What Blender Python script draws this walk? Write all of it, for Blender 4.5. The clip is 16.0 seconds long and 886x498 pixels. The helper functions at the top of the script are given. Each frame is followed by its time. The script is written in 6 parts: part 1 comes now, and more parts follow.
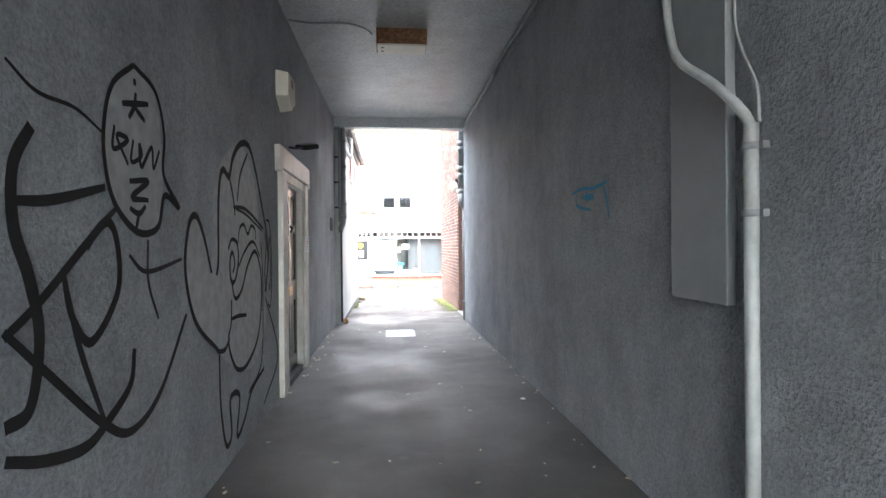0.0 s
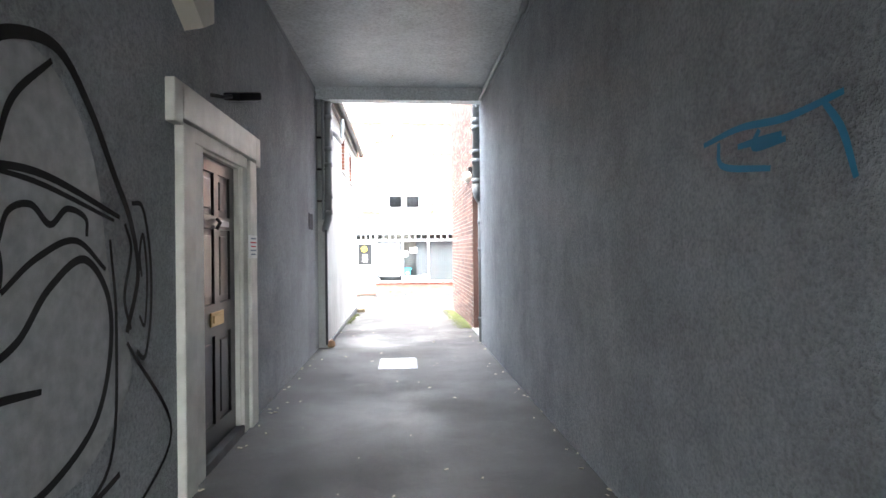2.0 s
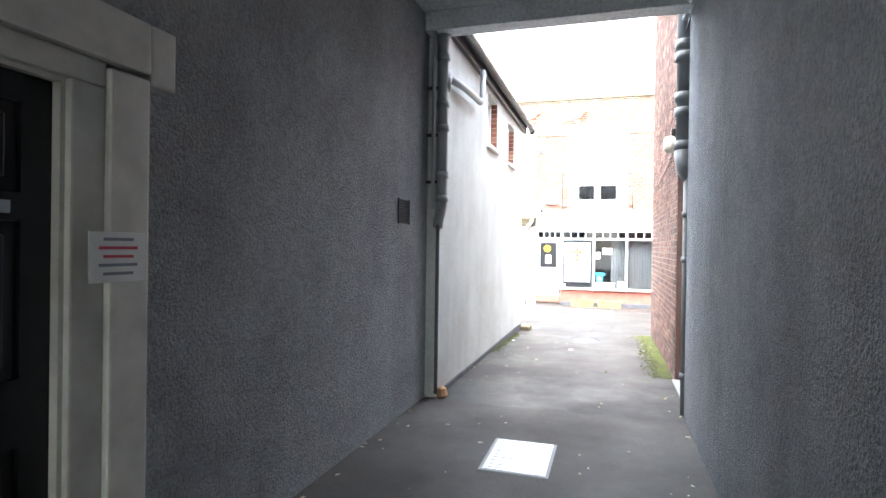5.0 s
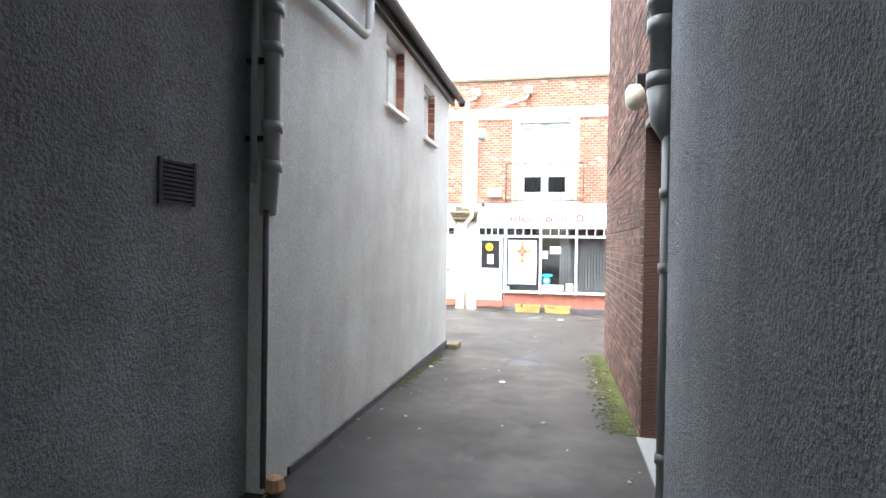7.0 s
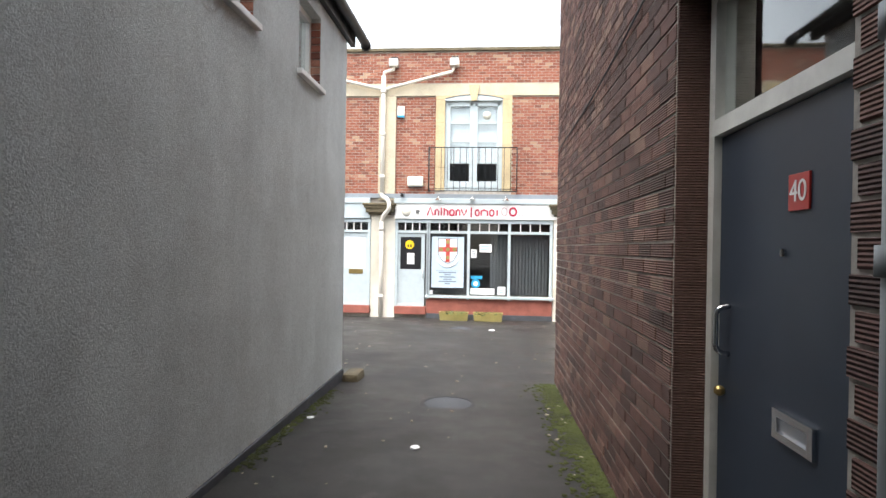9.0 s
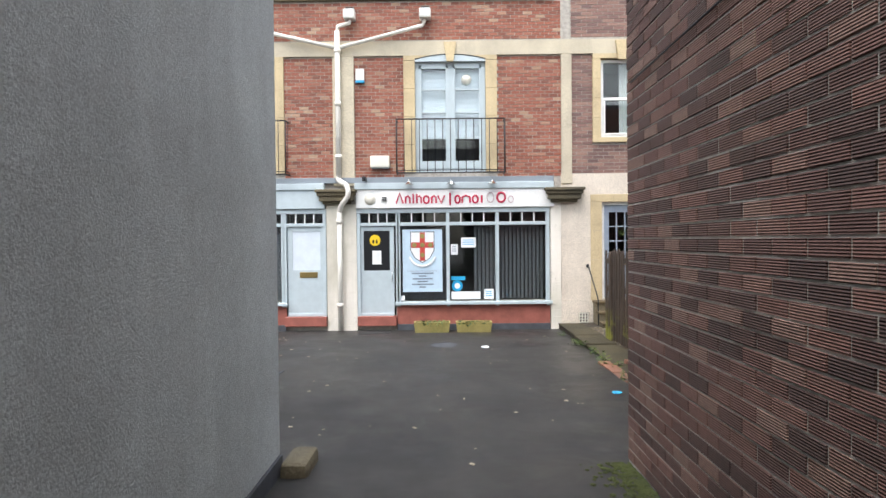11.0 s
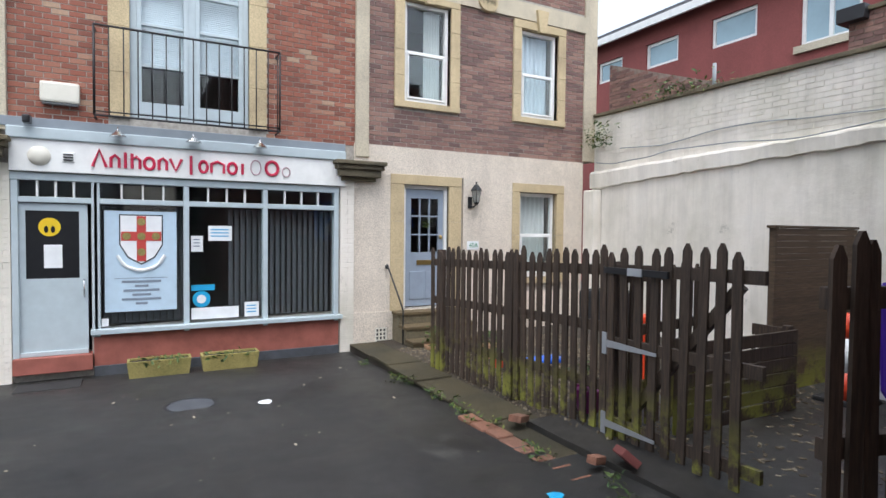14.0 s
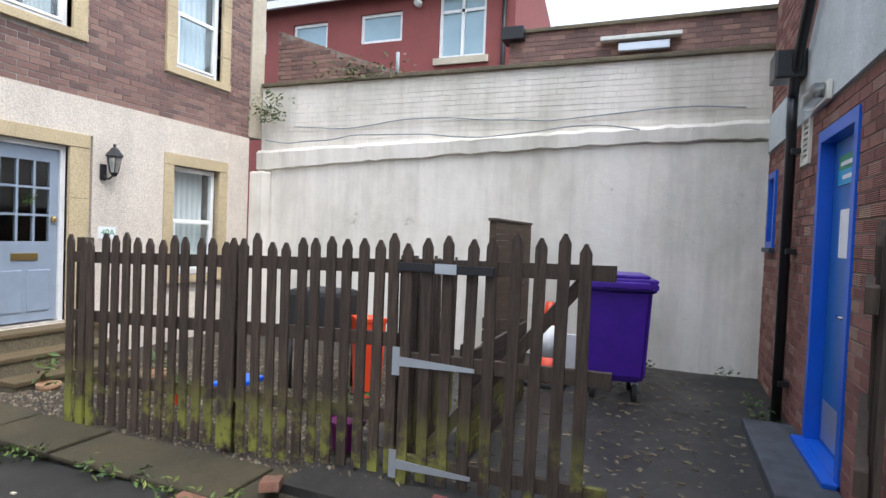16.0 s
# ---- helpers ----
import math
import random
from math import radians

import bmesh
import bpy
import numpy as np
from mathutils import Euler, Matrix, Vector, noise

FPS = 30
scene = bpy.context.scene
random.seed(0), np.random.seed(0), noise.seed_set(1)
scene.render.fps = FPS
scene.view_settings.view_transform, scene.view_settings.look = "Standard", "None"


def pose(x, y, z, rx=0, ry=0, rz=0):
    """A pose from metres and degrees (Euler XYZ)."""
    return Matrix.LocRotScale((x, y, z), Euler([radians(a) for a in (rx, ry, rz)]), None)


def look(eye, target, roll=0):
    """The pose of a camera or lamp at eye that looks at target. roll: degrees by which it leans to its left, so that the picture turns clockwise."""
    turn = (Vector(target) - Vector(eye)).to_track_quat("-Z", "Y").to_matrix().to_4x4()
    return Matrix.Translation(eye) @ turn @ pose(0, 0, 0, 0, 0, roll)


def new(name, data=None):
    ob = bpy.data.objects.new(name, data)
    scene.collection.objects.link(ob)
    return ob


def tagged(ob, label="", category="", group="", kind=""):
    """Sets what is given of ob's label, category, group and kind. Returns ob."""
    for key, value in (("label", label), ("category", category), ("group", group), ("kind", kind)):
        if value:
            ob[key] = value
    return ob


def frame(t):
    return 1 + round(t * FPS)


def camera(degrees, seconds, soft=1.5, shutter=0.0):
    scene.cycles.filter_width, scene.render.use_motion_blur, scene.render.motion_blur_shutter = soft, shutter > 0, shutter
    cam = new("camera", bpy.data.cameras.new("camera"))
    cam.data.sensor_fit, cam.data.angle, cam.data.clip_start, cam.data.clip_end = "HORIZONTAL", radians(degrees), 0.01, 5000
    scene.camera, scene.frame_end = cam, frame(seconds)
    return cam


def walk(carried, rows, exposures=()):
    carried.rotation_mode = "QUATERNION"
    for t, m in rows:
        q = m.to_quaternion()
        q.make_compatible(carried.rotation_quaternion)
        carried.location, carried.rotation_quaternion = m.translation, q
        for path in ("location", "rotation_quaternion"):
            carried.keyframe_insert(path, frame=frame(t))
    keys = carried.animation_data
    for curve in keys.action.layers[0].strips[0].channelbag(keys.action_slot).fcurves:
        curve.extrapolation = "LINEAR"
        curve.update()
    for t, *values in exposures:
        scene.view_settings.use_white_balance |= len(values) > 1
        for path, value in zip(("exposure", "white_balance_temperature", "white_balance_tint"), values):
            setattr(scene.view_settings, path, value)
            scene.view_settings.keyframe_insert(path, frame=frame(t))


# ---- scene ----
cam = camera(77.0, 16.0)
PATH = [
    (0, (0.032, 0.564, 1.527), (0.226, 2.555, 1.518), -0.5),
    (0.5, (0.085, 1.150, 1.525), (0.301, 3.138, 1.521), -0.6),
    (1, (0.140, 1.750, 1.522), (0.361, 3.738, 1.522), -0.5),
    (1.5, (0.192, 2.322, 1.519), (0.407, 4.311, 1.522), -0.5),
    (2, (0.280, 2.860, 1.524), (0.430, 4.854, 1.528), -0.6),
    (2.5, (0.400, 3.390, 1.530), (0.459, 5.389, 1.535), -0.8),
    (3, (0.600, 3.930, 1.537), (0.457, 5.925, 1.543), -1.0),
    (3.5, (0.741, 4.471, 1.542), (0.389, 6.44, 1.549), -1.0),
    (3.7, (0.768, 4.677, 1.541), (0.339, 6.63, 1.553), -0.9),
    (5.8, (0.923, 6.978, 1.677), (0.337, 8.89, 1.657), 0.9),
    (6, (0.933, 7.21, 1.676), (0.369, 9.129, 1.649), 1.4),
    (6.5, (0.955, 7.828, 1.677), (0.468, 9.768, 1.657), 1.2),
    (7, (0.983, 8.478, 1.652), (0.563, 10.433, 1.636), 0.9),
    (7.5, (0.98, 9.089, 1.612), (0.625, 11.057, 1.595), 1.0),
    (8, (0.976, 9.736, 1.57), (0.707, 11.718, 1.556), 0.9),
    (8.5, (0.922, 10.355, 1.551), (0.707, 12.343, 1.543), 0.6),
    (9, (0.83, 10.954, 1.543), (0.67, 12.948, 1.537), 0.9),
    (11.3, (0.237, 13.961, 1.585), (0.246, 15.96, 1.553), -0.4),
    (11.5, (0.192, 14.2, 1.585), (0.217, 16.2, 1.553), -0.2),
    (12, (0.113, 14.78, 1.592), (0.178, 16.779, 1.552), -0.4),
    (12.5, (-0.003, 15.378, 1.594), (0.138, 17.373, 1.547), -0.4),
    (13, (-0.052, 15.961, 1.595), (0.254, 17.936, 1.538), -0.3),
    (13.5, (-0.12, 16.503, 1.618), (0.422, 18.428, 1.558), 0.0),
    (14, (-0.18, 16.976, 1.599), (0.768, 18.736, 1.535), 0.6),
    (14.5, (-0.194, 17.383, 1.563), (1.201, 18.815, 1.495), 1.2),
    (15, (-0.171, 17.792, 1.552), (1.525, 18.85, 1.487), 1.6),
    (15.5, (-0.096, 18.276, 1.537), (1.743, 19.059, 1.48), 2.1),
    (16, (0.007, 18.81, 1.511), (1.863, 19.555, 1.456), 2.3),
]
EXPOSURES = [(0, 5.0, 6500, 10), (2, 5.05, 6500, 10), (3.7, 4.85, 6500, 10), (5.8, 4.1, 6500, 10), (7, 3.5, 6600, 10), (8, 2.68, 6700, 10),
             (9, 2.1, 6750, 10), (11.5, 1.45, 6300, 10), (13, 1.08, 6150, 10), (16, 1.47, 5950, 10)]
walk(cam, [(t, look(eye, target, roll)) for t, eye, target, roll in PATH], EXPOSURES)

# ---- light ----
world = bpy.data.worlds.new("overcast_sky")
scene.world = world
world.use_nodes = True
wn, wl = world.node_tree.nodes, world.node_tree.links
sky = wn.new("ShaderNodeTexSky")
sky.sky_type, sky.sun_disc = "NISHITA", False
sky.sun_elevation, sky.sun_rotation = radians(68), radians(200)
sky.dust_density, sky.air_density = 4.0, 1.6
hsv = wn.new("ShaderNodeHueSaturation")
hsv.inputs["Saturation"].default_value = 0.42
hsv.inputs["Value"].default_value = 1.0
wl.new(sky.outputs[0], hsv.inputs["Color"])
wl.new(hsv.outputs[0], wn["Background"].inputs["Color"])
wn["Background"].inputs["Strength"].default_value = 0.15
sun = new("sun", bpy.data.lights.new("sun", "SUN"))
sun.data.energy, sun.data.angle, sun.data.color = 0.5, radians(60), (0.97, 0.98, 1.0)
sun.matrix_world = look((0, 0, 30), (3.2, 2.4, 20))

# ---- materials ----


class Mat:
    """A small builder for node materials in world coordinates."""

    def __init__(self, name, rough=0.7, metal=0.0):
        self.m = bpy.data.materials.new(name)
        self.m.use_nodes = True
        self.n, self.l = self.m.node_tree.nodes, self.m.node_tree.links
        self.b = self.n["Principled BSDF"]
        self.b.inputs["Roughness"].default_value, self.b.inputs["Metallic"].default_value = rough, metal
        self.geo = self.n.new("ShaderNodeNewGeometry")

    def noise(self, scale, detail=4.0, rough=0.6, stretch=(1, 1, 1)):
        mp = self.n.new("ShaderNodeMapping")
        mp.inputs["Scale"].default_value = stretch
        self.l.new(self.geo.outputs["Position"], mp.inputs["Vector"])
        t = self.n.new("ShaderNodeTexNoise")
        t.inputs["Scale"].default_value, t.inputs["Detail"].default_value, t.inputs["Roughness"].default_value = scale, detail, rough
        self.l.new(mp.outputs[0], t.inputs["Vector"])
        return t.outputs["Fac"]

    def voronoi(self, scale, stretch=(1, 1, 1)):
        mp = self.n.new("ShaderNodeMapping")
        mp.inputs["Scale"].default_value = stretch
        self.l.new(self.geo.outputs["Position"], mp.inputs["Vector"])
        t = self.n.new("ShaderNodeTexVoronoi")
        t.inputs["Scale"].default_value = scale
        self.l.new(mp.outputs[0], t.inputs["Vector"])
        return t.outputs["Distance"]

    def ramp(self, fac, stops):
        r = self.n.new("ShaderNodeValToRGB")
        e = r.color_ramp.elements
        while len(e) < len(stops):
            e.new(0.5)
        for el, (p, c) in zip(e, stops):
            el.position, el.color = p, ((*c, 1) if isinstance(c, tuple) else (c, c, c, 1))
        self.l.new(fac, r.inputs["Fac"])
        return r.outputs["Color"]

    def mix(self, a, b, fac, kind="MIX"):
        x = self.n.new("ShaderNodeMix")
        x.data_type, x.blend_type = "RGBA", kind
        for s, v in ((x.inputs[6], a), (x.inputs[7], b), (x.inputs[0], fac)):
            if isinstance(v, tuple):
                s.default_value = (*v, 1)
            elif isinstance(v, (int, float)):
                s.default_value = v
            else:
                self.l.new(v, s)
        return x.outputs[2]

    def math(self, op, a, b=0.0):
        x = self.n.new("ShaderNodeMath")
        x.operation = op
        for s, v in zip(x.inputs, (a, b)):
            if isinstance(v, (int, float)):
                s.default_value = v
            else:
                self.l.new(v, s)
        return x.outputs[0]

    def rand(self):
        oi = self.n.new("ShaderNodeObjectInfo")
        return self.math("FRACT", self.math("ADD", oi.outputs["Random"], self.geo.outputs["Random Per Island"]))

    def color(self, c):
        if isinstance(c, tuple):
            self.b.inputs["Base Color"].default_value = (*c, 1)
        else:
            self.l.new(c, self.b.inputs["Base Color"])
        return self

    def rough(self, r):
        self.l.new(r, self.b.inputs["Roughness"])
        return self

    def bump(self, h, strength=0.3, dist=0.01):
        bp = self.n.new("ShaderNodeBump")
        bp.inputs["Strength"].default_value, bp.inputs["Distance"].default_value = strength, dist
        self.l.new(h, bp.inputs["Height"])
        if self.b.inputs["Normal"].links:
            self.l.new(self.b.inputs["Normal"].links[0].from_socket, bp.inputs["Normal"])
        self.l.new(bp.outputs[0], self.b.inputs["Normal"])
        return self


def plain(name, c, rough=0.5, metal=0.0, vary=0.05, scale=6.0, grain=0.08):
    m = Mat(name, rough, metal)
    lo = tuple(v * (1 - vary) for v in c)
    hi = tuple(min(1, v * (1 + vary)) for v in c)
    m.color(m.ramp(m.noise(scale, 5), [(0.35, lo), (0.65, hi)]))
    if grain:
        m.bump(m.noise(160, 3), grain, 0.004)
    return m.m


def coarse(name, c, dark, relief=0.9, grit=75.0, rough=0.85):
    """Masonry paint over roughcast render, with soft stains and streaks."""
    m = Mat(name, rough)
    base = m.ramp(m.noise(1.3, 5, 0.65), [(0.3, dark), (0.55, c), (0.8, tuple(min(1, v * 1.12) for v in c))])
    streak = m.ramp(m.noise(1.0, 4, 0.6, (2.2, 2.2, 0.35)), [(0.42, 1.0), (0.72, 0.8)])
    base = m.mix(base, streak, 0.75, "MULTIPLY")
    chips = m.ramp(m.noise(2.6, 8, 0.8, (1, 1, 0.5)), [(0.66, 0.0), (0.74, 1.0)])
    base = m.mix(base, tuple(min(1, v * 1.55) for v in c), m.math("MULTIPLY", chips, 0.35))
    grain = m.noise(grit, 4, 0.65)
    # relief shade painted in: hollows of the bump noise are darkened
    base = m.mix(base, m.ramp(grain, [(0.32, 0.6), (0.6, 1.05)]), 0.75, "MULTIPLY")
    base = m.mix(base, m.ramp(m.noise(grit * 0.35, 3, 0.6), [(0.36, 0.72), (0.62, 1.08)]), 0.4 * min(1.0, relief), "MULTIPLY")
    m.color(base)
    m.bump(m.noise(3.0, 3), 0.25, 0.03)
    m.bump(grain, min(1.0, relief), 0.012 + 0.03 * relief)
    return m.m


def brick(name, stops, ribbed=False, rough=0.85):
    m = Mat(name, rough)
    c = m.ramp(m.rand(), stops)
    c = m.mix(c, m.ramp(m.noise(38, 5, 0.7), [(0.3, 0.62), (0.6, 1.05)]), 0.7, "MULTIPLY")
    c = m.mix(c, m.ramp(m.noise(0.9, 5, 0.7, (1, 1, 0.6)), [(0.35, 0.75), (0.6, 1.0)]), 0.6, "MULTIPLY")
    m.color(c)
    if ribbed:
        w = m.n.new("ShaderNodeTexWave")
        w.wave_type, w.bands_direction, w.wave_profile = "BANDS", "Z", "SIN"
        w.inputs["Scale"].default_value, w.inputs["Distortion"].default_value = 26.0, 0.35
        w.inputs["Detail"].default_value, w.inputs["Detail Scale"].default_value = 2.0, 3.0
        m.l.new(m.geo.outputs["Position"], w.inputs["Vector"])
        m.bump(w.outputs["Fac"], 1.0, 0.010)
        # groove shade is put into the colour: valleys dark, ridges lighter
        m.color(m.mix(c, m.ramp(w.outputs["Fac"], [(0.25, 0.75), (0.6, 1.12)]), 0.8, "MULTIPLY"))
    m.bump(m.noise(120, 4), 0.35, 0.006)
    return m.m


def timber(name, c, dark, moss=False, axis=(9, 9, 0.7)):
    m = Mat(name, 0.8)
    g = m.noise(6, 6, 0.7, axis)
    col = m.ramp(g, [(0.3, dark), (0.7, c)])
    col = m.mix(col, m.ramp(m.rand(), [(0.0, 0.7), (1.0, 1.2)]), 0.6, "MULTIPLY")
    if moss:
        sep = m.n.new("ShaderNodeSeparateXYZ")
        m.l.new(m.geo.outputs["Position"], sep.inputs[0])
        foot = m.ramp(m.math("ADD", sep.outputs["Z"], 0.2), [(0.15, 1.0), (0.62, 0.0)])
        patch = m.ramp(m.noise(2.4, 5, 0.7), [(0.46, 0.0), (0.56, 1.0)])
        col = m.mix(col, (0.20, 0.20, 0.03), m.math("MULTIPLY", foot, patch))
    m.color(col)
    m.bump(g, 0.5, 0.006)
    return m.m


def glass(name, tint=(0.9, 0.95, 0.95), rough=0.02):
    m = Mat(name, rough)
    m.color(tint)
    m.b.inputs["Transmission Weight"].default_value, m.b.inputs["IOR"].default_value = 1.0, 1.45
    return m.m


PASSAGE = coarse("blue_grey_roughcast", (0.42, 0.455, 0.485), (0.31, 0.335, 0.36), 1.0, 48)
RENDER = coarse("pale_grey_render", (0.63, 0.67, 0.66), (0.53, 0.56, 0.55), 0.45, 95)
CREAM = coarse("cream_pebbledash", (0.78, 0.69, 0.58), (0.68, 0.60, 0.50), 0.5, 48)
CEIL = coarse("grey_ceiling_paint", (0.68, 0.71, 0.72), (0.58, 0.61, 0.62), 0.12, 30, 0.45)
def white_wall():
    m = Mat("stained_white_masonry_paint", 0.85)
    c = m.ramp(m.noise(0.8, 5, 0.65, (1, 1, 0.6)), [(0.3, (0.58, 0.55, 0.46)), (0.55, (0.81, 0.76, 0.68)), (0.75, (0.84, 0.80, 0.73))])
    c = m.mix(c, m.ramp(m.noise(1.1, 6, 0.7, (3.5, 3.5, 0.22)), [(0.46, 1.0), (0.72, 0.60)]), 0.45, "MULTIPLY")
    c = m.mix(c, (0.14, 0.13, 0.09), m.ramp(m.noise(1.6, 9, 0.85), [(0.60, 0.0), (0.72, 0.85)]))
    m.color(c)
    m.bump(m.noise(7, 6), 0.35, 0.02)
    m.bump(m.noise(90, 3), 0.3, 0.006)
    return m.m
WHITEWALL = white_wall()
def asphalt(name, lo, hi, wet=0.5):
    m = Mat(name)
    c = m.ramp(m.noise(0.9, 6, 0.7), [(0.3, lo), (0.7, hi)])
    c = m.mix(c, m.ramp(m.noise(130, 4, 0.8), [(0.35, 0.45), (0.66, 1.6)]), 0.9, "MULTIPLY")
    c = m.mix(c, (0.20, 0.19, 0.17), m.math("MULTIPLY", m.ramp(m.noise(1.7, 7, 0.75), [(0.6, 0.0), (0.72, 1.0)]), 0.28))
    speck = m.ramp(m.voronoi(9), [(0.035, 1.0), (0.05, 0.0)])
    c = m.mix(c, (0.35, 0.33, 0.3), m.math("MULTIPLY", speck, 0.6))
    m.color(c)
    m.rough(m.ramp(m.noise(0.7, 5, 0.65), [(0.35, wet + 0.1), (0.65, 0.75)]))
    m.bump(m.noise(170, 3), 0.55, 0.006)
    m.bump(m.noise(2.0, 3), 0.2, 0.03)
    return m.m
ASPHALT = asphalt("damp_asphalt", (0.012, 0.012, 0.012), (0.032, 0.030, 0.027), 0.26)
# drier asphalt copy, paler to put brightness into the passage floor
PASSFLOOR = asphalt("passage_asphalt_brightened", (0.030, 0.028, 0.026), (0.070, 0.064, 0.058), 0.40)
YARD = asphalt("dirty_yard_concrete", (0.012, 0.011, 0.010), (0.040, 0.036, 0.030), 0.20)
MORTAR = plain("mortar", (0.38, 0.35, 0.31), 0.9, 0, 0.2, 14, 0.4)
MORTAR_RED = plain("dark_mortar", (0.22, 0.17, 0.14), 0.9, 0, 0.2, 14, 0.4)
RED = brick("orange_red_brick", [(0.0, (0.20, 0.075, 0.05)), (0.35, (0.29, 0.098, 0.062)), (0.75, (0.34, 0.125, 0.08)), (0.92, (0.38, 0.18, 0.12)), (1.0, (0.46, 0.31, 0.21))])
BROWN = brick("purple_brown_brick", [(0.0, (0.15, 0.090, 0.080)), (0.5, (0.235, 0.130, 0.108)), (1.0, (0.32, 0.19, 0.15))])
# alley side of the ribbed brick, its dimmer light put into the colour
RIBBED_DIM_SIDE = brick("ribbed_brick_dim_side", [(0.0, (0.070, 0.037, 0.030)), (0.5, (0.135, 0.064, 0.050)), (0.8, (0.19, 0.092, 0.070)), (1.0, (0.24, 0.145, 0.11))], True)
# brighter, redder copy for the yard side, light put into the colour
RIBBED_LIT_SIDE = brick("ribbed_brick_lit_side", [(0.0, (0.25, 0.10, 0.075)), (0.5, (0.37, 0.155, 0.12)), (0.8, (0.43, 0.20, 0.15)), (1.0, (0.48, 0.31, 0.23))], True)
FARRED = brick("far_red_brick", [(0.0, (0.22, 0.06, 0.055)), (1.0, (0.30, 0.085, 0.075))])
WHITEBRICK = white_wall()
WHITEBRICK.name = "white_painted_brick"
STONE = coarse("bath_stone", (0.60, 0.48, 0.29), (0.47, 0.37, 0.23), 0.2, 60)
PALESTONE = coarse("weathered_stone", (0.60, 0.53, 0.40), (0.45, 0.39, 0.30), 0.25, 60)
OLDSTONE = coarse("mossy_dark_stone", (0.17, 0.14, 0.085), (0.09, 0.08, 0.055), 0.6, 40)
SLAB = coarse("mossy_paving_slab", (0.060, 0.048, 0.022), (0.026, 0.023, 0.012), 0.6, 50)
KERBRED = coarse("worn_red_brick_edging", (0.26, 0.12, 0.075), (0.17, 0.09, 0.06), 0.6, 50)
WHITE = plain("white_paint", (0.78, 0.78, 0.76), 0.45)
SURROUND = plain("old_white_gloss_paint", (0.62, 0.62, 0.58), 0.5, 0, 0.12, 5, 0.25)
PALEBLUE = plain("pale_blue_grey_paint", (0.46, 0.53, 0.56), 0.45)
GREYBLUE = plain("grey_blue_door_paint", (0.27, 0.32, 0.39), 0.4)
SLATEBLUE = plain("slate_blue_door_paint", (0.030, 0.042, 0.062), 0.45)
BLUE = plain("bright_blue_paint", (0.012, 0.10, 0.55), 0.35)
BLACK = plain("black_gloss_paint", (0.012, 0.012, 0.014), 0.28, 0, 0.2)
IRON = plain("black_iron", (0.018, 0.018, 0.02), 0.5, 0.2)
PALEPIPE = plain("pale_grey_pipe_paint", (0.40, 0.42, 0.42), 0.5, 0, 0.1, 12, 0.2)
GREYPIPE = plain("grey_pipe_paint", (0.25, 0.27, 0.28), 0.5)
CREAMPIPE = plain("cream_pipe_paint", (0.72, 0.69, 0.62), 0.5)
STEEL = plain("galvanised_steel", (0.55, 0.58, 0.62), 0.4, 0.8)
BRASS = plain("worn_brass", (0.42, 0.30, 0.12), 0.35, 0.9)
CHROME = plain("chrome", (0.75, 0.75, 0.76), 0.15, 1.0, 0.03)
PLASTIC = plain("yellowed_white_plastic", (0.70, 0.67, 0.58), 0.45)
RUST = plain("rusty_steel", (0.23, 0.12, 0.06), 0.8, 0.2, 0.5, 22, 0.4)
PURPLE = plain("purple_bin_plastic", (0.055, 0.012, 0.26), 0.38, 0, 0.1)
ORANGE = plain("orange_plastic", (0.72, 0.07, 0.02), 0.45)
RUBBER = plain("black_rubber", (0.02, 0.02, 0.02), 0.8)
GREEN = plain("green_paint", (0.05, 0.28, 0.13), 0.5)
TERRACOTTA = plain("terracotta", (0.38, 0.23, 0.13), 0.8)
REDPAINT = plain("red_sign_paint", (0.50, 0.015, 0.06), 0.45)
REDSILL = plain("red_oxide_painted_render", (0.30, 0.095, 0.07), 0.7, 0, 0.2, 4, 0.4)
GREYDARK = plain("dark_grey_plinth_paint", (0.06, 0.065, 0.075), 0.75, 0, 0.25, 6, 0.3)
YELLOW = plain("yellow_vinyl", (0.80, 0.55, 0.02), 0.4)
PAPER = plain("white_paper", (0.78, 0.79, 0.80), 0.7)
POSTER = plain("pale_blue_poster", (0.50, 0.63, 0.74), 0.5)
INK = plain("grey_ink", (0.20, 0.24, 0.30), 0.7)
CYAN = plain("sky_blue_vinyl", (0.03, 0.35, 0.62), 0.4)
SPRAY = plain("black_spray_paint", (0.008, 0.008, 0.009), 0.95, 0, 0.3, 6, 0.3)
SILVER = plain("pale_grey_spray_paint", (0.40, 0.415, 0.425), 0.7, 0, 0.15, 12, 0.4)
BLUESPRAY = plain("blue_spray_paint", (0.03, 0.26, 0.46), 0.7)
BLIND = plain("grey_blind_fabric", (0.10, 0.105, 0.115), 0.8)
PALEBLIND = plain("white_blind_slats", (0.62, 0.68, 0.74), 0.6)
CURTAIN = plain("white_net_curtain", (0.66, 0.67, 0.66), 0.9)
# the shade of unlit rooms is put into this dark colour
ROOM = plain("unlit_room_shade", (0.10, 0.095, 0.09), 0.9)
FENCE = timber("dark_stained_fence_timber", (0.078, 0.050, 0.033), (0.017, 0.012, 0.008), True)
PLANK = timber("weathered_brown_planks", (0.12, 0.078, 0.044), (0.045, 0.030, 0.019), True, (1, 0.8, 12))
STEPWOOD = timber("mossy_wood_treads", (0.13, 0.092, 0.042), (0.06, 0.043, 0.022), False, (0.8, 9, 9))
TROUGH = coarse("mossy_stone_trough", (0.36, 0.30, 0.10), (0.22, 0.20, 0.06), 0.6, 40)
SOIL = coarse("dark_soil", (0.06, 0.045, 0.03), (0.03, 0.025, 0.018), 1.0, 40)
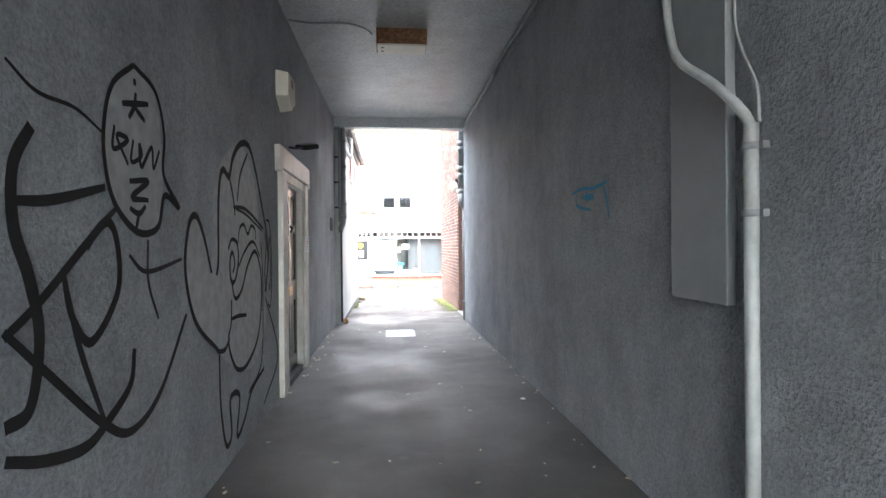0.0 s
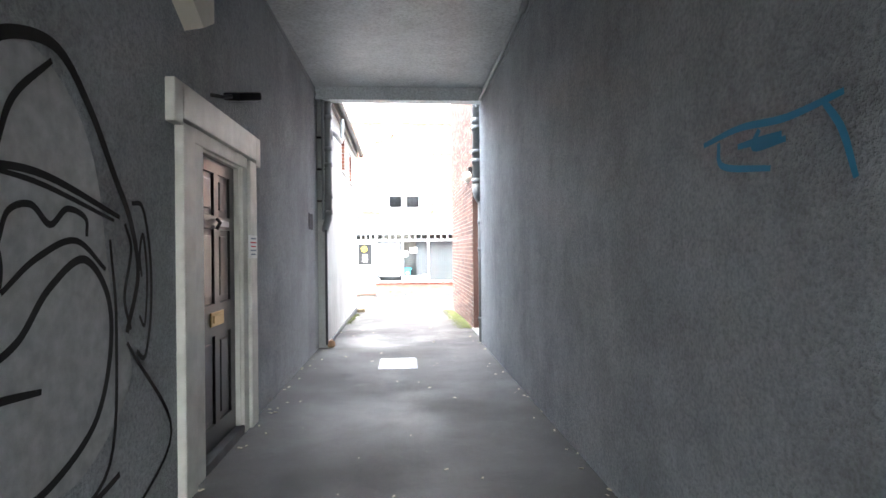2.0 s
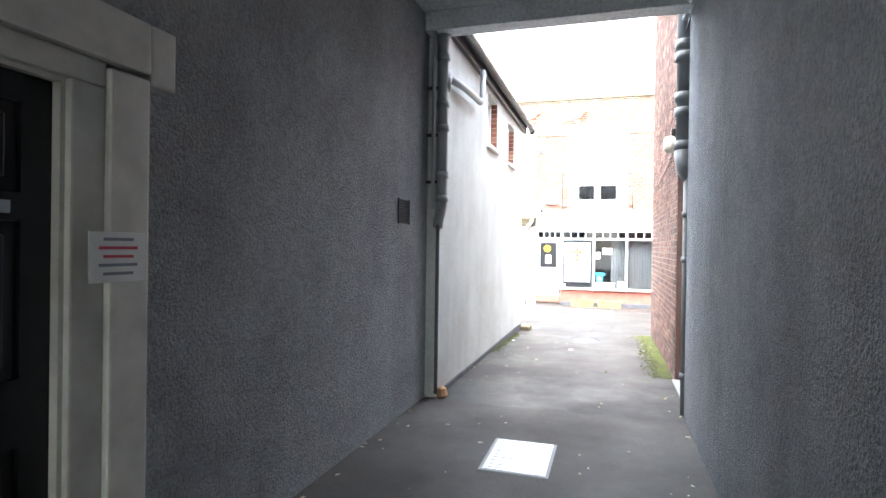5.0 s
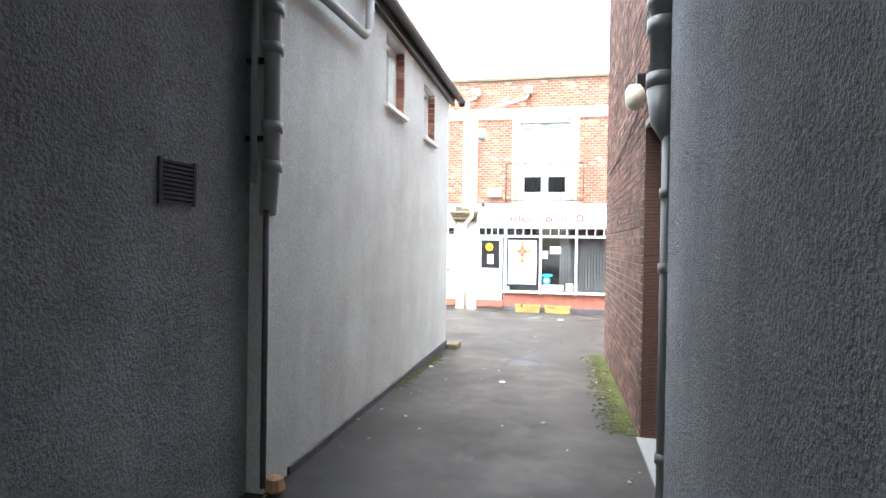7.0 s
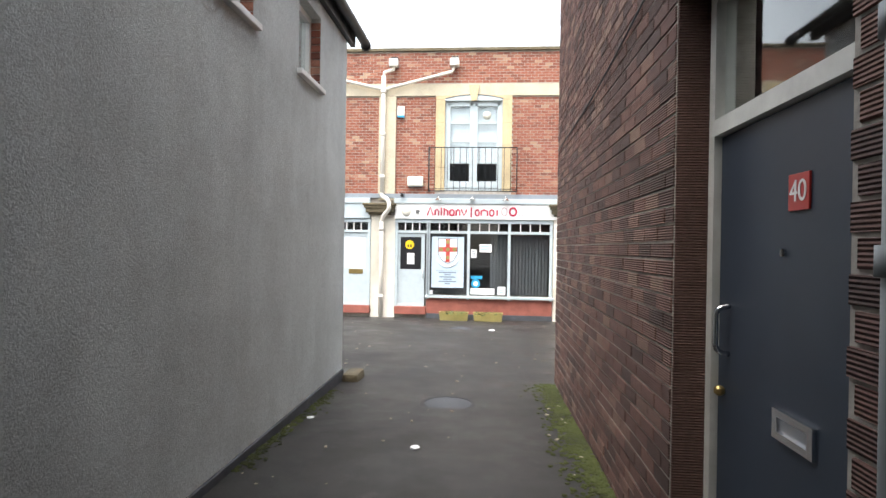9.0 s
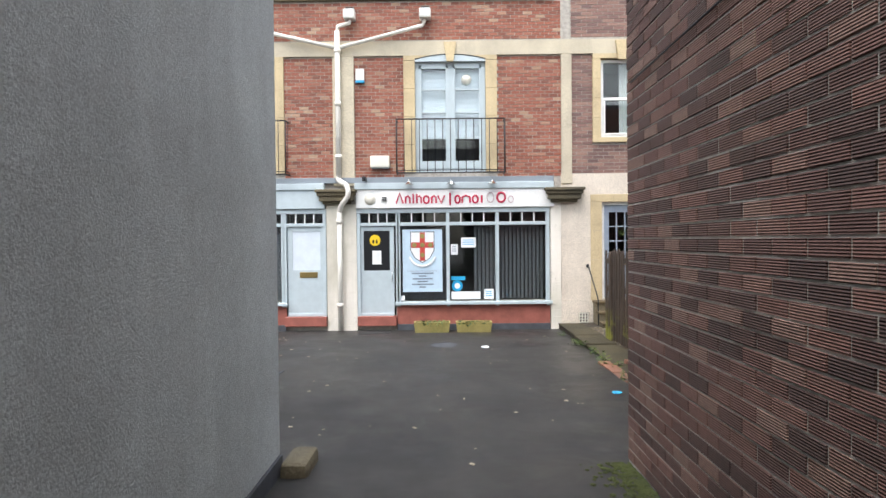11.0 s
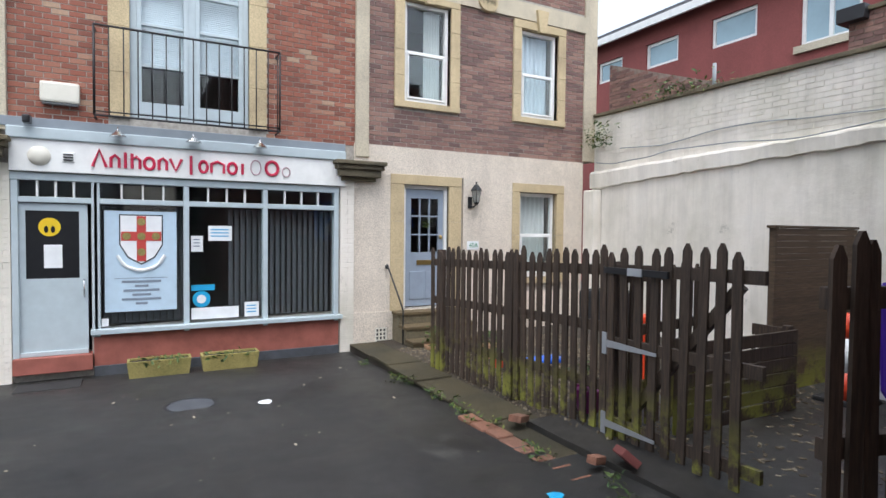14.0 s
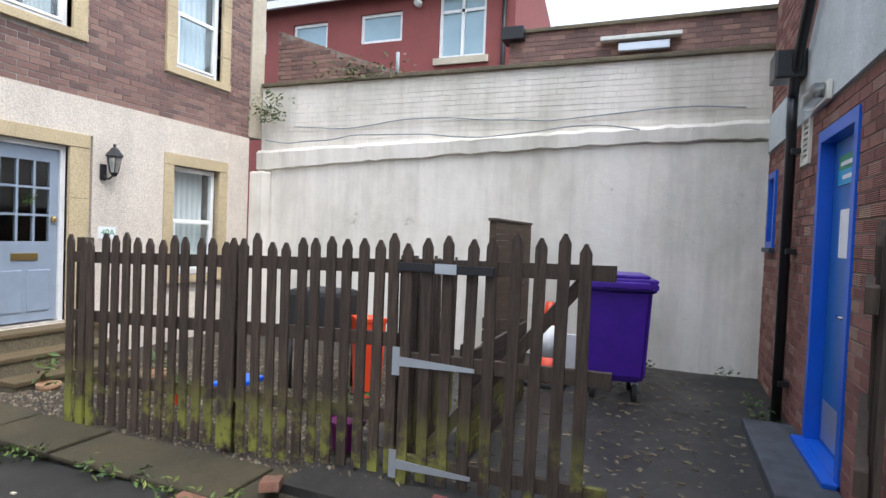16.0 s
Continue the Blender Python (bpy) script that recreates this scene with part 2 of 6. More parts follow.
GRAVELM = brick("gravel_stone", [(0.0, (0.06, 0.045, 0.027)), (0.5, (0.13, 0.10, 0.060)), (1.0, (0.24, 0.20, 0.14))])
LEAF = brick("green_leaf", [(0.0, (0.03, 0.07, 0.012)), (0.6, (0.07, 0.12, 0.02)), (1.0, (0.16, 0.17, 0.03))], rough=0.6)
MOSS = coarse("moss", (0.10, 0.125, 0.022), (0.05, 0.06, 0.016), 1.0, 60)
SLATE = plain("roof_slate", (0.09, 0.09, 0.10), 0.6, 0, 0.25)
GLASS = glass("window_glass")
FROST = glass("frosted_glass", (0.8, 0.85, 0.85), 0.35)

# ---- builders ----


def part(name, bm, material, parent=None, label="", smooth=False):
    """Links a bmesh in world coordinates as one mesh object, under its parent if there is one."""
    me = bpy.data.meshes.new(name)
    bmesh.ops.recalc_face_normals(bm, faces=bm.faces[:])
    bm.to_mesh(me)
    bm.free()
    me.materials.append(material)
    if smooth:
        for p in me.polygons:
            p.use_smooth = True
    ob = new(name, me)
    if parent:
        under(ob, parent)
    if label:
        ob["label"] = label
    return ob


def under(ob, parent):
    ob.parent = parent
    if parent.type == "EMPTY":
        ob.matrix_parent_inverse = Matrix.Translation(-parent.location)


def thing(name, x, y, z, label, category, group=""):
    ob = new(name)
    ob.location, ob.empty_display_size = (x, y, z), 0.1
    return tagged(ob, label, category, group)


def box(bm, x0, x1, y0, y1, z0, z1, bev=0.0):
    m = Matrix.LocRotScale(((x0 + x1) / 2, (y0 + y1) / 2, (z0 + z1) / 2), None, (abs(x1 - x0), abs(y1 - y0), abs(z1 - z0)))
    r = bmesh.ops.create_cube(bm, size=1, matrix=m)
    if bev:
        es = {e for v in r["verts"] for e in v.link_edges}
        bmesh.ops.bevel(bm, geom=list(es), offset=bev, segments=2, affect="EDGES", profile=0.6)
    return bm


def block(name, x0, x1, y0, y1, z0, z1, material, parent=None, bev=0.0, label=""):
    return part(name, box(bmesh.new(), x0, x1, y0, y1, z0, z1, bev), material, parent, label)


def rod(bm, points, r, sides=10, cap=True):
    """A round bar along points."""
    rings = []
    pts = [Vector(p) for p in points]
    for i, p in enumerate(pts):
        d = (pts[min(i + 1, len(pts) - 1)] - pts[max(i - 1, 0)]).normalized()
        a = d.orthogonal().normalized() if i == 0 else (a0 - d * a0.dot(d)).normalized()
        a0 = a
        b = d.cross(a)
        rad = r[i] if isinstance(r, (list, tuple)) else r
        rings.append([bm.verts.new(p + (a * math.cos(t) + b * math.sin(t)) * rad) for t in (2 * math.pi * k / sides for k in range(sides))])
    for q, s in zip(rings, rings[1:]):
        for k in range(sides):
            bm.faces.new((q[k], q[(k + 1) % sides], s[(k + 1) % sides], s[k]))
    if cap:
        bm.faces.new(rings[0][::-1])
        bm.faces.new(rings[-1])
    return bm


def pipe(name, points, r, material, parent=None, label="", sides=12):
    return part(name, rod(bmesh.new(), points, r, sides), material, parent, label, True)


def lathe(bm, x, y, prof, sides=20):
    """A turned body about an upright axis from (radius, z) pairs."""
    rings = [[bm.verts.new((x + r * math.cos(2 * math.pi * k / sides), y + r * math.sin(2 * math.pi * k / sides), z)) for k in range(sides)] for r, z in prof]
    for q, s in zip(rings, rings[1:]):
        for k in range(sides):
            bm.faces.new((q[k], q[(k + 1) % sides], s[(k + 1) % sides], s[k]))
    bm.faces.new(rings[0][::-1])
    bm.faces.new(rings[-1])
    return bm


def solid(bm, vec):
    """Gives the flat faces of bm the thickness vec."""
    r = bmesh.ops.extrude_face_region(bm, geom=bm.faces[:], use_keep_orig=True)
    bmesh.ops.translate(bm, verts=[v for v in r["geom"] if isinstance(v, bmesh.types.BMVert)], vec=vec)


def prism(bm, pts, y0, y1):
    """An upright plate with the outline pts (x, z) between y0 and y1."""
    a, b = ([bm.verts.new((x, y, z)) for x, z in pts] for y in (y0, y1))
    bm.faces.new(a)
    bm.faces.new(b[::-1])
    for i in range(len(a)):
        bm.faces.new((a[i], a[(i + 1) % len(a)], b[(i + 1) % len(a)], b[i]))
    return bm


def smooth_line(pts, n=8):
    """A soft curve through points."""
    p = [Vector(v) for v in pts]
    p = [p[0] * 2 - p[1]] + p + [p[-1] * 2 - p[-2]]
    out = []
    for i in range(1, len(p) - 2):
        for k in range(n):
            t = k / n
            a, b, c, d = p[i - 1], p[i], p[i + 1], p[i + 2]
            out.append(0.5 * ((2 * b) + (c - a) * t + (2 * a - 5 * b + 4 * c - d) * t * t + (3 * b - a - 3 * c + d) * t ** 3))
    return out + [p[-2]]


def holed(axis, n0, n1, u0, u1, z0, z1, holes):
    """A wall slab with openings; axis 'x': u runs along y and n is x, axis 'y': u runs along x and n is y."""
    bm = bmesh.new()
    us = sorted({u0, u1, *[h[0] for h in holes], *[h[1] for h in holes]})
    zs = sorted({z0, z1, *[h[2] for h in holes], *[h[3] for h in holes]})
    us, zs = [u for u in us if u0 <= u <= u1], [z for z in zs if z0 <= z <= z1]
    vs = {}
    solid = {(i, j): not any(h[0] <= (us[i] + us[i + 1]) / 2 <= h[1] and h[2] <= (zs[j] + zs[j + 1]) / 2 <= h[3] for h in holes)
             for i in range(len(us) - 1) for j in range(len(zs) - 1)}

    def v(n, u, z):
        k = (n, u, z)
        if k not in vs:
            vs[k] = bm.verts.new((n, u, z) if axis == "x" else (u, n, z))
        return vs[k]
    for (i, j), s in solid.items():
        if not s:
            continue
        a, b, c, d = us[i], us[i + 1], zs[j], zs[j + 1]
        for n in (n0, n1):
            bm.faces.new((v(n, a, c), v(n, b, c), v(n, b, d), v(n, a, d)))
        for (di, dj), (p, q) in {(-1, 0): ((a, c), (a, d)), (1, 0): ((b, c), (b, d)), (0, -1): ((a, c), (b, c)), (0, 1): ((a, d), (b, d))}.items():
            if not solid.get((i + di, j + dj), False):
                bm.faces.new((v(n0, *p), v(n0, *q), v(n1, *q), v(n1, *p)))
    return bm


def setting(ob, label="", category=""):
    return tagged(ob, label, category, kind="structure")


BRICK_Q = [(0, 1, 2, 3), (0, 4, 5, 1), (1, 5, 6, 2), (2, 6, 7, 3), (3, 7, 4, 0)]


def bricks(parent, axis, face, out, u0, u1, z0, z1, holes, material, near=None, name="brick", L=0.215, H=0.065, J=0.01, proud=0.007, top=None):
    """Running-bond bricks on the plane n = face, proud of it by out * proud; those in the stretch near are objects of their own."""
    rng = random.Random(7)
    shared, verts, faces, singles = {}, [], [], 0
    row, z = 0, z0
    while z + H * 0.6 < z1:
        h = min(H, z1 - z)
        u = u0 - (L + J) / 2 * (row % 2)
        while u < u1:
            a, b = max(u, u0), min(u + L, u1)
            u += L + J
            if u1 - b < 0.06:
                b, u = u1, u1 + 1
            mid_z = z + h / 2
            for k in holes:
                if k[2] - 0.02 < mid_z < k[3] + 0.02:
                    if k[0] <= a and b <= k[1]:
                        b = a
                    elif k[0] < b <= k[1] + L and a < k[0]:
                        b = min(b, k[0] - 0.003)
                    elif a < k[1] < b:
                        a = k[1] + 0.003
            if b - a < 0.03 or (top and z + h > top((a + b) / 2)):
                continue
            d = proud + rng.uniform(-0.0025, 0.0025)
            full = b - a > L - 0.002 and h == H
            if full and near and singles < 300 and near[0] < a and b < near[1] and near[2] < z < near[3]:
                singles += 1
                if "m" not in shared:
                    vv = [(p, 0 if q else -0.01 * out, r) for q in (1, 0) for p, r in ((-L / 2, -H / 2), (L / 2, -H / 2), (L / 2, H / 2), (-L / 2, H / 2))]
                    vv = [((x * 0.985 if y == 0 else x), y, (w * 0.96 if y == 0 else w)) for x, y, w in vv]
                    if axis == "x":
                        vv = [(y, x, w) for x, y, w in vv]
                    me = bpy.data.meshes.new(name)
                    me.from_pydata(vv, [], BRICK_Q)
                    me.materials.append(material)
                    shared["m"] = me
                ob = new(name, shared["m"])
                ob.location = ((a + b) / 2, face + out * d, mid_z) if axis == "y" else (face + out * d, (a + b) / 2, mid_z)
                under(ob, parent)
                continue
            s = len(verts)
            c = 0.0016
            vv = [(p, face + out * d, r) for p, r in ((a + c, z + c), (b - c, z + c), (b - c, z + h - c), (a + c, z + h - c))] + \
                 [(p, face - out * 0.002, r) for p, r in ((a, z), (b, z), (b, z + h), (a, z + h))]
            verts += vv if axis == "y" else [(y, x, w) for x, y, w in vv]
            faces += [tuple(s + i for i in q) for q in BRICK_Q]
        z += H + J
        row += 1
    if verts:
        me = bpy.data.meshes.new("brickwork")
        me.from_pydata(verts, [], faces)
        me.materials.append(material)
        bm = bmesh.new()
        bm.from_mesh(me)
        bmesh.ops.recalc_face_normals(bm, faces=bm.faces[:])
        bm.to_mesh(me)
        bm.free()
        ob = new("brickwork", me)
        under(ob, parent)
        tagged(ob, kind="stuff")


def sash(parent, x0, x1, z0, z1, y, frame_m, bars=(), cross=(), w=0.05, depth=0.07, out=-1):
    """A window in a wall that faces -y: frame bars, glazing bars and one pane."""
    fr = part("window_frame", box(box(box(box(bmesh.new(), x0, x0 + w, y, y + depth, z0, z1, 0.006), x1 - w, x1, y, y + depth, z0, z1, 0.006),
              x0 + w, x1 - w, y, y + depth, z0, z0 + w, 0.006), x0 + w, x1 - w, y, y + depth, z1 - w, z1, 0.006), frame_m, parent)
    for b, t in bars:
        block("mullion", b - t / 2, b + t / 2, y + 0.004, y + depth - 0.004, z0 + w, z1 - w, frame_m, parent, 0.005)
    for c, t in cross:
        block("glazing_bar", x0 + w, x1 - w, y + 0.008, y + depth - 0.008, c - t / 2, c + t / 2, frame_m, parent, 0.005)
    p = block("pane", x0 + w * 0.6, x1 - w * 0.6, y + depth * 0.5, y + depth * 0.5 + 0.005, z0 + w * 0.6, z1 - w * 0.6, GLASS, parent)
    p.visible_shadow = False
    return fr


def letters(name, text, size, m, material, parent=None, depth=0.004):
    cu = bpy.data.curves.new(name, "FONT")
    cu.body, cu.size, cu.extrude, cu.align_x, cu.align_y = text, size, depth, "CENTER", "CENTER"
    tmp = bpy.data.objects.new(name, cu)
    scene.collection.objects.link(tmp)
    me = bpy.data.meshes.new_from_object(tmp.evaluated_get(bpy.context.evaluated_depsgraph_get()))
    bpy.data.objects.remove(tmp)
    me.transform(m)
    me.materials.append(material)
    ob = new(name, me)
    if parent:
        under(ob, parent)
    return ob

# ---- structure ----


def ground_z(y):
    return 0.0 if y < 15 else -0.3 * min(1.0, (y - 15) / 10.0)


bm = bmesh.new()
ys = [-300, -40, -6, 0, 6, 12, 15, 17, 19, 21, 23, 25, 40, 300]
rows_v = [[bm.verts.new((x, y, ground_z(y))) for x in (-300, -30, -8, 0, 2.6, 8, 30, 300)] for y in ys]
for a, b in zip(rows_v, rows_v[1:]):
    for i in range(len(a) - 1):
        bm.faces.new((a[i], a[i + 1], b[i + 1], b[i]))
setting(part("ground", bm, ASPHALT), "damp dark asphalt alley and courtyard ground", "ground")


def left_x(y):
    return -1.15 + 0.0104 * y


def slanted(bm_):
    for v in bm_.verts:
        v.co.x += 0.015 + 0.0104 * v.co.y
    return bm_


DOOR_Y0, DOOR_Y1, DOOR_Z = 6.75, 7.65, 2.24
CZ = 4.08
# unseen run towards the street is sized to hold back light from behind
wl_ = setting(part("wall_passage_left", slanted(holed("x", -1.165, -1.52, -4.8, 11.78, -0.02, 5.6, [(DOOR_Y0, DOOR_Y1, 0.06, DOOR_Z), (10.95, 11.22, 1.85, 2.07)])), PASSAGE), "blue-grey roughcast passage wall with graffiti", "wall")
wr_ = setting(part("wall_passage_right", holed("x", 1.585, 2.1, -4.8, 11.94, -0.02, 5.6, []), PASSAGE), "blue-grey roughcast passage wall", "wall")
setting(block("ceiling_passage", -1.25, 1.585, -4.8, 11.60, CZ, CZ + 0.3, CEIL), "painted grey passage ceiling", "ceiling")
setting(block("beam_passage_end", -1.02, 1.583, 11.60, 11.83, CZ - 0.20, CZ + 0.05, CEIL, None, 0.012), "painted grey concrete beam", "beam")
# unseen walls and roof added above the ceiling to block the sky
setting(block("wall_over_passage", -1.3, 1.585, 11.5, 11.82, CZ + 0.06, 5.6, PASSAGE), "unseen wall over the passage mouth, added to block the sky", "wall")
setting(block("wall_over_entrance", -1.3, 1.585, -4.8, -4.5, CZ + 0.31, 5.6, PASSAGE), "unseen wall over the street entrance, added to block the sky", "wall")
setting(block("passage_roof", -1.6, 2.1, -4.8, 11.82, 5.6, 5.75, SLATE), "unseen roof over the passage, added to block the sky", "roof")
# added wall, its dark colour stands for shade behind the door
setting(block("door_backing_wall", -1.75, -1.56, 6.5, 8.3, 0, 2.6, ROOM), "added wall behind the door, darkened as unlit", "wall")

# thin added slab that carries the brightened asphalt
setting(block("passage_floor", -1.10, 1.58, -4.8, 11.72, -0.06, 0.003, PASSFLOOR), "worn asphalt floor of the covered passage, brightened in its colour", "floor")

# rendered house on the alley
LX = -0.90
WIN_L = [(14.2, 14.9, 3.16, 3.92), (15.87, 16.52, 3.13, 3.85)]
lw = setting(part("wall_alley_left", holed("x", LX, LX - 0.3, 11.785, 17.56, -0.1, 4.1, WIN_L), RENDER), "smooth pale grey rendered house wall", "wall")
setting(block("wall_house_end", -7.0, LX - 0.301, 17.26, 17.56, -0.1, 4.1, RENDER), "pale grey rendered end wall", "wall")
# added room shell behind the alley windows, shade in its colour
setting(block("wall_house_inner", -2.6, -2.5, 12.0, 17.2, 2.6, 4.1, ROOM), "added inner wall, darkened as unlit", "wall")
setting(block("room_floor", -2.5, LX - 0.301, 12.0, 17.2, 2.6, 2.7, ROOM), "added upper room floor, darkened as unlit", "floor")
setting(block("plinth_alley_left", LX - 0.01, LX + 0.022, 12.1, 17.56, -0.15, 0.06, GREYDARK, None, 0.008), "dark damp plinth strip", "trim")
roof = bmesh.new()
for z, t in ((4.16, 0.0),):
    vs = [roof.verts.new(p) for p in ((LX + 0.14, 11.96, 4.1), (LX + 0.14, 17.75, 4.1), (-3.6, 17.75, 5.9), (-3.6, 11.96, 5.9))]
    roof.faces.new(vs)
solid(roof, (0, 0, 0.08))
setting(part("roof_alley_house", roof, SLATE), "dark slate roof above the rendered wall", "roof")

# ribbed brick building on the alley and courtyard
BX, BY = 1.66, 17.72
D40 = (12.30, 13.52, -0.02, 2.68)
rb = setting(part("wall_alley_brick", holed("x", BX, BX + 0.34, 11.945, BY, -0.3, 6.1, [D40]), MORTAR), "ribbed red-brown brick alley wall, darkened in its colour", "wall")
BLUE_DOOR = (4.20, 5.20, -0.02, 2.42)
BWIN = (7.0, 7.45, 1.50, 2.35)
BVENT = (5.54, 5.80, 2.25, 2.63)
yb = setting(part("wall_yard_brick", holed("y", BY - 0.3, BY, BX + 0.341, 7.62, -0.3, 6.1, [BLUE_DOOR, BWIN, BVENT]), MORTAR_RED), "ribbed red brick wall, brightened in its colour, with a grey painted band", "wall")
# added walls inside the brick building, dark for unlit rooms
setting(block("wall_brick_inner", 2.3, 7.6, 16.6, 16.8, -0.3, 6.1, ROOM), "added inner wall, darkened as unlit", "wall")
setting(block("wall_lobby", 2.35, 2.45, 12.2, 16.6, -0.3, 6.1, ROOM), "added lobby wall behind the door, darkened as unlit", "wall")
setting(block("brick_building_roof", BX, 7.62, 11.95, BY, 6.1, 6.25, SLATE), "flat roof of the brick building", "roof")
band = bmesh.new()
for v in ((2.6, 2.62), (7.6, 2.62), (7.6, 3.05), (5.9, 3.05), (4.9, 4.0), (2.6, 4.0)):
    band.verts.new((v[0], BY + 0.03, v[1]))
band.faces.new(band.verts[:])
solid(band, (0, -0.029, 0))
setting(part("render_band", band, RENDER), "grey rendered band across the brick wall", "trim")

# facade of the shops and the cream house
FY = 25.35
SHOP_X0, PIL_A, PIL_B, HOUSE_X1 = -7.2, (-2.21, -1.60), (2.58, 2.96), 7.42
SHOP_HOLES = [(-6.3, -3.12, 0.30, 2.22), (-3.08, -2.24, -0.02, 2.22), (-1.55, -0.76, -0.02, 2.22), (-0.72, 2.46, 0.30, 2.22)]
UP = [(-4.80, -3.32, 3.02, 5.36), (-0.32, 1.16, 3.02, 5.36)]
HWIN = [(3.57, 4.43, 3.71, 5.36), (5.89, 6.75, 3.70, 5.30), (5.90, 6.76, 0.75, 2.33)]
HDOOR = (3.58, 4.42, 0.32, 2.36)
shop = setting(part("wall_shop_facade", holed("y", FY, FY + 0.32, SHOP_X0, 2.94, -0.4, 6.62, SHOP_HOLES + UP), MORTAR), "red brick shop facade with stone dressings", "wall")
house = setting(part("wall_cream_house", holed("y", FY, FY + 0.32, 2.945, HOUSE_X1, -0.4, 6.7, HWIN + [HDOOR]), MORTAR), "brown brick upper wall over cream render", "wall")
setting(part("render_cream", holed("y", FY - 0.035, FY - 0.001, 2.725, 7.40, 0.3, 2.96, [(3.34, 4.70, 0.2, 2.52), (5.74, 6.93, 0.5, 2.49)]), CREAM), "cream pebbledashed ground floor render", "wall")
setting(part("plinth_cream", holed("y", FY - 0.05, FY - 0.001, 2.7, 7.40, -0.35, 0.295, [(3.08, 3.30, -0.24, 0.04)]), CREAM), "cream rendered plinth", "wall")
# added room shell behind the facade openings, shade in its colour
setting(block("rooms_back", SHOP_X0, HOUSE_X1, 27.3, 27.4, -0.4, 6.6, ROOM), "added back walls of the rooms, darkened as unlit", "wall")
setting(block("rooms_floor", SHOP_X0, HOUSE_X1, FY + 0.321, 27.3, 2.5, 2.9, ROOM), "added floor between the storeys, darkened as unlit", "floor")
setting(block("rooms_roof", SHOP_X0, HOUSE_X1, FY + 0.321, 27.3, 5.6, 5.8, ROOM), "added roof slab over the rooms, darkened as unlit", "roof")
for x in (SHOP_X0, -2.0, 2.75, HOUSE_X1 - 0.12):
    setting(block("room_divider", x, x + 0.12, FY + 0.321, 27.3, -0.4, 6.6, ROOM), "added dividing wall, darkened as unlit", "wall")
setting(part("stone_band", holed("y", FY - 0.05, FY - 0.001, SHOP_X0, HOUSE_X1, 5.46, 5.76, []), PALESTONE), "pale stone string course", "trim")
setting(block("coping_shop", SHOP_X0, 2.6, FY - 0.07, FY + 0.36, 6.62, 6.70, OLDSTONE, None, 0.01), "weathered stone parapet coping", "trim")
for x0, x1 in (PIL_A, PIL_B):
    setting(block("stone_pilaster", x0 + 0.16, x1 - 0.0, FY - 0.06, FY - 0.001, 2.75, 5.455, PALESTONE, None, 0.012), "weathered stone pilaster", "trim")
setting(block("lead_flashing", SHOP_X0, 2.57, FY - 0.075, FY - 0.002, 2.80, 2.92, plain("grey_lead", (0.22, 0.25, 0.28), 0.6), None, 0.01), "grey lead strip above the shopfront", "trim")
for x0, x1 in ((-2.21, -1.58), (2.50, 2.72)):
    p = setting(block("white_brick_pier", x0, x1, FY - 0.05, FY - 0.001, -0.35, 2.36, WHITEBRICK), "white painted brick pier", "wall")
    bricks(p, "y", FY - 0.05, -1, x0, x1, -0.33, 2.34, [], WHITEBRICK, proud=0.006)


def corbel(x0, x1):
    t = thing("stone_corbel", (x0 + x1) / 2, FY, 2.33, "weathered dark moulded stone corbel on the shopfront pier", "corbel", "corbels")
    b = bmesh.new()
    for d, z0, z1, inset in ((0.30, 2.60, 2.66, 0.0), (0.26, 2.53, 2.60, 0.03), (0.22, 2.42, 2.53, 0.07), (0.14, 2.36, 2.42, 0.13)):
        box(b, x0 + inset, x1 - inset, FY - d, FY - 0.06, z0, z1, 0.015)
    part("moulding", b, OLDSTONE, t)


corbel(-2.40, -1.55)
corbel(2.36, 3.18)


def stone_frame(name, x0, x1, z0, z1, w, sill=True, key=True):
    """Bath stone surround of an opening x0..x1, z0..z1."""
    t = thing(name, (x0 + x1) / 2, FY, z0, "yellow bath stone window surround with keystone" if key else "yellow bath stone door or window surround", "surround", "stone surrounds")
    y0 = FY - 0.045
    for i in range(4):
        a, b = z0 + (z1 - z0) * i / 4, z0 + (z1 - z0) * (i + 1) / 4
        for u, v in ((x0 - w, x0), (x1, x1 + w)):
            block("stone", u, v, y0, FY + 0.1, a, b - 0.004, STONE, t, 0.004)
    block("lintel", x0 - w, x1 + w, y0 - 0.004, FY + 0.1, z1, z1 + (0.14 if key else 0.16), STONE, t, 0.006)
    if sill:
        block("sill", x0 - w, x1 + w, y0 - 0.02, FY + 0.1, z0 - 0.10, z0, STONE, t, 0.006)
    if key:
        b = bmesh.new()
        c = (x0 + x1) / 2
        vs = [b.verts.new((c + s, y, z)) for y in (FY - 0.11, FY - 0.04) for s, z in ((-0.07, z1 - 0.04), (0.07, z1 - 0.04), (0.13, z1 + 0.36), (-0.13, z1 + 0.36))]
        b.faces.new(vs[:4]); b.faces.new(vs[4:])
        for i in range(4):
            b.faces.new((vs[i], vs[(i + 1) % 4], vs[4 + (i + 1) % 4], vs[4 + i]))
        part("keystone", b, STONE, t)


for h in UP:
    stone_frame("french_window_surround", h[0], h[1], h[2], h[3], 0.24, False)
for h in HWIN:
    stone_frame("sash_window_surround", h[0], h[1], h[2], h[3], 0.17, True, h[2] > 3)
stone_frame("house_door_surround", HDOOR[0], HDOOR[1], -0.05, HDOOR[3], 0.24, False, False)


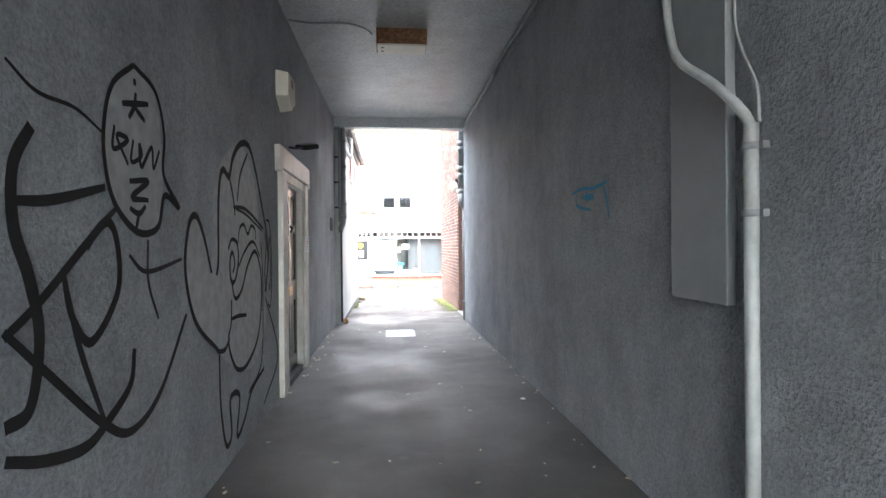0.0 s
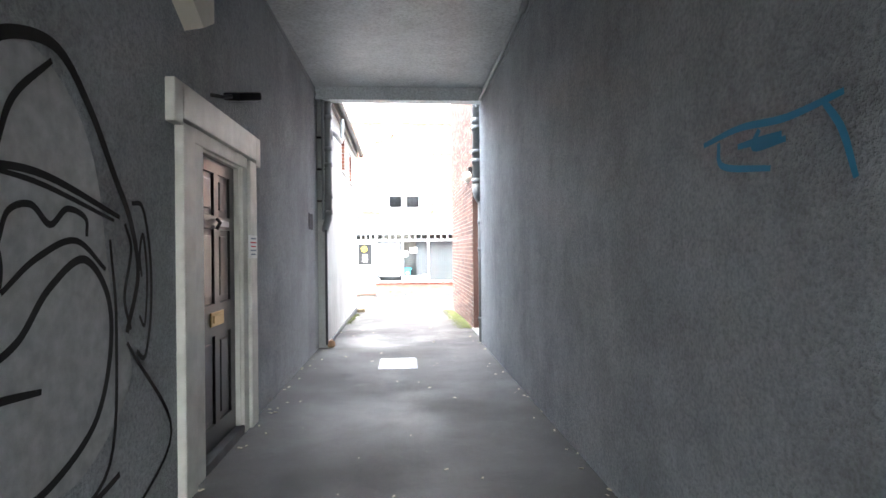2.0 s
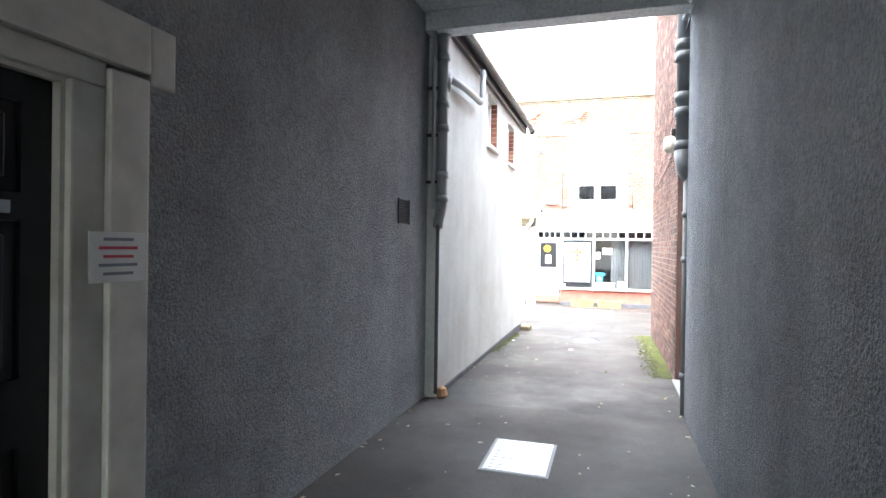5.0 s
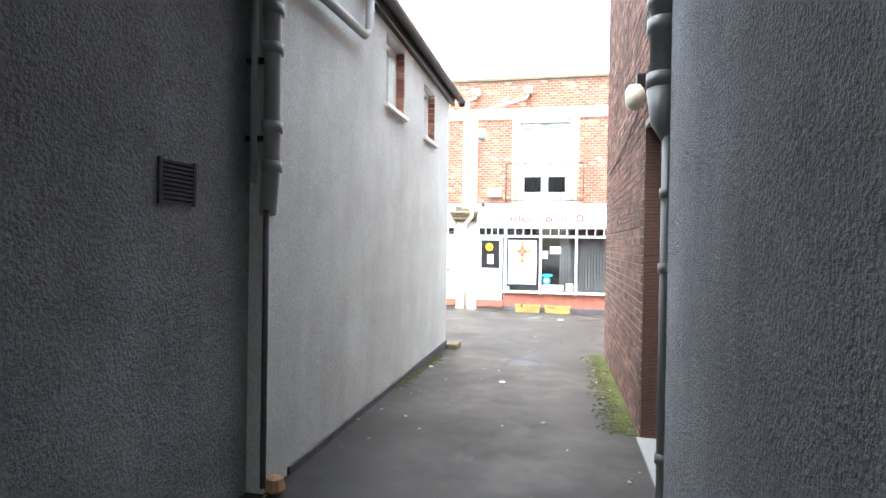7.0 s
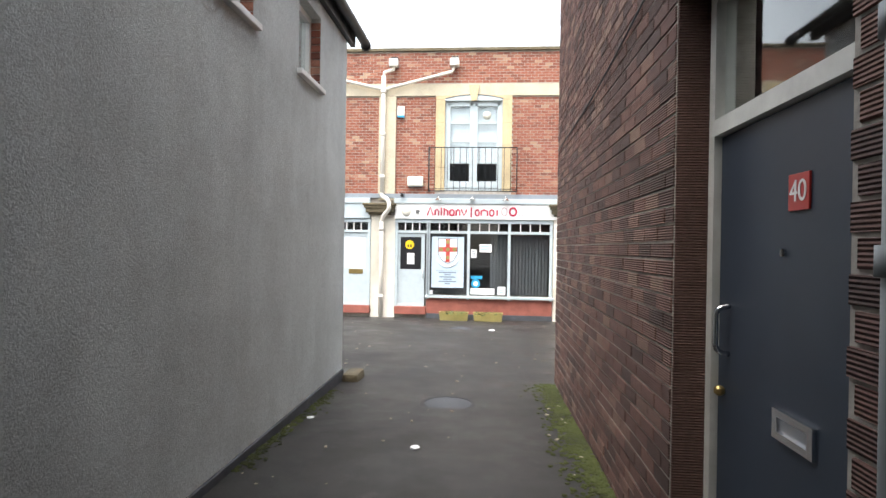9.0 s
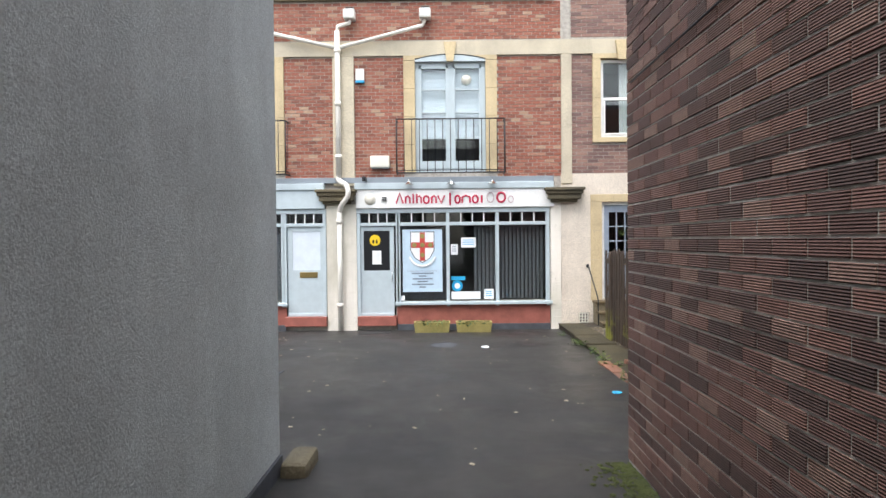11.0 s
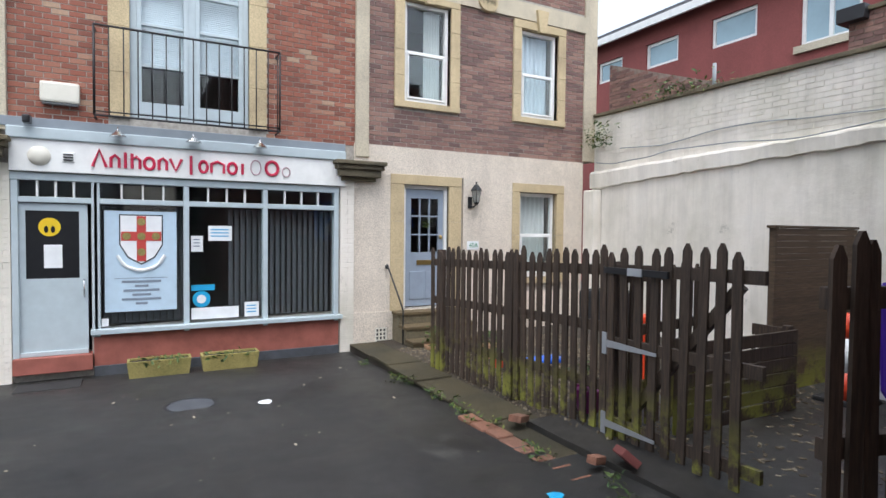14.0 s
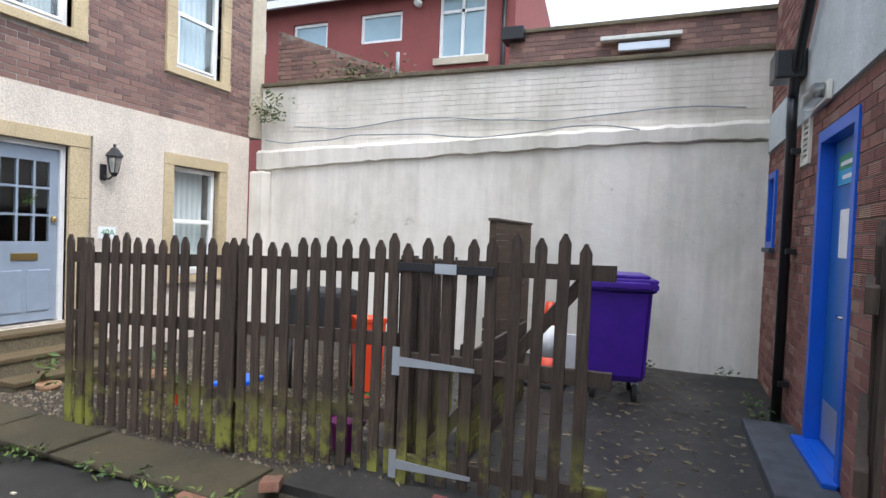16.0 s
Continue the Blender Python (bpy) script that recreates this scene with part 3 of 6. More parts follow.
def french_window(x0, x1, group):
    t = thing("french_window", (x0 + x1) / 2, FY, 3.02, "tall pale blue casement window with white blinds", "window", group)
    c = (x0 + x1) / 2
    sash(t, x0, x1, 3.02, 5.36, FY + 0.03, PALEBLUE, [(c, 0.09)], w=0.08)
    for a, b in ((x0 + 0.08, c - 0.045), (c + 0.045, x1 - 0.08)):
        leaf = block("casement", a, a + 0.055, FY + 0.02, FY + 0.08, 3.1, 5.28, PALEBLUE, t, 0.006)
        block("casement", b - 0.055, b, FY + 0.02, FY + 0.08, 3.1, 5.28, PALEBLUE, t, 0.006)
        block("bottom_rail", a, b, FY + 0.015, FY + 0.085, 3.1, 3.26, PALEBLUE, t, 0.006)
        block("top_rail", a, b, FY + 0.02, FY + 0.08, 5.2, 5.28, PALEBLUE, t, 0.006)
        for z in (3.74, 4.28, 4.76):
            block("glazing_bar", a, b, FY + 0.025, FY + 0.078, z - 0.018, z + 0.018, PALEBLUE, t, 0.005)
        bl = bmesh.new()
        z = 3.76
        while z < 5.2:
            box(bl, a + 0.03, b - 0.03, FY + 0.13, FY + 0.16, z, z + 0.022)
            z += 0.027
        part("blind", bl, PALEBLIND, t, "white slatted blind half lowered")
    arc = [(x0 + (x1 - x0) * k / 12, 5.37 + 0.10 * (1 - (k / 6 - 1) ** 2)) for k in range(13)]
    part("arched_head", prism(bmesh.new(), [(x0, 5.33), *arc, (x1, 5.33)], FY - 0.056, FY - 0.02), PALEBLUE, t)
    # dark rod that draws the shadow line of the recessed head
    pipe("head_bead", [(x, FY - 0.056, z + 0.008) for x, z in arc], 0.011, IRON, t, "dark line drawn for the shadow over the arched head", 6)
    lp = bmesh.new()
    bmesh.ops.create_uvsphere(lp, u_segments=16, v_segments=10, radius=0.11, matrix=Matrix.Translation((c + 0.34, FY + 0.11, 4.98)))
    g = part("paper_lampshade", lp, PLASTIC, None, "round cream paper lampshade behind the window", True)
    tagged(g, "round cream paper lampshade hanging behind the window", "lampshade", "paper lampshades")


french_window(*UP[0][:2], "french windows")
french_window(*UP[1][:2], "french windows")


def balcony(x0, x1, z0=2.98, z1=4.08, d=0.30):
    t = thing("balcony_rail", (x0 + x1) / 2, FY, z0, "black iron railing across a tall upper window", "railing", "balcony railings")
    y = FY - d
    for z in (z0, z1):
        pipe("rail", [(x0, FY - 0.02, z), (x0, y, z), (x1, y, z), (x1, FY - 0.02, z)], 0.014, IRON, t)
    pipe("rail", [(x0, FY - 0.02, z0 + 0.05), (x0, y, z0 + 0.05), (x1, y, z0 + 0.05), (x1, FY - 0.02, z0 + 0.05)], 0.009, IRON, t)
    n = 14
    for i in range(n + 1):
        x = x0 + (x1 - x0) * i / n
        pipe("baluster", [(x, y, z0), (x, y, z1)], 0.013 if i in (0, n) else 0.008, IRON, t, sides=6)
    for x in (x0, x1):
        pipe("baluster", [(x, FY - 0.15, z0), (x, FY - 0.15, z1)], 0.008, IRON, t, sides=6)


balcony(-0.70, 1.53)
balcony(-5.05, -2.98)


def house_window(h):
    t = thing("sash_window", (h[0] + h[1]) / 2, FY, h[2], "white sash window with pale curtain behind", "window", "white sash windows")
    m = (h[2] + h[3]) / 2
    sash(t, h[0] + 0.02, h[1] - 0.02, h[2] + 0.01, h[3] - 0.01, FY + 0.05, WHITE, [], [(m, 0.06)], 0.06)
    sash(t, h[0] + 0.08, h[1] - 0.08, h[2] + 0.07, m, FY + 0.035, WHITE, w=0.035, depth=0.05)
    cu = bmesh.new()
    a, b = (h[0] + 0.45, h[1] - 0.1) if h[0] < 4 else (h[0] + 0.1, h[1] - 0.1)
    vs = []
    for i in range(33):
        x = a + (b - a) * i / 32
        y = FY + 0.2 + 0.025 * math.sin(i * 1.25)
        vs.append((cu.verts.new((x, y, h[2] + 0.05)), cu.verts.new((x, y, h[3] - 0.05))))
    for p, q in zip(vs, vs[1:]):
        cu.faces.new((p[0], q[0], q[1], p[1]))
    solid(cu, (0, 0.006, 0))
    tagged(part("curtain", cu, CURTAIN if h[0] < 4 or h[2] < 3 else PALEBLIND), "pale curtain hanging inside a sash window", "curtain", "window curtains")


for h in HWIN:
    house_window(h)


def shopfront(x0, x1, door, win, tint, mull, group):
    """Painted timber shopfront: frame, transom lights, sill and stall riser."""
    t = thing("shopfront", (x0 + x1) / 2, FY, -0.3, "pale blue timber shopfront with dark display windows", "shopfront", group)
    y0, y1 = FY - 0.03, FY + 0.07
    block("head_rail", x0, x1, y0 - 0.03, y1, 2.17, 2.26, PALEBLUE, t, 0.008)
    block("transom_rail", x0, x1, y0 - 0.01, y1, 1.90, 1.97, PALEBLUE, t, 0.008)
    posts = sorted([x0 + 0.04, *mull, x1 - 0.04, (door[0] + door[1]) / 2 + (0.44 if win[0] > door[0] else -0.44)])
    for x in posts:
        low = 0.2 if win[0] - 0.02 <= x <= win[1] + 0.02 else -0.02
        block("post", x - 0.035, x + 0.035, y0 - 0.02, y1, low, 2.17, PALEBLUE, t, 0.008)
    for a, b in zip(posts, posts[1:]):
        for i in range(1, 4):
            x = a + 0.035 + (b - a - 0.07) * i / 4
            block("light_bar", x - 0.012, x + 0.012, y0, y1 - 0.02, 1.97, 2.17, WHITE, t, 0.004)
    p = block("transom_glass", x0 + 0.05, x1 - 0.05, FY + 0.02, FY + 0.026, 1.96, 2.18, GLASS, t)
    p.visible_shadow = False
    p = block("display_glass", win[0] + 0.02, win[1] - 0.02, FY + 0.02, FY + 0.027, 0.28, 1.91, GLASS, t)
    p.visible_shadow = False
    block("sill", win[0] - 0.05, win[1] + 0.08, FY - 0.13, FY + 0.05, 0.235, 0.30, PALEBLUE, t, 0.01)
    block("stall_riser", win[0] - 0.02, win[1] + 0.04, FY - 0.045, FY + 0.02, -0.18, 0.235, REDSILL, t, 0.006)
    block("plinth", win[0] - 0.02, win[1] + 0.04, FY - 0.07, FY - 0.046, -0.36, -0.17, GREYDARK, t, 0.01)
    block("threshold", door[0] - 0.04, door[1] + 0.04, FY - 0.12, FY + 0.1, -0.2, 0.0, REDSILL, t, 0.01)
    # vertical blind behind the glass
    b = bmesh.new()
    x = win[0] + 0.08
    while x < win[1] - 0.1:
        if tint == 1 and 0.35 < x < 0.85:
            x += 0.09
            continue
        s = len(b.verts)
        vs = [b.verts.new(q) for q in ((x, FY + 0.14, 0.33), (x + 0.07, FY + 0.19, 0.33), (x + 0.07, FY + 0.19, 1.88), (x, FY + 0.14, 1.88))]
        b.faces.new(vs)
        x += 0.083
    solid(b, (0.002, -0.002, 0))
    tagged(part("vertical_blind", b, BLIND), "dark grey vertical slat blind behind the shop window", "blind", "vertical blinds")
    return t


front = shopfront(-1.58, 2.48, (-1.53, -0.79), (-0.72, 2.44), 1, [-0.70, 0.34, 1.38], "shopfronts")
front2 = shopfront(-6.4, -2.22, (-3.06, -2.26), (-6.3, -3.12), 0, [-5.1, -4.05, -3.14], "shopfronts")


def sheet(name, x0, x1, z0, z1, material, y, parent=None, label="", category="", group=""):
    ob = block(name, x0, x1, y - 0.003, y, z0, z1, material, parent)
    return tagged(ob, label, category, group) if not parent else ob


def shop_door(x0, x1, glass_z, group, label):
    t = thing("shop_door", (x0 + x1) / 2, FY, 0.0, label, "door", group)
    z0, z1 = 0.0, 1.89
    gz0, gz1, gx0, gx1 = glass_z, 1.80, x0 + 0.1, x1 - 0.09
    part("leaf", holed("y", FY + 0.0, FY + 0.045, x0, x1, z0, z1, [(gx0, gx1, gz0, gz1)]), PALEBLUE, t)
    return t, (gx0, gx1, gz0, gz1)


d1, g1 = shop_door(-1.54, -0.80, 0.96, "shop doors", "pale blue-grey shop door with black glazed upper panel")
block("panel", g1[0], g1[1], FY + 0.015, FY + 0.03, g1[2], g1[3], BLACK, d1, 0, "black backed glass panel")
pipe("handle", [(-0.84, FY - 0.005, 0.72), (-0.84, FY - 0.05, 0.74), (-0.84, FY - 0.05, 0.92), (-0.84, FY - 0.005, 0.94)], 0.01, CHROME, d1)
block("weather_bar", -1.54, -0.80, FY - 0.03, FY, 0.0, 0.06, PALEBLUE, d1, 0.008)
s = bmesh.new()
bmesh.ops.create_cone(s, cap_ends=True, segments=32, radius1=0.115, radius2=0.115, depth=0.003, matrix=pose(-1.20, FY + 0.011, 1.60, 90))
disc = tagged(part("distance_sticker", s, YELLOW), "round yellow floor-distance sticker on the shop door", "sticker")
for dx in (-0.035, 0.035):
    f = bmesh.new()
    bmesh.ops.create_cone(f, cap_ends=True, segments=16, radius1=0.022, radius2=0.022, depth=0.002, matrix=pose(-1.20 + dx, FY + 0.0085, 1.57, 90) @ Matrix.Diagonal((1, 2.0, 1, 1)))
    part("footprint", f, BLACK, disc)
sheet("door_notice", -1.26, -1.07, 1.09, 1.38, PAPER, FY + 0.010, None, "white paper notice taped inside the door glass", "notice")
d2, g2 = shop_door(-3.05, -2.27, 0.98, "shop doors", "pale blue-grey shop door with white blinded glass and brass letterbox")
block("panel", g2[0], g2[1], FY + 0.015, FY + 0.03, g2[2], g2[3], PALEBLIND, d2)
block("letterbox", -2.80, -2.42, FY - 0.012, FY, 0.82, 0.94, BRASS, d2, 0.004)
block("weather_bar", -3.05, -2.27, FY - 0.03, FY, 0.0, 0.06, PALEBLUE, d2, 0.008)

# shop fascia and lettering-like shapes
fascia = thing("shop_fascia", 0.45, FY, 2.27, "white shop fascia board with raised crimson shapes", "sign")
block("board", -1.58, 2.56, FY - 0.11, FY - 0.001, 2.27, 2.66, WHITE, fascia, 0.01)
block("cornice", -1.60, 2.56, FY - 0.14, FY - 0.001, 2.66, 2.80, PALEBLUE, fascia, 0.015)


def sign_shape(kind, x0, x1, z0, z1, r, material):
    """One plain raised sign shape: a ring, an arch, a bar or a slanted pair."""
    y, c, b = FY - 0.118, (x0 + x1) / 2, bmesh.new()
    if kind == "ring":
        rod(b, [(c + (x1 - x0) / 2 * math.cos(math.pi * k / 12), y, (z0 + z1) / 2 + (z1 - z0) / 2 * math.sin(math.pi * k / 12)) for k in range(25)], r, 6)
    elif kind == "arch":
        top = z0 + min(z1 - z0, 0.155)
        rod(b, [(x0, y, z0), (x0, y, z1 - 0.03), (x0 + 0.012, y, top - 0.03), (c, y, top), (x1, y, top - 0.04), (x1, y, z0)], r, 6)
    elif kind == "bar":
        rod(b, [(c, y, z0), (c, y, z1)], r, 6)
    else:
        up = 1 if kind == "tent" else -1
        ends = (z0, z1) if up == 1 else (z1, z0)
        rod(b, [(x0, y, ends[0]), (c, y, ends[1]), (x1, y, ends[0])], r, 6)
    part("sign_shape", b, material, fascia)


PALERED = plain("pale_red_grey_paint", (0.50, 0.33, 0.36), 0.5)
sx_ = -0.735
for kind, w, h, low, gap in (("tent", 0.15, 0.215, 0, 0.05), ("arch", 0.09, 0.155, 0, 0.045), ("bar", 0.05, 0.20, 0, 0.05), ("arch", 0.09, 0.22, 0, 0.05), ("ring", 0.115, 0.15, 0, 0.055), ("arch", 0.09, 0.155, 0, 0.04),
                             ("vee", 0.14, 0.155, 0, 0.08), ("bar", 0.07, 0.25, -0.04, 0.07), ("ring", 0.10, 0.15, 0, 0.05), ("arch", 0.16, 0.155, 0, 0.055), ("ring", 0.11, 0.15, 0, 0.05), ("bar", 0.06, 0.15, 0, 0.08)):
    sign_shape(kind, sx_, sx_ + w, 2.365 + low, 2.365 + low + h, 0.019, REDPAINT)
    sx_ += w + gap
sign_shape("ring", sx_, sx_ + 0.14, 2.37, 2.575, 0.008, PALERED)
sign_shape("ring", sx_ + 0.21, sx_ + 0.38, 2.375, 2.57, 0.021, REDPAINT)
sign_shape("ring", sx_ + 0.44, sx_ + 0.55, 2.365, 2.50, 0.007, PALERED)
f2 = thing("shop_fascia", -4.4, FY, 2.27, "blank pale blue shop fascia board", "sign")
block("board", -6.6, -2.24, FY - 0.11, FY - 0.001, 2.27, 2.66, PALEBLUE, f2, 0.01)
block("cornice", -6.6, -2.24, FY - 0.14, FY - 0.001, 2.66, 2.80, PALEBLUE, f2, 0.015)


def bulb(x):
    t = thing("sign_light", x, FY - 0.14, 2.8, "small chrome swan-neck spotlight over the fascia", "light", "fascia lights")
    pipe("arm", [(x, FY - 0.12, 2.84), (x, FY - 0.22, 2.86), (x, FY - 0.25, 2.80)], 0.008, CHROME, t)
    part("shade", lathe(bmesh.new(), x, FY - 0.25, [(0.02, 2.82), (0.035, 2.80), (0.10, 2.745), (0.10, 2.735)], 16), CHROME, t)


for x in (-0.45, 0.42, 1.27):
    bulb(x)
a = thing("alarm_box", -1.06, FY, 3.11, "white plastic alarm box on the brick facade", "alarm")
block("cover", -1.27, -0.86, FY - 0.13, FY - 0.012, 3.12, 3.37, PLASTIC, a, 0.03)
block("strip", -1.25, -0.88, FY - 0.10, FY - 0.014, 3.10, 3.12, GREYPIPE, a)
a = thing("alarm_box", -1.6, FY, 4.9, "small white and teal alarm box high on the facade", "alarm")
block("cover", -1.56, -1.38, FY - 0.08, FY - 0.012, 4.95, 5.19, WHITE, a, 0.015)
block("strip", -1.56, -1.38, FY - 0.082, FY - 0.012, 4.90, 4.947, CYAN, a, 0.006)
s = bmesh.new()
bmesh.ops.create_uvsphere(s, u_segments=20, v_segments=12, radius=0.12, matrix=pose(-1.28, FY - 0.10, 2.46) @ Matrix.Diagonal((1, 0.6, 1, 1)))
tagged(part("globe_light", s, PLASTIC, None, "", True), "cream globe light on the shop fascia", "light")
c = thing("security_camera", -1.36, FY - 0.2, 2.85, "black security camera above the shop door", "camera")
pipe("bracket", [(-1.38, FY - 0.05, 2.93), (-1.38, FY - 0.16, 2.9)], 0.012, BLACK, c)
block("body", -1.42, -1.34, FY - 0.30, FY - 0.12, 2.82, 2.92, BLACK, c, 0.02)
v = thing("fascia_vent", -0.98, FY - 0.1, 2.40, "small grey louvre vent on the fascia", "vent")
block("frame", -1.05, -0.92, FY - 0.125, FY - 0.10, 2.40, 2.52, WHITE, v, 0.006)
for i in range(3):
    block("slat", -1.035, -0.935, FY - 0.135, FY - 0.12, 2.415 + i * 0.033, 2.432 + i * 0.033, IRON, v)

# things in the shop window
po = tagged(block("poster", -0.62, 0.22, FY + 0.010, FY + 0.014, 0.50, 1.82, POSTER), "large pale blue poster with a red cross shield", "poster")
sh = bmesh.new()
prof = [(-0.24, 1.76), (0.24, 1.76), (0.24, 1.38), (0.15, 1.22), (0.0, 1.13), (-0.15, 1.22), (-0.24, 1.38)]
part("shield_edge", prism(sh, [(-0.2 + x * 1.06, 1.45 + (z - 1.45) * 1.05) for x, z in prof], FY + 0.0055, FY + 0.0085), BLACK, po)
part("shield", prism(bmesh.new(), [(-0.2 + x, z) for x, z in prof], FY + 0.0015, FY + 0.0045), PAPER, po)
b = bmesh.new()
box(b, -0.255, -0.145, FY - 0.002, FY + 0.002, 1.16, 1.755)
box(b, -0.435, 0.035, FY - 0.0025, FY + 0.002, 1.43, 1.55)
part("cross", b, plain("cross_red", (0.50, 0.06, 0.05), 0.5), po)
for x, z in ((-0.2, 1.68), (-0.37, 1.49), (-0.03, 1.49), (-0.2, 1.49), (-0.2, 1.28)):
    s = bmesh.new()
    bmesh.ops.create_cone(s, cap_ends=True, segments=14, radius1=0.05, radius2=0.05, depth=0.003, matrix=pose(x, FY - 0.0045, z, 90))
    part("charge", s, TROUGH, po)
b = bmesh.new()
rod(b, smooth_line([(-0.48, FY + 0.007, 1.24), (-0.38, FY + 0.007, 1.10), (-0.2, FY + 0.007, 1.04), (-0.02, FY + 0.007, 1.10), (0.08, FY + 0.007, 1.24)], 5), 0.022, 5)
part("scroll", b, PAPER, po)
for i, w in enumerate((0.62, 0.46, 0.16, 0.42, 0.22, 0.46, 0.14)):
    block("text_bar", -0.2 - w / 2, -0.2 + w / 2, FY + 0.006, FY + 0.0098, 0.935 - 0.058 * i, (0.942 if i == 0 else 0.965) - 0.058 * i, INK, po)
for x0, x1, z0, z1, m, lab in ((0.40, 0.55, 1.28, 1.50, PAPER, "small white notice on the shop window"), (0.62, 0.93, 1.43, 1.64, PAPER, "white printed notice on the shop window"),
                               (0.40, 0.70, 0.74, 0.82, CYAN, "narrow blue sticker on the shop window"), (0.40, 1.02, 0.34, 0.50, PAPER, "long white sticker on the shop window"),
                               (1.10, 1.30, 0.34, 0.55, PAPER, "square white sticker on the shop window"), (-0.66, -0.58, 0.32, 0.42, PAPER, "tiny white sticker in the window corner")):
    ob = sheet("window_notice", x0, x1, z0, z1, m, FY + 0.014, None, lab, "notice", "window notices")
    if z1 - z0 > 0.18:
        for k in range(3):
            block("text_bar", x0 + 0.03, x1 - 0.04, FY + 0.008, FY + 0.0105, z1 - 0.06 - 0.045 * k, z1 - 0.045 - 0.045 * k, CYAN if x0 > 0.6 else INK, ob)
s = bmesh.new()
bmesh.ops.create_cone(s, cap_ends=True, segments=28, radius1=0.115, radius2=0.115, depth=0.003, matrix=pose(0.53, FY + 0.012, 0.62, 90))
st = tagged(part("round_sticker", s, CYAN), "round blue and white sticker on the shop window", "sticker")
s = bmesh.new()
bmesh.ops.create_cone(s, cap_ends=True, segments=20, radius1=0.06, radius2=0.06, depth=0.002, matrix=pose(0.53, FY + 0.009, 0.62, 90))
part("emblem", s, PAPER, st)

# rainwater pipes of the shop
dp = thing("downpipe", -1.96, FY, -0.3, "cream painted cast iron downpipe on the facade", "pipe")
xp, yp = -1.92, FY - 0.14
pipe("upper_pipe", [(xp, yp, 5.95), (xp, yp, 2.95)], 0.055, CREAMPIPE, dp)
pipe("swan_neck", smooth_line([(xp, yp, 3.0), (xp, yp, 2.86), (xp + 0.2, FY - 0.36, 2.72), (xp + 0.22, FY - 0.38, 2.5), (xp + 0.06, FY - 0.2, 2.34), (xp, FY - 0.13, 2.2)], 5), 0.052, CREAMPIPE, dp)
pipe("lower_pipe", [(xp, FY - 0.13, 2.24), (xp, FY - 0.13, -0.28)], 0.052, CREAMPIPE, dp)
for z in (5.5, 4.4, 3.3):
    pipe("collar", [(xp, yp, z), (xp, yp, z + 0.09)], 0.07, CREAMPIPE, dp)
for z in (1.95, 0.2):
    pipe("collar", [(xp, FY - 0.13, z), (xp, FY - 0.13, z + 0.09)], 0.067, CREAMPIPE, dp)
pipe("branch_pipe", [(xp, yp, 5.6), (-0.15, FY - 0.13, 6.05), (-0.09, FY - 0.13, 6.18)], 0.04, CREAMPIPE, dp)
pipe("branch_pipe", [(xp, yp, 5.6), (-3.6, FY - 0.13, 6.0)], 0.04, CREAMPIPE, dp)
pipe("branch_pipe", [(xp, yp, 5.9), (xp + 0.02, yp, 6.05), (-1.66, FY - 0.13, 6.12), (-1.66, FY - 0.13, 6.25)], 0.045, CREAMPIPE, dp)
for x in (-1.66, -0.09):
    block("hopper", x - 0.12, x + 0.12, FY - 0.25, FY - 0.013, 6.18, 6.38, SURROUND, dp, 0.03)
    block("outlet", x - 0.09, x + 0.09, FY - 0.1, FY - 0.013, 6.38, 6.46, BLACK, dp)


# planters
def trough(x, y, z, m, group, label, w=0.74, plants=0.0):
    t = thing("planter", x, y, z, label, "planter", group)
    b = bmesh.new()
    vs = []
    for zz, k in ((0.0, 0.92), (0.22, 1.0)):
        for sx, sy in ((-1, -1), (1, -1), (1, 1), (-1, 1)):
            vs.append(b.verts.new((x + sx * w / 2 * k, y + sy * 0.13 * k, z + zz)))
    for k in (0.93,):
        for zz in (0.22, 0.17):
            for sx, sy in ((-1, -1), (1, -1), (1, 1), (-1, 1)):
                vs.append(b.verts.new((x + sx * (w / 2 - 0.03), y + sy * 0.10, z + zz)))
    b.faces.new(vs[0:4][::-1])
    for a in (0, 4, 8):
        for i in range(4):
            b.faces.new((vs[a + i], vs[a + (i + 1) % 4], vs[a + 4 + (i + 1) % 4], vs[a + 4 + i]))
    b.faces.new(vs[12:16])
    part("box", b, m, t)
    part("soil", box(bmesh.new(), x - w / 2 + 0.035, x + w / 2 - 0.035, y - 0.095, y + 0.095, z + 0.165, z + 0.195), SOIL, t)
    if plants:
        leaves("plant", x, y, z + 0.19, w * 0.4, plants, 60, t)


def leaves(name, x, y, z, spread, height, count, parent=None, seed=1, flat=False, size=0.05):
    rng = random.Random(seed + int(x * 100) + int(y * 37))
    b = bmesh.new()
    for _ in range(count):
        px, py = x + rng.gauss(0, spread * 0.5), y + rng.gauss(0, spread * (0.5 if not flat else 0.12))
        p = Vector((px, py, z + rng.uniform(0, 1) ** 1.4 * height))
        q = Euler((rng.uniform(-1, 1), rng.uniform(-1, 1), rng.uniform(0, 6.3))).to_matrix()
        s = size * rng.uniform(0.5, 1.2)
        pts = [q @ Vector(v) * s + p for v in ((0, -1, 0), (0.38, -0.1, 0.12), (0, 1, 0), (-0.38, -0.1, 0.12))]
        b.faces.new([b.verts.new(v) for v in pts])
    return tagged(part(name, b, LEAF, parent), kind="stuff" if parent else "")


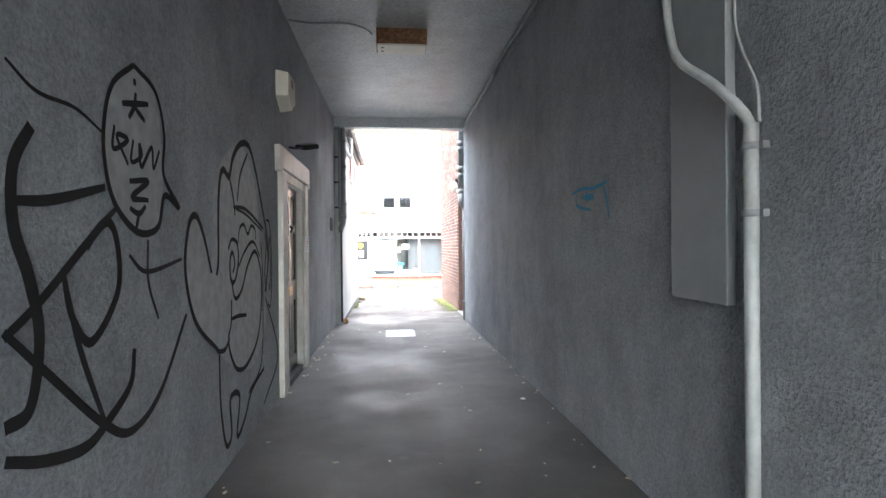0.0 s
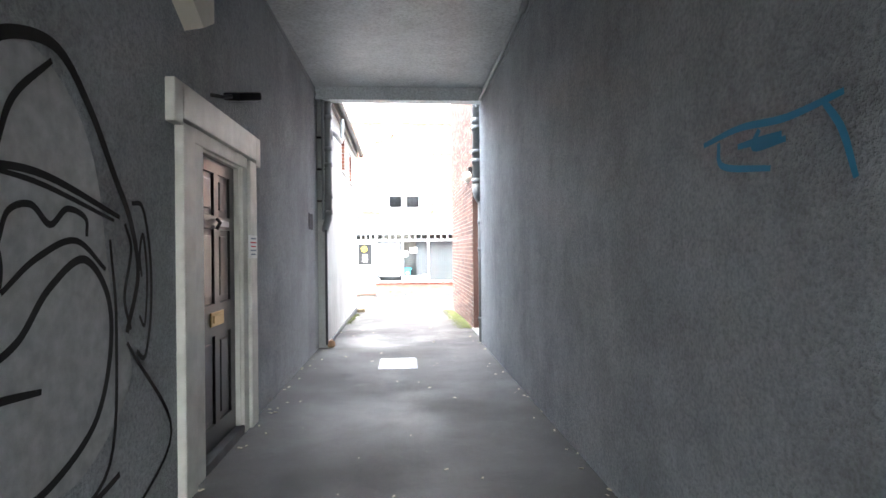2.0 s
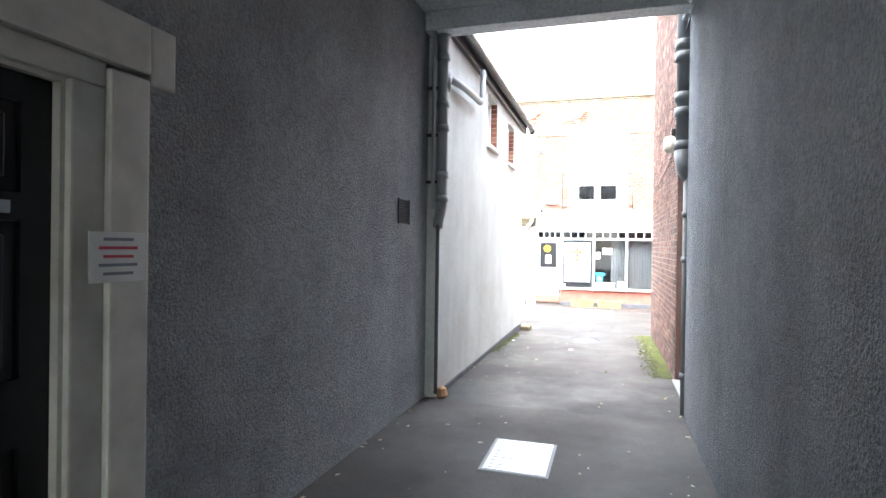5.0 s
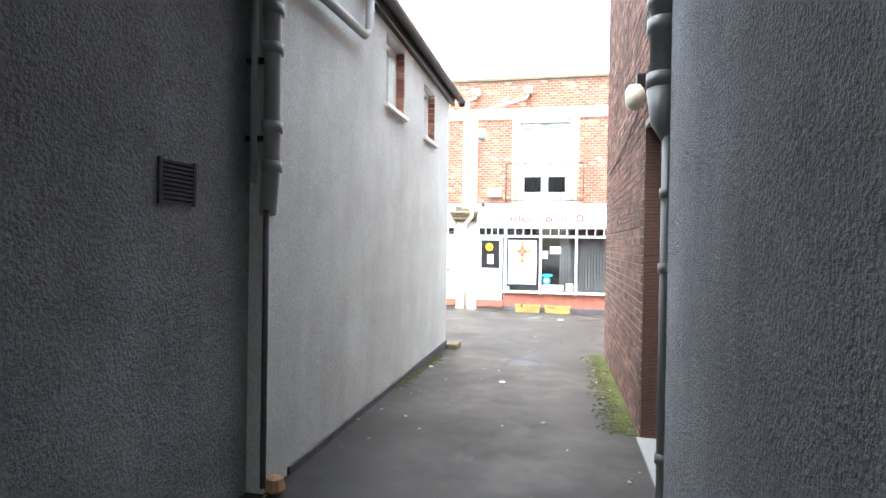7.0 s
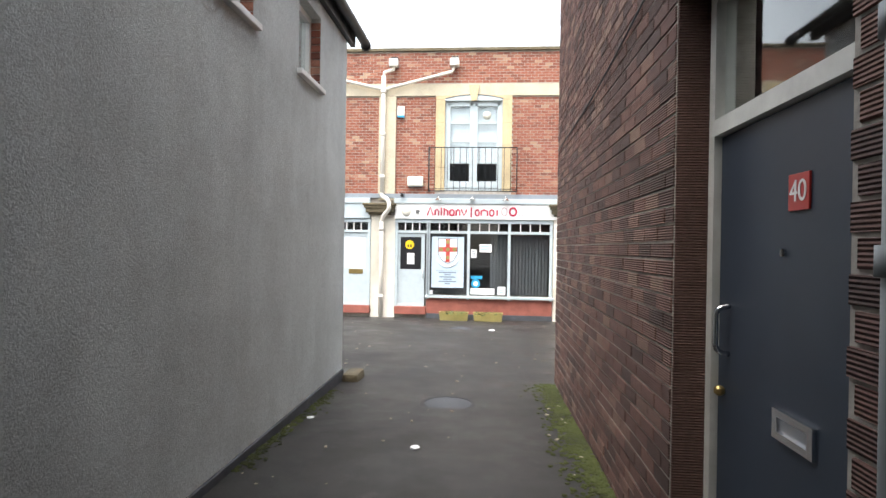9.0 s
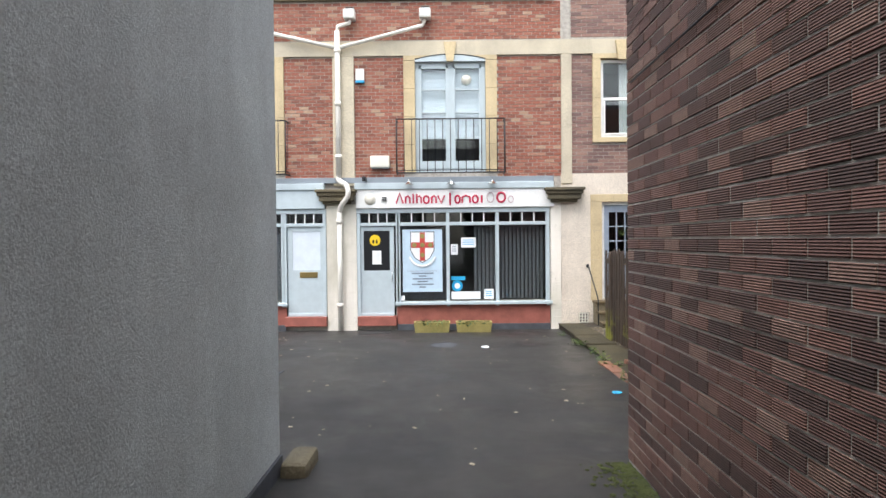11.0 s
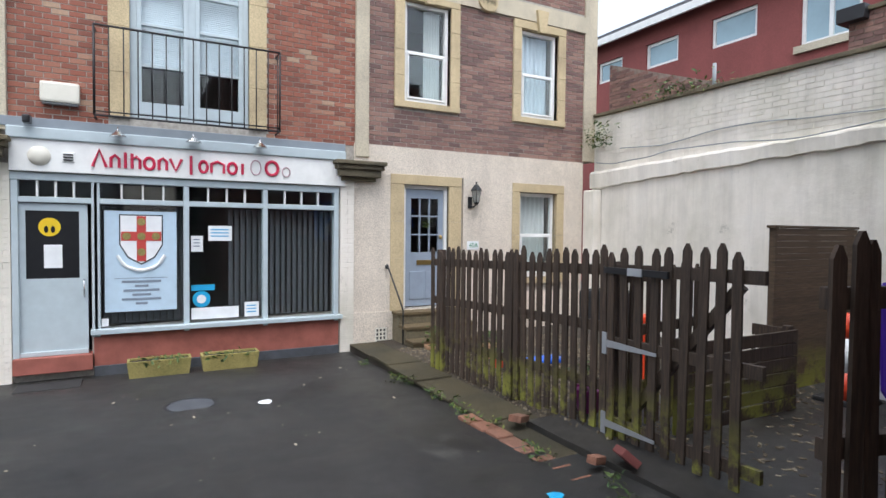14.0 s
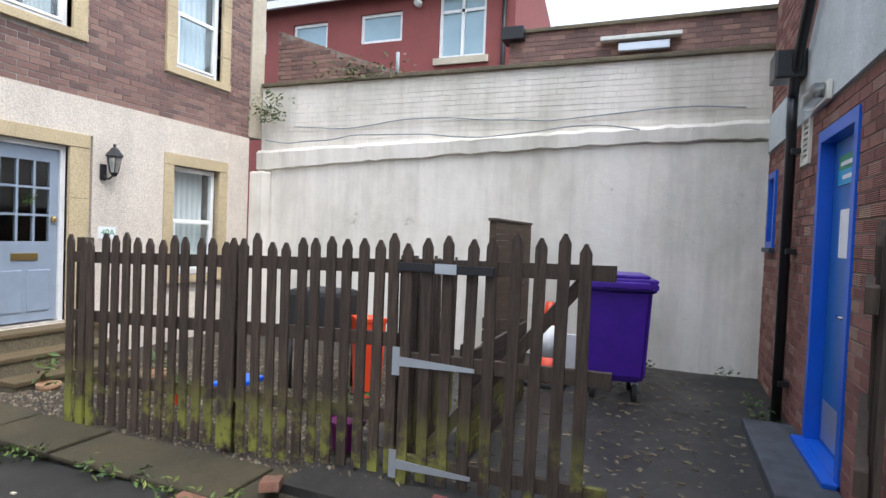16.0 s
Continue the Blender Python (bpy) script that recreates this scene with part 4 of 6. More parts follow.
for x in (0.0, 0.86):
    trough(x, FY - 0.30, -0.31, TROUGH, "stone troughs", "mossy yellow stone trough against the shopfront", 0.74, 0.03)
trough(-3.95, FY - 0.34, -0.31, TERRACOTTA, "clay troughs", "long clay planter trough with small weeds", 0.86, 0.06)
trough(-5.3, FY - 0.34, -0.31, TERRACOTTA, "clay troughs", "long clay planter trough with green plants", 0.86, 0.22)
tagged(block("door_mat", -1.5, -0.85, FY - 0.58, FY - 0.2, -0.305, -0.285, RUBBER, None, 0.006), "dark rubber doormat outside the shop door", "mat")

# ---- cream house door, steps and fittings ----
hd = thing("house_door", 4.0, FY, 0.32, "grey-blue panelled door with nine arched glass panes", "door")
HY = FY + 0.06
part("door_frame", holed("y", HY - 0.03, HY + 0.06, 3.585, 4.415, 0.32, 2.355, [(3.64, 4.36, 0.30, 2.30)]), WHITE, hd)
holes = [(3.75 + 0.178 * i, 3.75 + 0.178 * i + 0.155, 1.24 + 0.31 * j, 1.24 + 0.31 * j + 0.285) for i in range(3) for j in range(3)]
leaf = part("leaf", holed("y", HY, HY + 0.045, 3.645, 4.355, 0.34, 2.295, holes), GREYBLUE, hd)
pn = block("pane", 3.72, 4.30, HY + 0.02, HY + 0.026, 1.2, 2.2, GLASS, hd)
for i in (3.73, 4.03):
    block("panel", i, i + 0.25, HY - 0.012, HY + 0.01, 0.45, 0.92, GREYBLUE, hd, 0.01)
block("letterbox", 3.86, 4.14, HY - 0.012, HY, 1.03, 1.11, BRASS, hd, 0.004)
part("knob", lathe(bmesh.new(), 4.30, HY - 0.02, [(0.015, 1.46), (0.03, 1.48), (0.03, 1.51), (0.015, 1.53)], 12), BRASS, hd)
tagged(leaves("door_posy", 4.02, HY - 0.015, 1.66, 0.07, 0.14, 24, None, 5, True, 0.04), "small green posy sticker on the door glass", "decoration")
for i in range(3):
    z = 0.30 - 0.185 * i
    t = thing("entrance_step", 4.0, FY - 0.3 * (i + 1), z - 0.185, "mossy timber-edged entrance step to the house door", "step", "entrance steps")
    y0 = FY - 0.06 - 0.27 * (i + 1)
    block("tread", 3.36, 4.66, y0 - 0.02, y0 + 0.27, z - 0.05, z, STEPWOOD, t, 0.01)
    block("riser", 3.38, 4.64, y0, y0 + 0.268, -0.33, z - 0.051, OLDSTONE, t)
hr = thing("handrail", 3.3, FY - 0.4, -0.2, "thin bent iron handrail beside the steps", "handrail")
pipe("rail", [(3.26, FY - 0.04, 1.02), (3.27, FY - 0.12, 1.02), (3.36, FY - 0.48, 0.42), (3.37, FY - 0.50, 0.34), (3.37, FY - 0.50, -0.30)], 0.013, IRON, hr)
part("knob", lathe(bmesh.new(), 3.26, FY - 0.10, [(0.01, 0.98), (0.03, 1.0), (0.03, 1.04), (0.01, 1.06)], 12), IRON, hr)
ln = thing("wall_lantern", 4.83, FY, 2.0, "black carriage lantern on the cream wall", "lantern")
block("plate", 4.79, 4.87, FY - 0.06, FY - 0.034, 2.0, 2.2, IRON, ln, 0.01)
pipe("arm", smooth_line([(4.83, FY - 0.05, 2.06), (4.85, FY - 0.12, 2.02), (4.88, FY - 0.17, 2.08)], 5), 0.012, IRON, ln)
part("glass_body", lathe(bmesh.new(), 4.88, FY - 0.17, [(0.045, 2.10), (0.085, 2.30)], 6), FROST, ln)
part("cap", lathe(bmesh.new(), 4.88, FY - 0.17, [(0.11, 2.30), (0.10, 2.32), (0.04, 2.40), (0.015, 2.41), (0.02, 2.45)], 6), IRON, ln)
part("base", lathe(bmesh.new(), 4.88, FY - 0.17, [(0.02, 2.05), (0.055, 2.10)], 6), IRON, ln)
for k in range(6):
    a = math.pi * k / 3
    pipe("bar", [(4.88 + 0.048 * math.cos(a), FY - 0.17 + 0.048 * math.sin(a), 2.1), (4.88 + 0.088 * math.cos(a), FY - 0.17 + 0.088 * math.sin(a), 2.3)], 0.006, IRON, ln, sides=5)
nb = tagged(block("house_number", 4.78, 5.02, FY - 0.045, FY - 0.036, 1.28, 1.43, PAPER, None, 0.003), "white plaque with the green number 40A", "plaque")
letters("numerals", "40A", 0.11, pose(4.91, FY - 0.047, 1.355, 90), GREEN, nb, 0.001)
s = bmesh.new()
bmesh.ops.create_cone(s, cap_ends=True, segments=32, radius1=0.21, radius2=0.19, depth=0.05, matrix=pose(5.15, FY - 0.06, 5.60, 90) @ Matrix.Diagonal((1, 0.86, 1, 1)))
ds = tagged(part("date_stone", s, STONE), "oval stone plaque carved with the year 1998", "plaque")
letters("numerals", "1998", 0.15, pose(5.15, FY - 0.0875, 5.60, 90), OLDSTONE, ds, 0.002)
av = thing("air_vent", 3.19, FY, -0.23, "dirty white air brick in the plinth", "vent")
# black sheet stands in for the shade inside the air brick
block("backing", 3.085, 3.295, FY - 0.02, FY - 0.005, -0.235, 0.035, BLACK, av)
for i in range(4):
    block("bar", 3.085 + 0.06 * i, 3.105 + 0.06 * i, FY - 0.056, FY - 0.03, -0.235, 0.035, PLASTIC, av)
for j in range(5):
    block("bar", 3.105, 3.285, FY - 0.054, FY - 0.032, -0.235 + 0.063 * j, -0.217 + 0.063 * j, PLASTIC, av)


def pot(x, y, z, r, m, lab, plant=0.0):
    t = thing("flower_pot", x, y, z, lab, "pot")
    part("pot", lathe(bmesh.new(), x, y, [(r * 0.7, z), (r * 0.95, z + r * 1.3), (r * 1.08, z + r * 1.3), (r * 1.08, z + r * 1.6), (r * 0.9, z + r * 1.6), (r * 0.88, z + r * 1.45)], 18), m, t)
    if plant:
        leaves("plant", x, y, z + r * 1.4, r * 1.2, plant, 40, t)


pot(3.62, FY - 0.98, -0.27, 0.10, TERRACOTTA, "small terracotta pot with a green plant on the ground", 0.3)

# ---- yard: white wall, fence and bin ----
WX = 7.62
ww = setting(part("wall_yard_white", holed("x", WX, WX + 0.4, BY, FY - 0.05, -0.35, 2.76, []), WHITEWALL), "stained white painted yard wall", "wall")
wu = setting(part("wall_yard_white_upper", holed("x", WX + 0.06, WX + 0.4, BY, FY - 0.05, 2.765, 3.86, []), WHITEBRICK), "white painted brick upper wall", "wall")
bricks(wu, "x", WX + 0.06, -1, BY, FY - 0.06, 2.80, 3.86, [], WHITEBRICK, None, proud=0.005)
led = bmesh.new()
rng = random.Random(31)
prev = None
for k in range(61):
    y = BY + 0.002 + (FY - 0.062 - BY) * k / 60
    f = (y - BY) / (FY - BY)
    lo, hi, dep = 2.80 - 0.34 * f ** 1.5 + rng.uniform(-0.018, 0.018), 3.03 - 0.24 * f + rng.uniform(-0.012, 0.012), 0.055 + rng.uniform(-0.012, 0.012)
    cur = [led.verts.new(p) for p in ((WX + 0.02, y, lo - 0.02), (WX - dep, y, lo), (WX - dep - 0.008, y, hi - 0.05), (WX - dep * 0.4, y, hi), (WX + 0.1, y, hi + 0.01))]
    if prev:
        for q in range(4):
            led.faces.new((prev[q], prev[q + 1], cur[q + 1], cur[q]))
    prev = cur
setting(part("ledge_yard", led, WHITEWALL), "rough white painted ledge along the wall", "trim")
setting(block("coping_yard", WX + 0.0, WX + 0.45, BY, FY - 0.06, 3.86, 3.92, OLDSTONE, None, 0.012), "dark weathered coping on the white wall", "trim")
setting(block("pier_yard_corner", WX - 0.22, WX - 0.002, FY - 0.34, FY - 0.052, -0.35, 2.42, WHITEWALL, None, 0.03), "rough white painted corner pier", "wall")
setting(block("pier_house_corner", HOUSE_X1 - 0.02, HOUSE_X1 + 0.30, FY - 0.04, FY + 0.3, 2.99, 7.2, PALESTONE, None, 0.01), "pale stone corner pier of the house", "wall")
# raking brown brick wall behind the white one
rk = bmesh.new()
vs = [rk.verts.new((8.05, y, z)) for y, z in ((25.3, 3.7), (22.6, 3.7), (22.6, 3.95), (25.3, 4.95))]
rk.faces.new(vs)
solid(rk, (0.25, 0, 0))
rkw = setting(part("wall_raking_brick", rk, MORTAR_RED), "old red brick wall with a sloping top", "wall")
bricks(rkw, "x", 8.05, -1, 22.65, 25.3, 3.72, 4.95, [], BROWN, None, top=lambda y: 3.93 + (y - 22.6) * 0.37)
bw = setting(block("wall_brown_back", 8.55, 8.9, 14.5, 21.25, 3.0, 4.66, MORTAR_RED), "old brown brick wall behind the yard", "wall")
bricks(bw, "x", 8.55, -1, 16.0, 21.25, 3.7, 4.66, [], BROWN, None)
setting(block("coping_brown", 8.5, 8.95, 14.5, 21.3, 4.66, 4.72, OLDSTONE, None, 0.01), "dark stone coping", "trim")
fl = thing("floodlight", 8.45, 19.2, 4.5, "long white weathered strip light on the brown wall", "light")
block("housing", 8.44, 8.53, 18.9, 19.6, 4.24, 4.36, STEEL, fl, 0.015)
block("shelf", 8.40, 8.53, 18.75, 19.85, 4.40, 4.46, SURROUND, fl, 0.01)
# far red building
fb = thing("apartment_building", 14.5, 26, 0, "far dark red brick building with white windows", "building")
FX = 12.6
holes = [(23.0, 24.2, 5.75, 7.32), (25.2, 26.4, 6.3, 7.05), (27.4, 28.5, 6.3, 7.0), (29.4, 30.4, 6.3, 6.95)]
wallf = part("wall", holed("x", FX, FX + 0.35, 22.3, 36, 0, 7.5, holes), FARRED, fb)
gable = bmesh.new()
gable.faces.new([gable.verts.new(p) for p in ((FX + 0.352, 22.32, 0), (20, 22.32, 0), (20, 22.32, 6.4), (15.5, 22.32, 8.3), (FX + 0.352, 22.32, 7.5))])
solid(gable, (0, 0.3, 0))
part("gable", gable, FARRED, fb)
rf = bmesh.new()
rf.faces.new([rf.verts.new(p) for p in ((FX - 0.35, 22.2, 7.5), (FX - 0.35, 36, 7.5), (15.5, 36, 8.4), (15.5, 22.2, 8.4))])
solid(rf, (0, 0, 0.16))
part("roof", rf, SLATE, fb)
block("fascia_board", FX - 0.38, FX - 0.30, 22.2, 36, 7.36, 7.56, WHITE, fb)
for h in holes:
    w = part("window", holed("x", FX + 0.06, FX + 0.14, h[0], h[1], h[2], h[3], [(h[0] + 0.08, h[1] - 0.08, h[2] + 0.08, h[3] - 0.08)]), WHITE, fb)
    # opaque pane, the sky's reflection is painted as pale blue
    block("pane", FX + 0.10, FX + 0.11, h[0] + 0.06, h[1] - 0.06, h[2] + 0.06, h[3] - 0.06, plain("painted_sky_reflection", (0.30, 0.42, 0.48), 0.08, 0, 0.1, 1.0, 0), w)
    if h[0] < 24:
        block("mullion", FX + 0.05, FX + 0.15, 23.56, 23.64, h[2] + 0.08, h[3] - 0.08, WHITE, w)
        block("transom", FX + 0.05, FX + 0.15, h[0] + 0.08, h[1] - 0.08, 6.85, 6.92, WHITE, w)
        block("sill", FX - 0.08, FX + 0.1, h[0] - 0.1, h[1] + 0.1, h[2] - 0.16, h[2], PALESTONE, w)
pipe("drainpipe", [(FX - 0.05, 22.55, 4), (FX - 0.05, 22.55, 7.4)], 0.05, IRON, fb)
pipe("vent_cowl", [(FX - 0.12, 24.75, 7.15), (FX, 24.75, 7.15)], 0.10, WHITE, fb)
block("roof_hopper", 8.4, 8.75, 21.0, 21.35, 4.55, 4.75, IRON, None, 0.01)
tagged(bpy.data.objects["roof_hopper"], "black gutter hopper on the brown wall", "gutter")
tagged(pipe("roof_pipe", [(7.95, 22.9, 3.86), (7.95, 22.9, 4.35)], 0.03, GREYPIPE), "short grey vent pipe above the coping", "pipe")
tagged(leaves("ivy", 7.95, 23.4, 3.86, 0.75, 0.30, 420, None, 3, False, 0.05), "green ivy growing over the wall top", "ivy")
tagged(leaves("ivy", 7.55, 25.0, 3.25, 0.35, 0.45, 260, None, 4, False, 0.05), "green ivy clump in the wall corner", "ivy")
for k, (z, y0, y1) in enumerate(((3.17, 18.0, 24.6), (2.95, 19.2, 25.1))):
    rng = random.Random(k)
    pts = [(WX + 0.02 - 0.1 * k, y0 + (y1 - y0) * i / 14, z + 0.05 * math.sin(i * 0.9) + rng.uniform(-0.02, 0.02)) for i in range(15)]
    tagged(pipe("cable", smooth_line(pts, 4), 0.009, GREYPIPE, sides=6), "thin grey cable slung along the white wall", "cable", "wall cables")

# yard surfaces
YZ, GZ = -0.10, -0.17
setting(block("yard_ground", 2.86, WX, BY, 21.0, -0.4, YZ, YARD), "dirty damp yard concrete", "ground")
gv = setting(block("gravel_bed", 3.12, WX, 21.0, FY - 0.06, -0.4, GZ, SOIL), "gravelled yard bed", "ground")
rng = random.Random(11)
gverts, gfaces = [], []
for _ in range(7000):
    x, y = rng.uniform(3.14, 6.2), rng.uniform(20.2, 24.6)
    if y < 21 and rng.random() < 0.6:
        continue
    s = rng.uniform(0.010, 0.024)
    o = len(gverts)
    z = GZ if y > 21 else YZ
    gverts += [(x - s, y - s, z), (x + s, y - s * 0.6, z), (x + s * 0.3, y + s, z), (x + s * 0.1, y, z + s * 0.9)]
    gfaces += [(o, o + 1, o + 3), (o + 1, o + 2, o + 3), (o + 2, o, o + 3)]
me = bpy.data.meshes.new("gravel")
me.from_pydata(gverts, [], gfaces)
me.materials.append(GRAVELM)
tagged(new("gravel", me), "loose tan gravel inside the fence", "gravel", kind="stuff")

# paving slabs along the fence and the brick edging
pave = setting(block("path_bed", 2.66, 3.118, 19.4, FY - 0.06, -0.42, -0.205, SOIL), "earth bed under the path slabs", "ground")
rng = random.Random(2)
y = FY - 0.1
while y > 20.1:
    l = rng.uniform(0.62, 0.95)
    b = box(bmesh.new(), 2.62 + rng.uniform(-0.02, 0.02), 3.13, y - l + 0.02, y, -0.2, -0.155 + rng.uniform(-0.02, 0.012), 0.012)
    part("paving_slab", b, SLAB, pave)
    y -= l
kb = setting(block("kerb_bed", 2.45, 2.66, 18.6, 21.6, -0.42, -0.24, SOIL), "earth bed of the brick edging", "ground")
y = 21.55
while y > 18.7:
    off = 0.0 if y > 20 else -(20 - y) * 0.10
    b = box(bmesh.new(), 2.47 + off + rng.uniform(-0.01, 0.01), 2.67 + off, y - 0.215, y, -0.26, -0.155 + rng.uniform(-0.02, 0.01), 0.014)
    part("edging_brick", b, KERBRED, kb)
    y -= 0.225
for (x, y, r_, s, m) in ((2.78, 21.0, 30, 0.2, KERBRED), (2.9, 19.85, 60, 0.24, plain("dark_red_tile", (0.16, 0.045, 0.04), 0.7)), (2.75, 20.0, 15, 0.14, KERBRED)):
    b = box(bmesh.new(), -s / 2, s / 2, -s * 0.3, s * 0.3, -0.03, 0.03, 0.008)
    b.transform(pose(x, y, -0.07 if s < 0.24 else -0.02, 0 if s < 0.24 else 40, 12, r_))
    tagged(part("loose_brick", b, m), "broken red brick lying beside the fence", "brick", "loose bricks")
rng = random.Random(9)
for i in range(16):
    y = rng.uniform(18.9, 24.8)
    tagged(leaves("weed", 2.56 + rng.uniform(-0.08, 0.1), y, ground_z(y) + 0.02, 0.09, 0.10, 26, None, i, False, 0.03), "small green weed in the kerb joint", "weed", "kerb weeds", "stuff")

# picket fence
PICK = {}


def picket_mesh(h, w=0.069, t=0.02):
    k = round(h, 2)
    if k not in PICK:
        b = bmesh.new()
        pr = [(-w / 2, 0), (w / 2, 0), (w / 2, h - 0.055), (0.008, h), (-0.008, h), (-w / 2, h - 0.055)]
        f = b.faces.new([b.verts.new((-t / 2, y, z)) for y, z in pr])
        solid(b, (t, 0, 0))
        me = bpy.data.meshes.new("picket")
        bmesh.ops.recalc_face_normals(b, faces=b.faces[:])
        b.to_mesh(me)
        b.free()
        me.materials.append(FENCE)
        PICK[k] = me
    return PICK[k]


def fence_run(name, a, b, step, z0, z1, label, category, side=1, rails=(0.25, 0.75, 1.22), gate=False, fall=0.0):
    """Pickets from a to b on three rails."""
    a, b = Vector((*a, 0)), Vector((*b, 0))
    t = thing(name, a.x, a.y, z0, label, category, "picket fences")
    d = (b - a).normalized()
    ang = math.atan2(d.y, d.x) - math.pi / 2
    n = max(1, int((b - a).length / step))
    rng = random.Random(int(a.y * 10))
    for i in range(n + 1):
        p = a + d * (i * (b - a).length / n)
        ob = new("picket", picket_mesh(z1 - z0 + rng.choice((-0.02, 0.0, 0.0, 0.02))))
        ob.location = (p.x, p.y, z0 + fall * (a.y - p.y) + rng.uniform(-0.02, 0.03))
        ob.rotation_euler = (rng.uniform(-0.012, 0.012), rng.uniform(-0.012, 0.012), ang)
        under(ob, t)
    nrm = Vector((-d.y, d.x, 0)) * side
    for z in rails:
        bm_ = bmesh.new()
        box(bm_, -0.02, 0.02, -0.03, (b - a).length + (0.16 if gate else 0.03), z - 0.045, z + 0.045, 0.004)
        for v in bm_.verts:
            v.co.z += fall * v.co.y * abs(d.y)
        c = a + nrm * 0.034
        bm_.transform(Matrix.Translation((c.x, c.y, 0)) @ Matrix.Rotation(ang, 4, "Z"))
        part("rail", bm_, FENCE, t)
    return t, a, d, ang, nrm


FZ0, FZ1 = -0.13, 1.40
fence_run("picket_fence", (3.10, 23.32), (3.17, 21.78), 0.112, FZ0 - 0.03, FZ1 - 0.02, "dark stained picket fence with mossy feet", "fence", 1, (0.22, 0.72, 1.20), False, 0.03)
fence_run("picket_fence", (3.17, 21.72), (3.22, 20.42), 0.112, FZ0 + 0.02, FZ1 + 0.035, "dark stained picket fence with mossy feet", "fence", 1, (0.27, 0.77, 1.25), False, 0.03)
for x, y in ((3.23, 23.34), (3.28, 21.74), (3.32, 20.37)):
    b = box(bmesh.new(), x - 0.045, x + 0.045, y - 0.045, y + 0.045, -0.3, 1.36, 0.006)
    tagged(part("fence_post", b, FENCE), "square dark timber fence post", "post", "fence posts")
gt, a, d, ang, nrm = fence_run("picket_gate", (3.20, 20.32), (3.20, 19.22), 0.135, FZ0 + 0.05, FZ1 + 0.08, "dark picket gate with galvanised strap hinges", "gate", 1, (0.04, 0.70, 1.30), True, 0.02)
bm_ = bmesh.new()
rod(bm_, [(3.27, 20.2, 0.1), (3.27, 19.25, 1.26)], 0.05, 4)
part("brace", bm_, FENCE, gt)
for z in (0.69, 0.03):
    b = bmesh.new()
    for yy, hh in ((20.36, 0.03), (19.85, 0.012)):
        for x in (3.175, 3.184):
            for s in (-1, 1):
                b.verts.new((x, yy, z + s * hh))
    bmesh.ops.convex_hull(b, input=b.verts[:])
    part("strap_hinge", b, STEEL, gt, "galvanised strap hinge")
    block("hinge_plate", 3.174, 3.183, 20.35, 20.40, z - 0.09, z + 0.09, STEEL, gt)
b = box(bmesh.new(), 3.16, 3.185, 19.75, 20.38, 1.27, 1.32)
part("bolt", b, IRON, gt, "black sliding bolt")
block("bolt_plate", 3.15, 3.162, 19.98, 20.12, 1.265, 1.325, STEEL, gt)
fence_run("picket_gate", (2.20, 18.15), (3.36, 17.83), 0.096, -0.1, 1.60, "dark picket gate standing open against the brick wall", "gate", 1, (0.2, 0.75, 1.35))
# second fence row and plank panels inside
fence_run("picket_fence", (3.36, 20.36), (4.65, 20.55), 0.13, YZ, 1.30, "mossy picket fence return inside the yard", "fence", 1)
pp = thing("plank_bin", 4.2, 20.0, YZ, "low compost bin of weathered horizontal planks", "compost bin")
for i in range(6):
    block("plank", 3.75, 5.35, 20.05, 20.075, YZ + 0.02 + i * 0.13, YZ + 0.135 + i * 0.13, FENCE, pp, 0.004)
    block("plank", 5.35, 5.375, 20.05, 20.5, YZ + 0.02 + i * 0.13, YZ + 0.135 + i * 0.13, FENCE, pp, 0.004)
block("post", 5.28, 5.35, 20.08, 20.15, YZ, 0.72, FENCE, pp)
block("post", 3.75, 3.82, 20.08, 20.15, YZ, 0.72, FENCE, pp)
pl = thing("timber_screen", 6.4, 20.5, YZ, "tall panel of thin weathered brown slats standing in the yard", "panel")
for i in range(26):
    block("plank", 5.72, 7.36, 20.50, 20.518 + 0.004 * (i % 2), YZ + 0.068 * i, YZ + 0.0665 + 0.068 * i, PLANK, pl, 0.003)
for x in (5.735, 6.50, 7.28):
    block("post", x, x + 0.06, 20.525, 20.58, YZ, YZ + 1.79, PLANK, pl)
block("cap_rail", 5.70, 7.38, 20.49, 20.59, YZ + 1.77, YZ + 1.80, PLANK, pl, 0.004)

# traffic cone
tc = thing("traffic_cone", 6.12, 19.97, YZ, "orange and white traffic cone on a black base", "cone")
block("base", 5.90, 6.34, 19.75, 20.19, YZ, YZ + 0.05, RUBBER, tc, 0.015)
for z0, z1, m in ((0.05, 0.32, ORANGE), (0.32, 0.66, WHITE), (0.66, 0.91, ORANGE)):
    part("sleeve" if m is WHITE else "body", lathe(bmesh.new(), 6.12, 19.97, [(0.17 - 0.14 * z0, YZ + z0), (0.17 - 0.14 * z1, YZ + z1)], 22), m, tc, "", True)

# wheeled bin
wbn = thing("wheelie_bin", 6.55, 19.2, YZ, "large purple four-wheeled waste bin", "bin")
b = bmesh.new()
vs = []
for z, hx, hy in ((0.20, 0.32, 0.33), (0.26, 0.36, 0.36), (1.10, 0.41, 0.40), (1.12, 0.45, 0.44), (1.20, 0.45, 0.44)):
    vs.append([b.verts.new((sx * hx, sy * hy, z)) for sx, sy in ((-1, -1), (1, -1), (1, 1), (-1, 1))])
for p, q in zip(vs, vs[1:]):
    for i in range(4):
        b.faces.new((p[i], p[(i + 1) % 4], q[(i + 1) % 4], q[i]))
b.faces.new(vs[0][::-1]); b.faces.new(vs[-1])
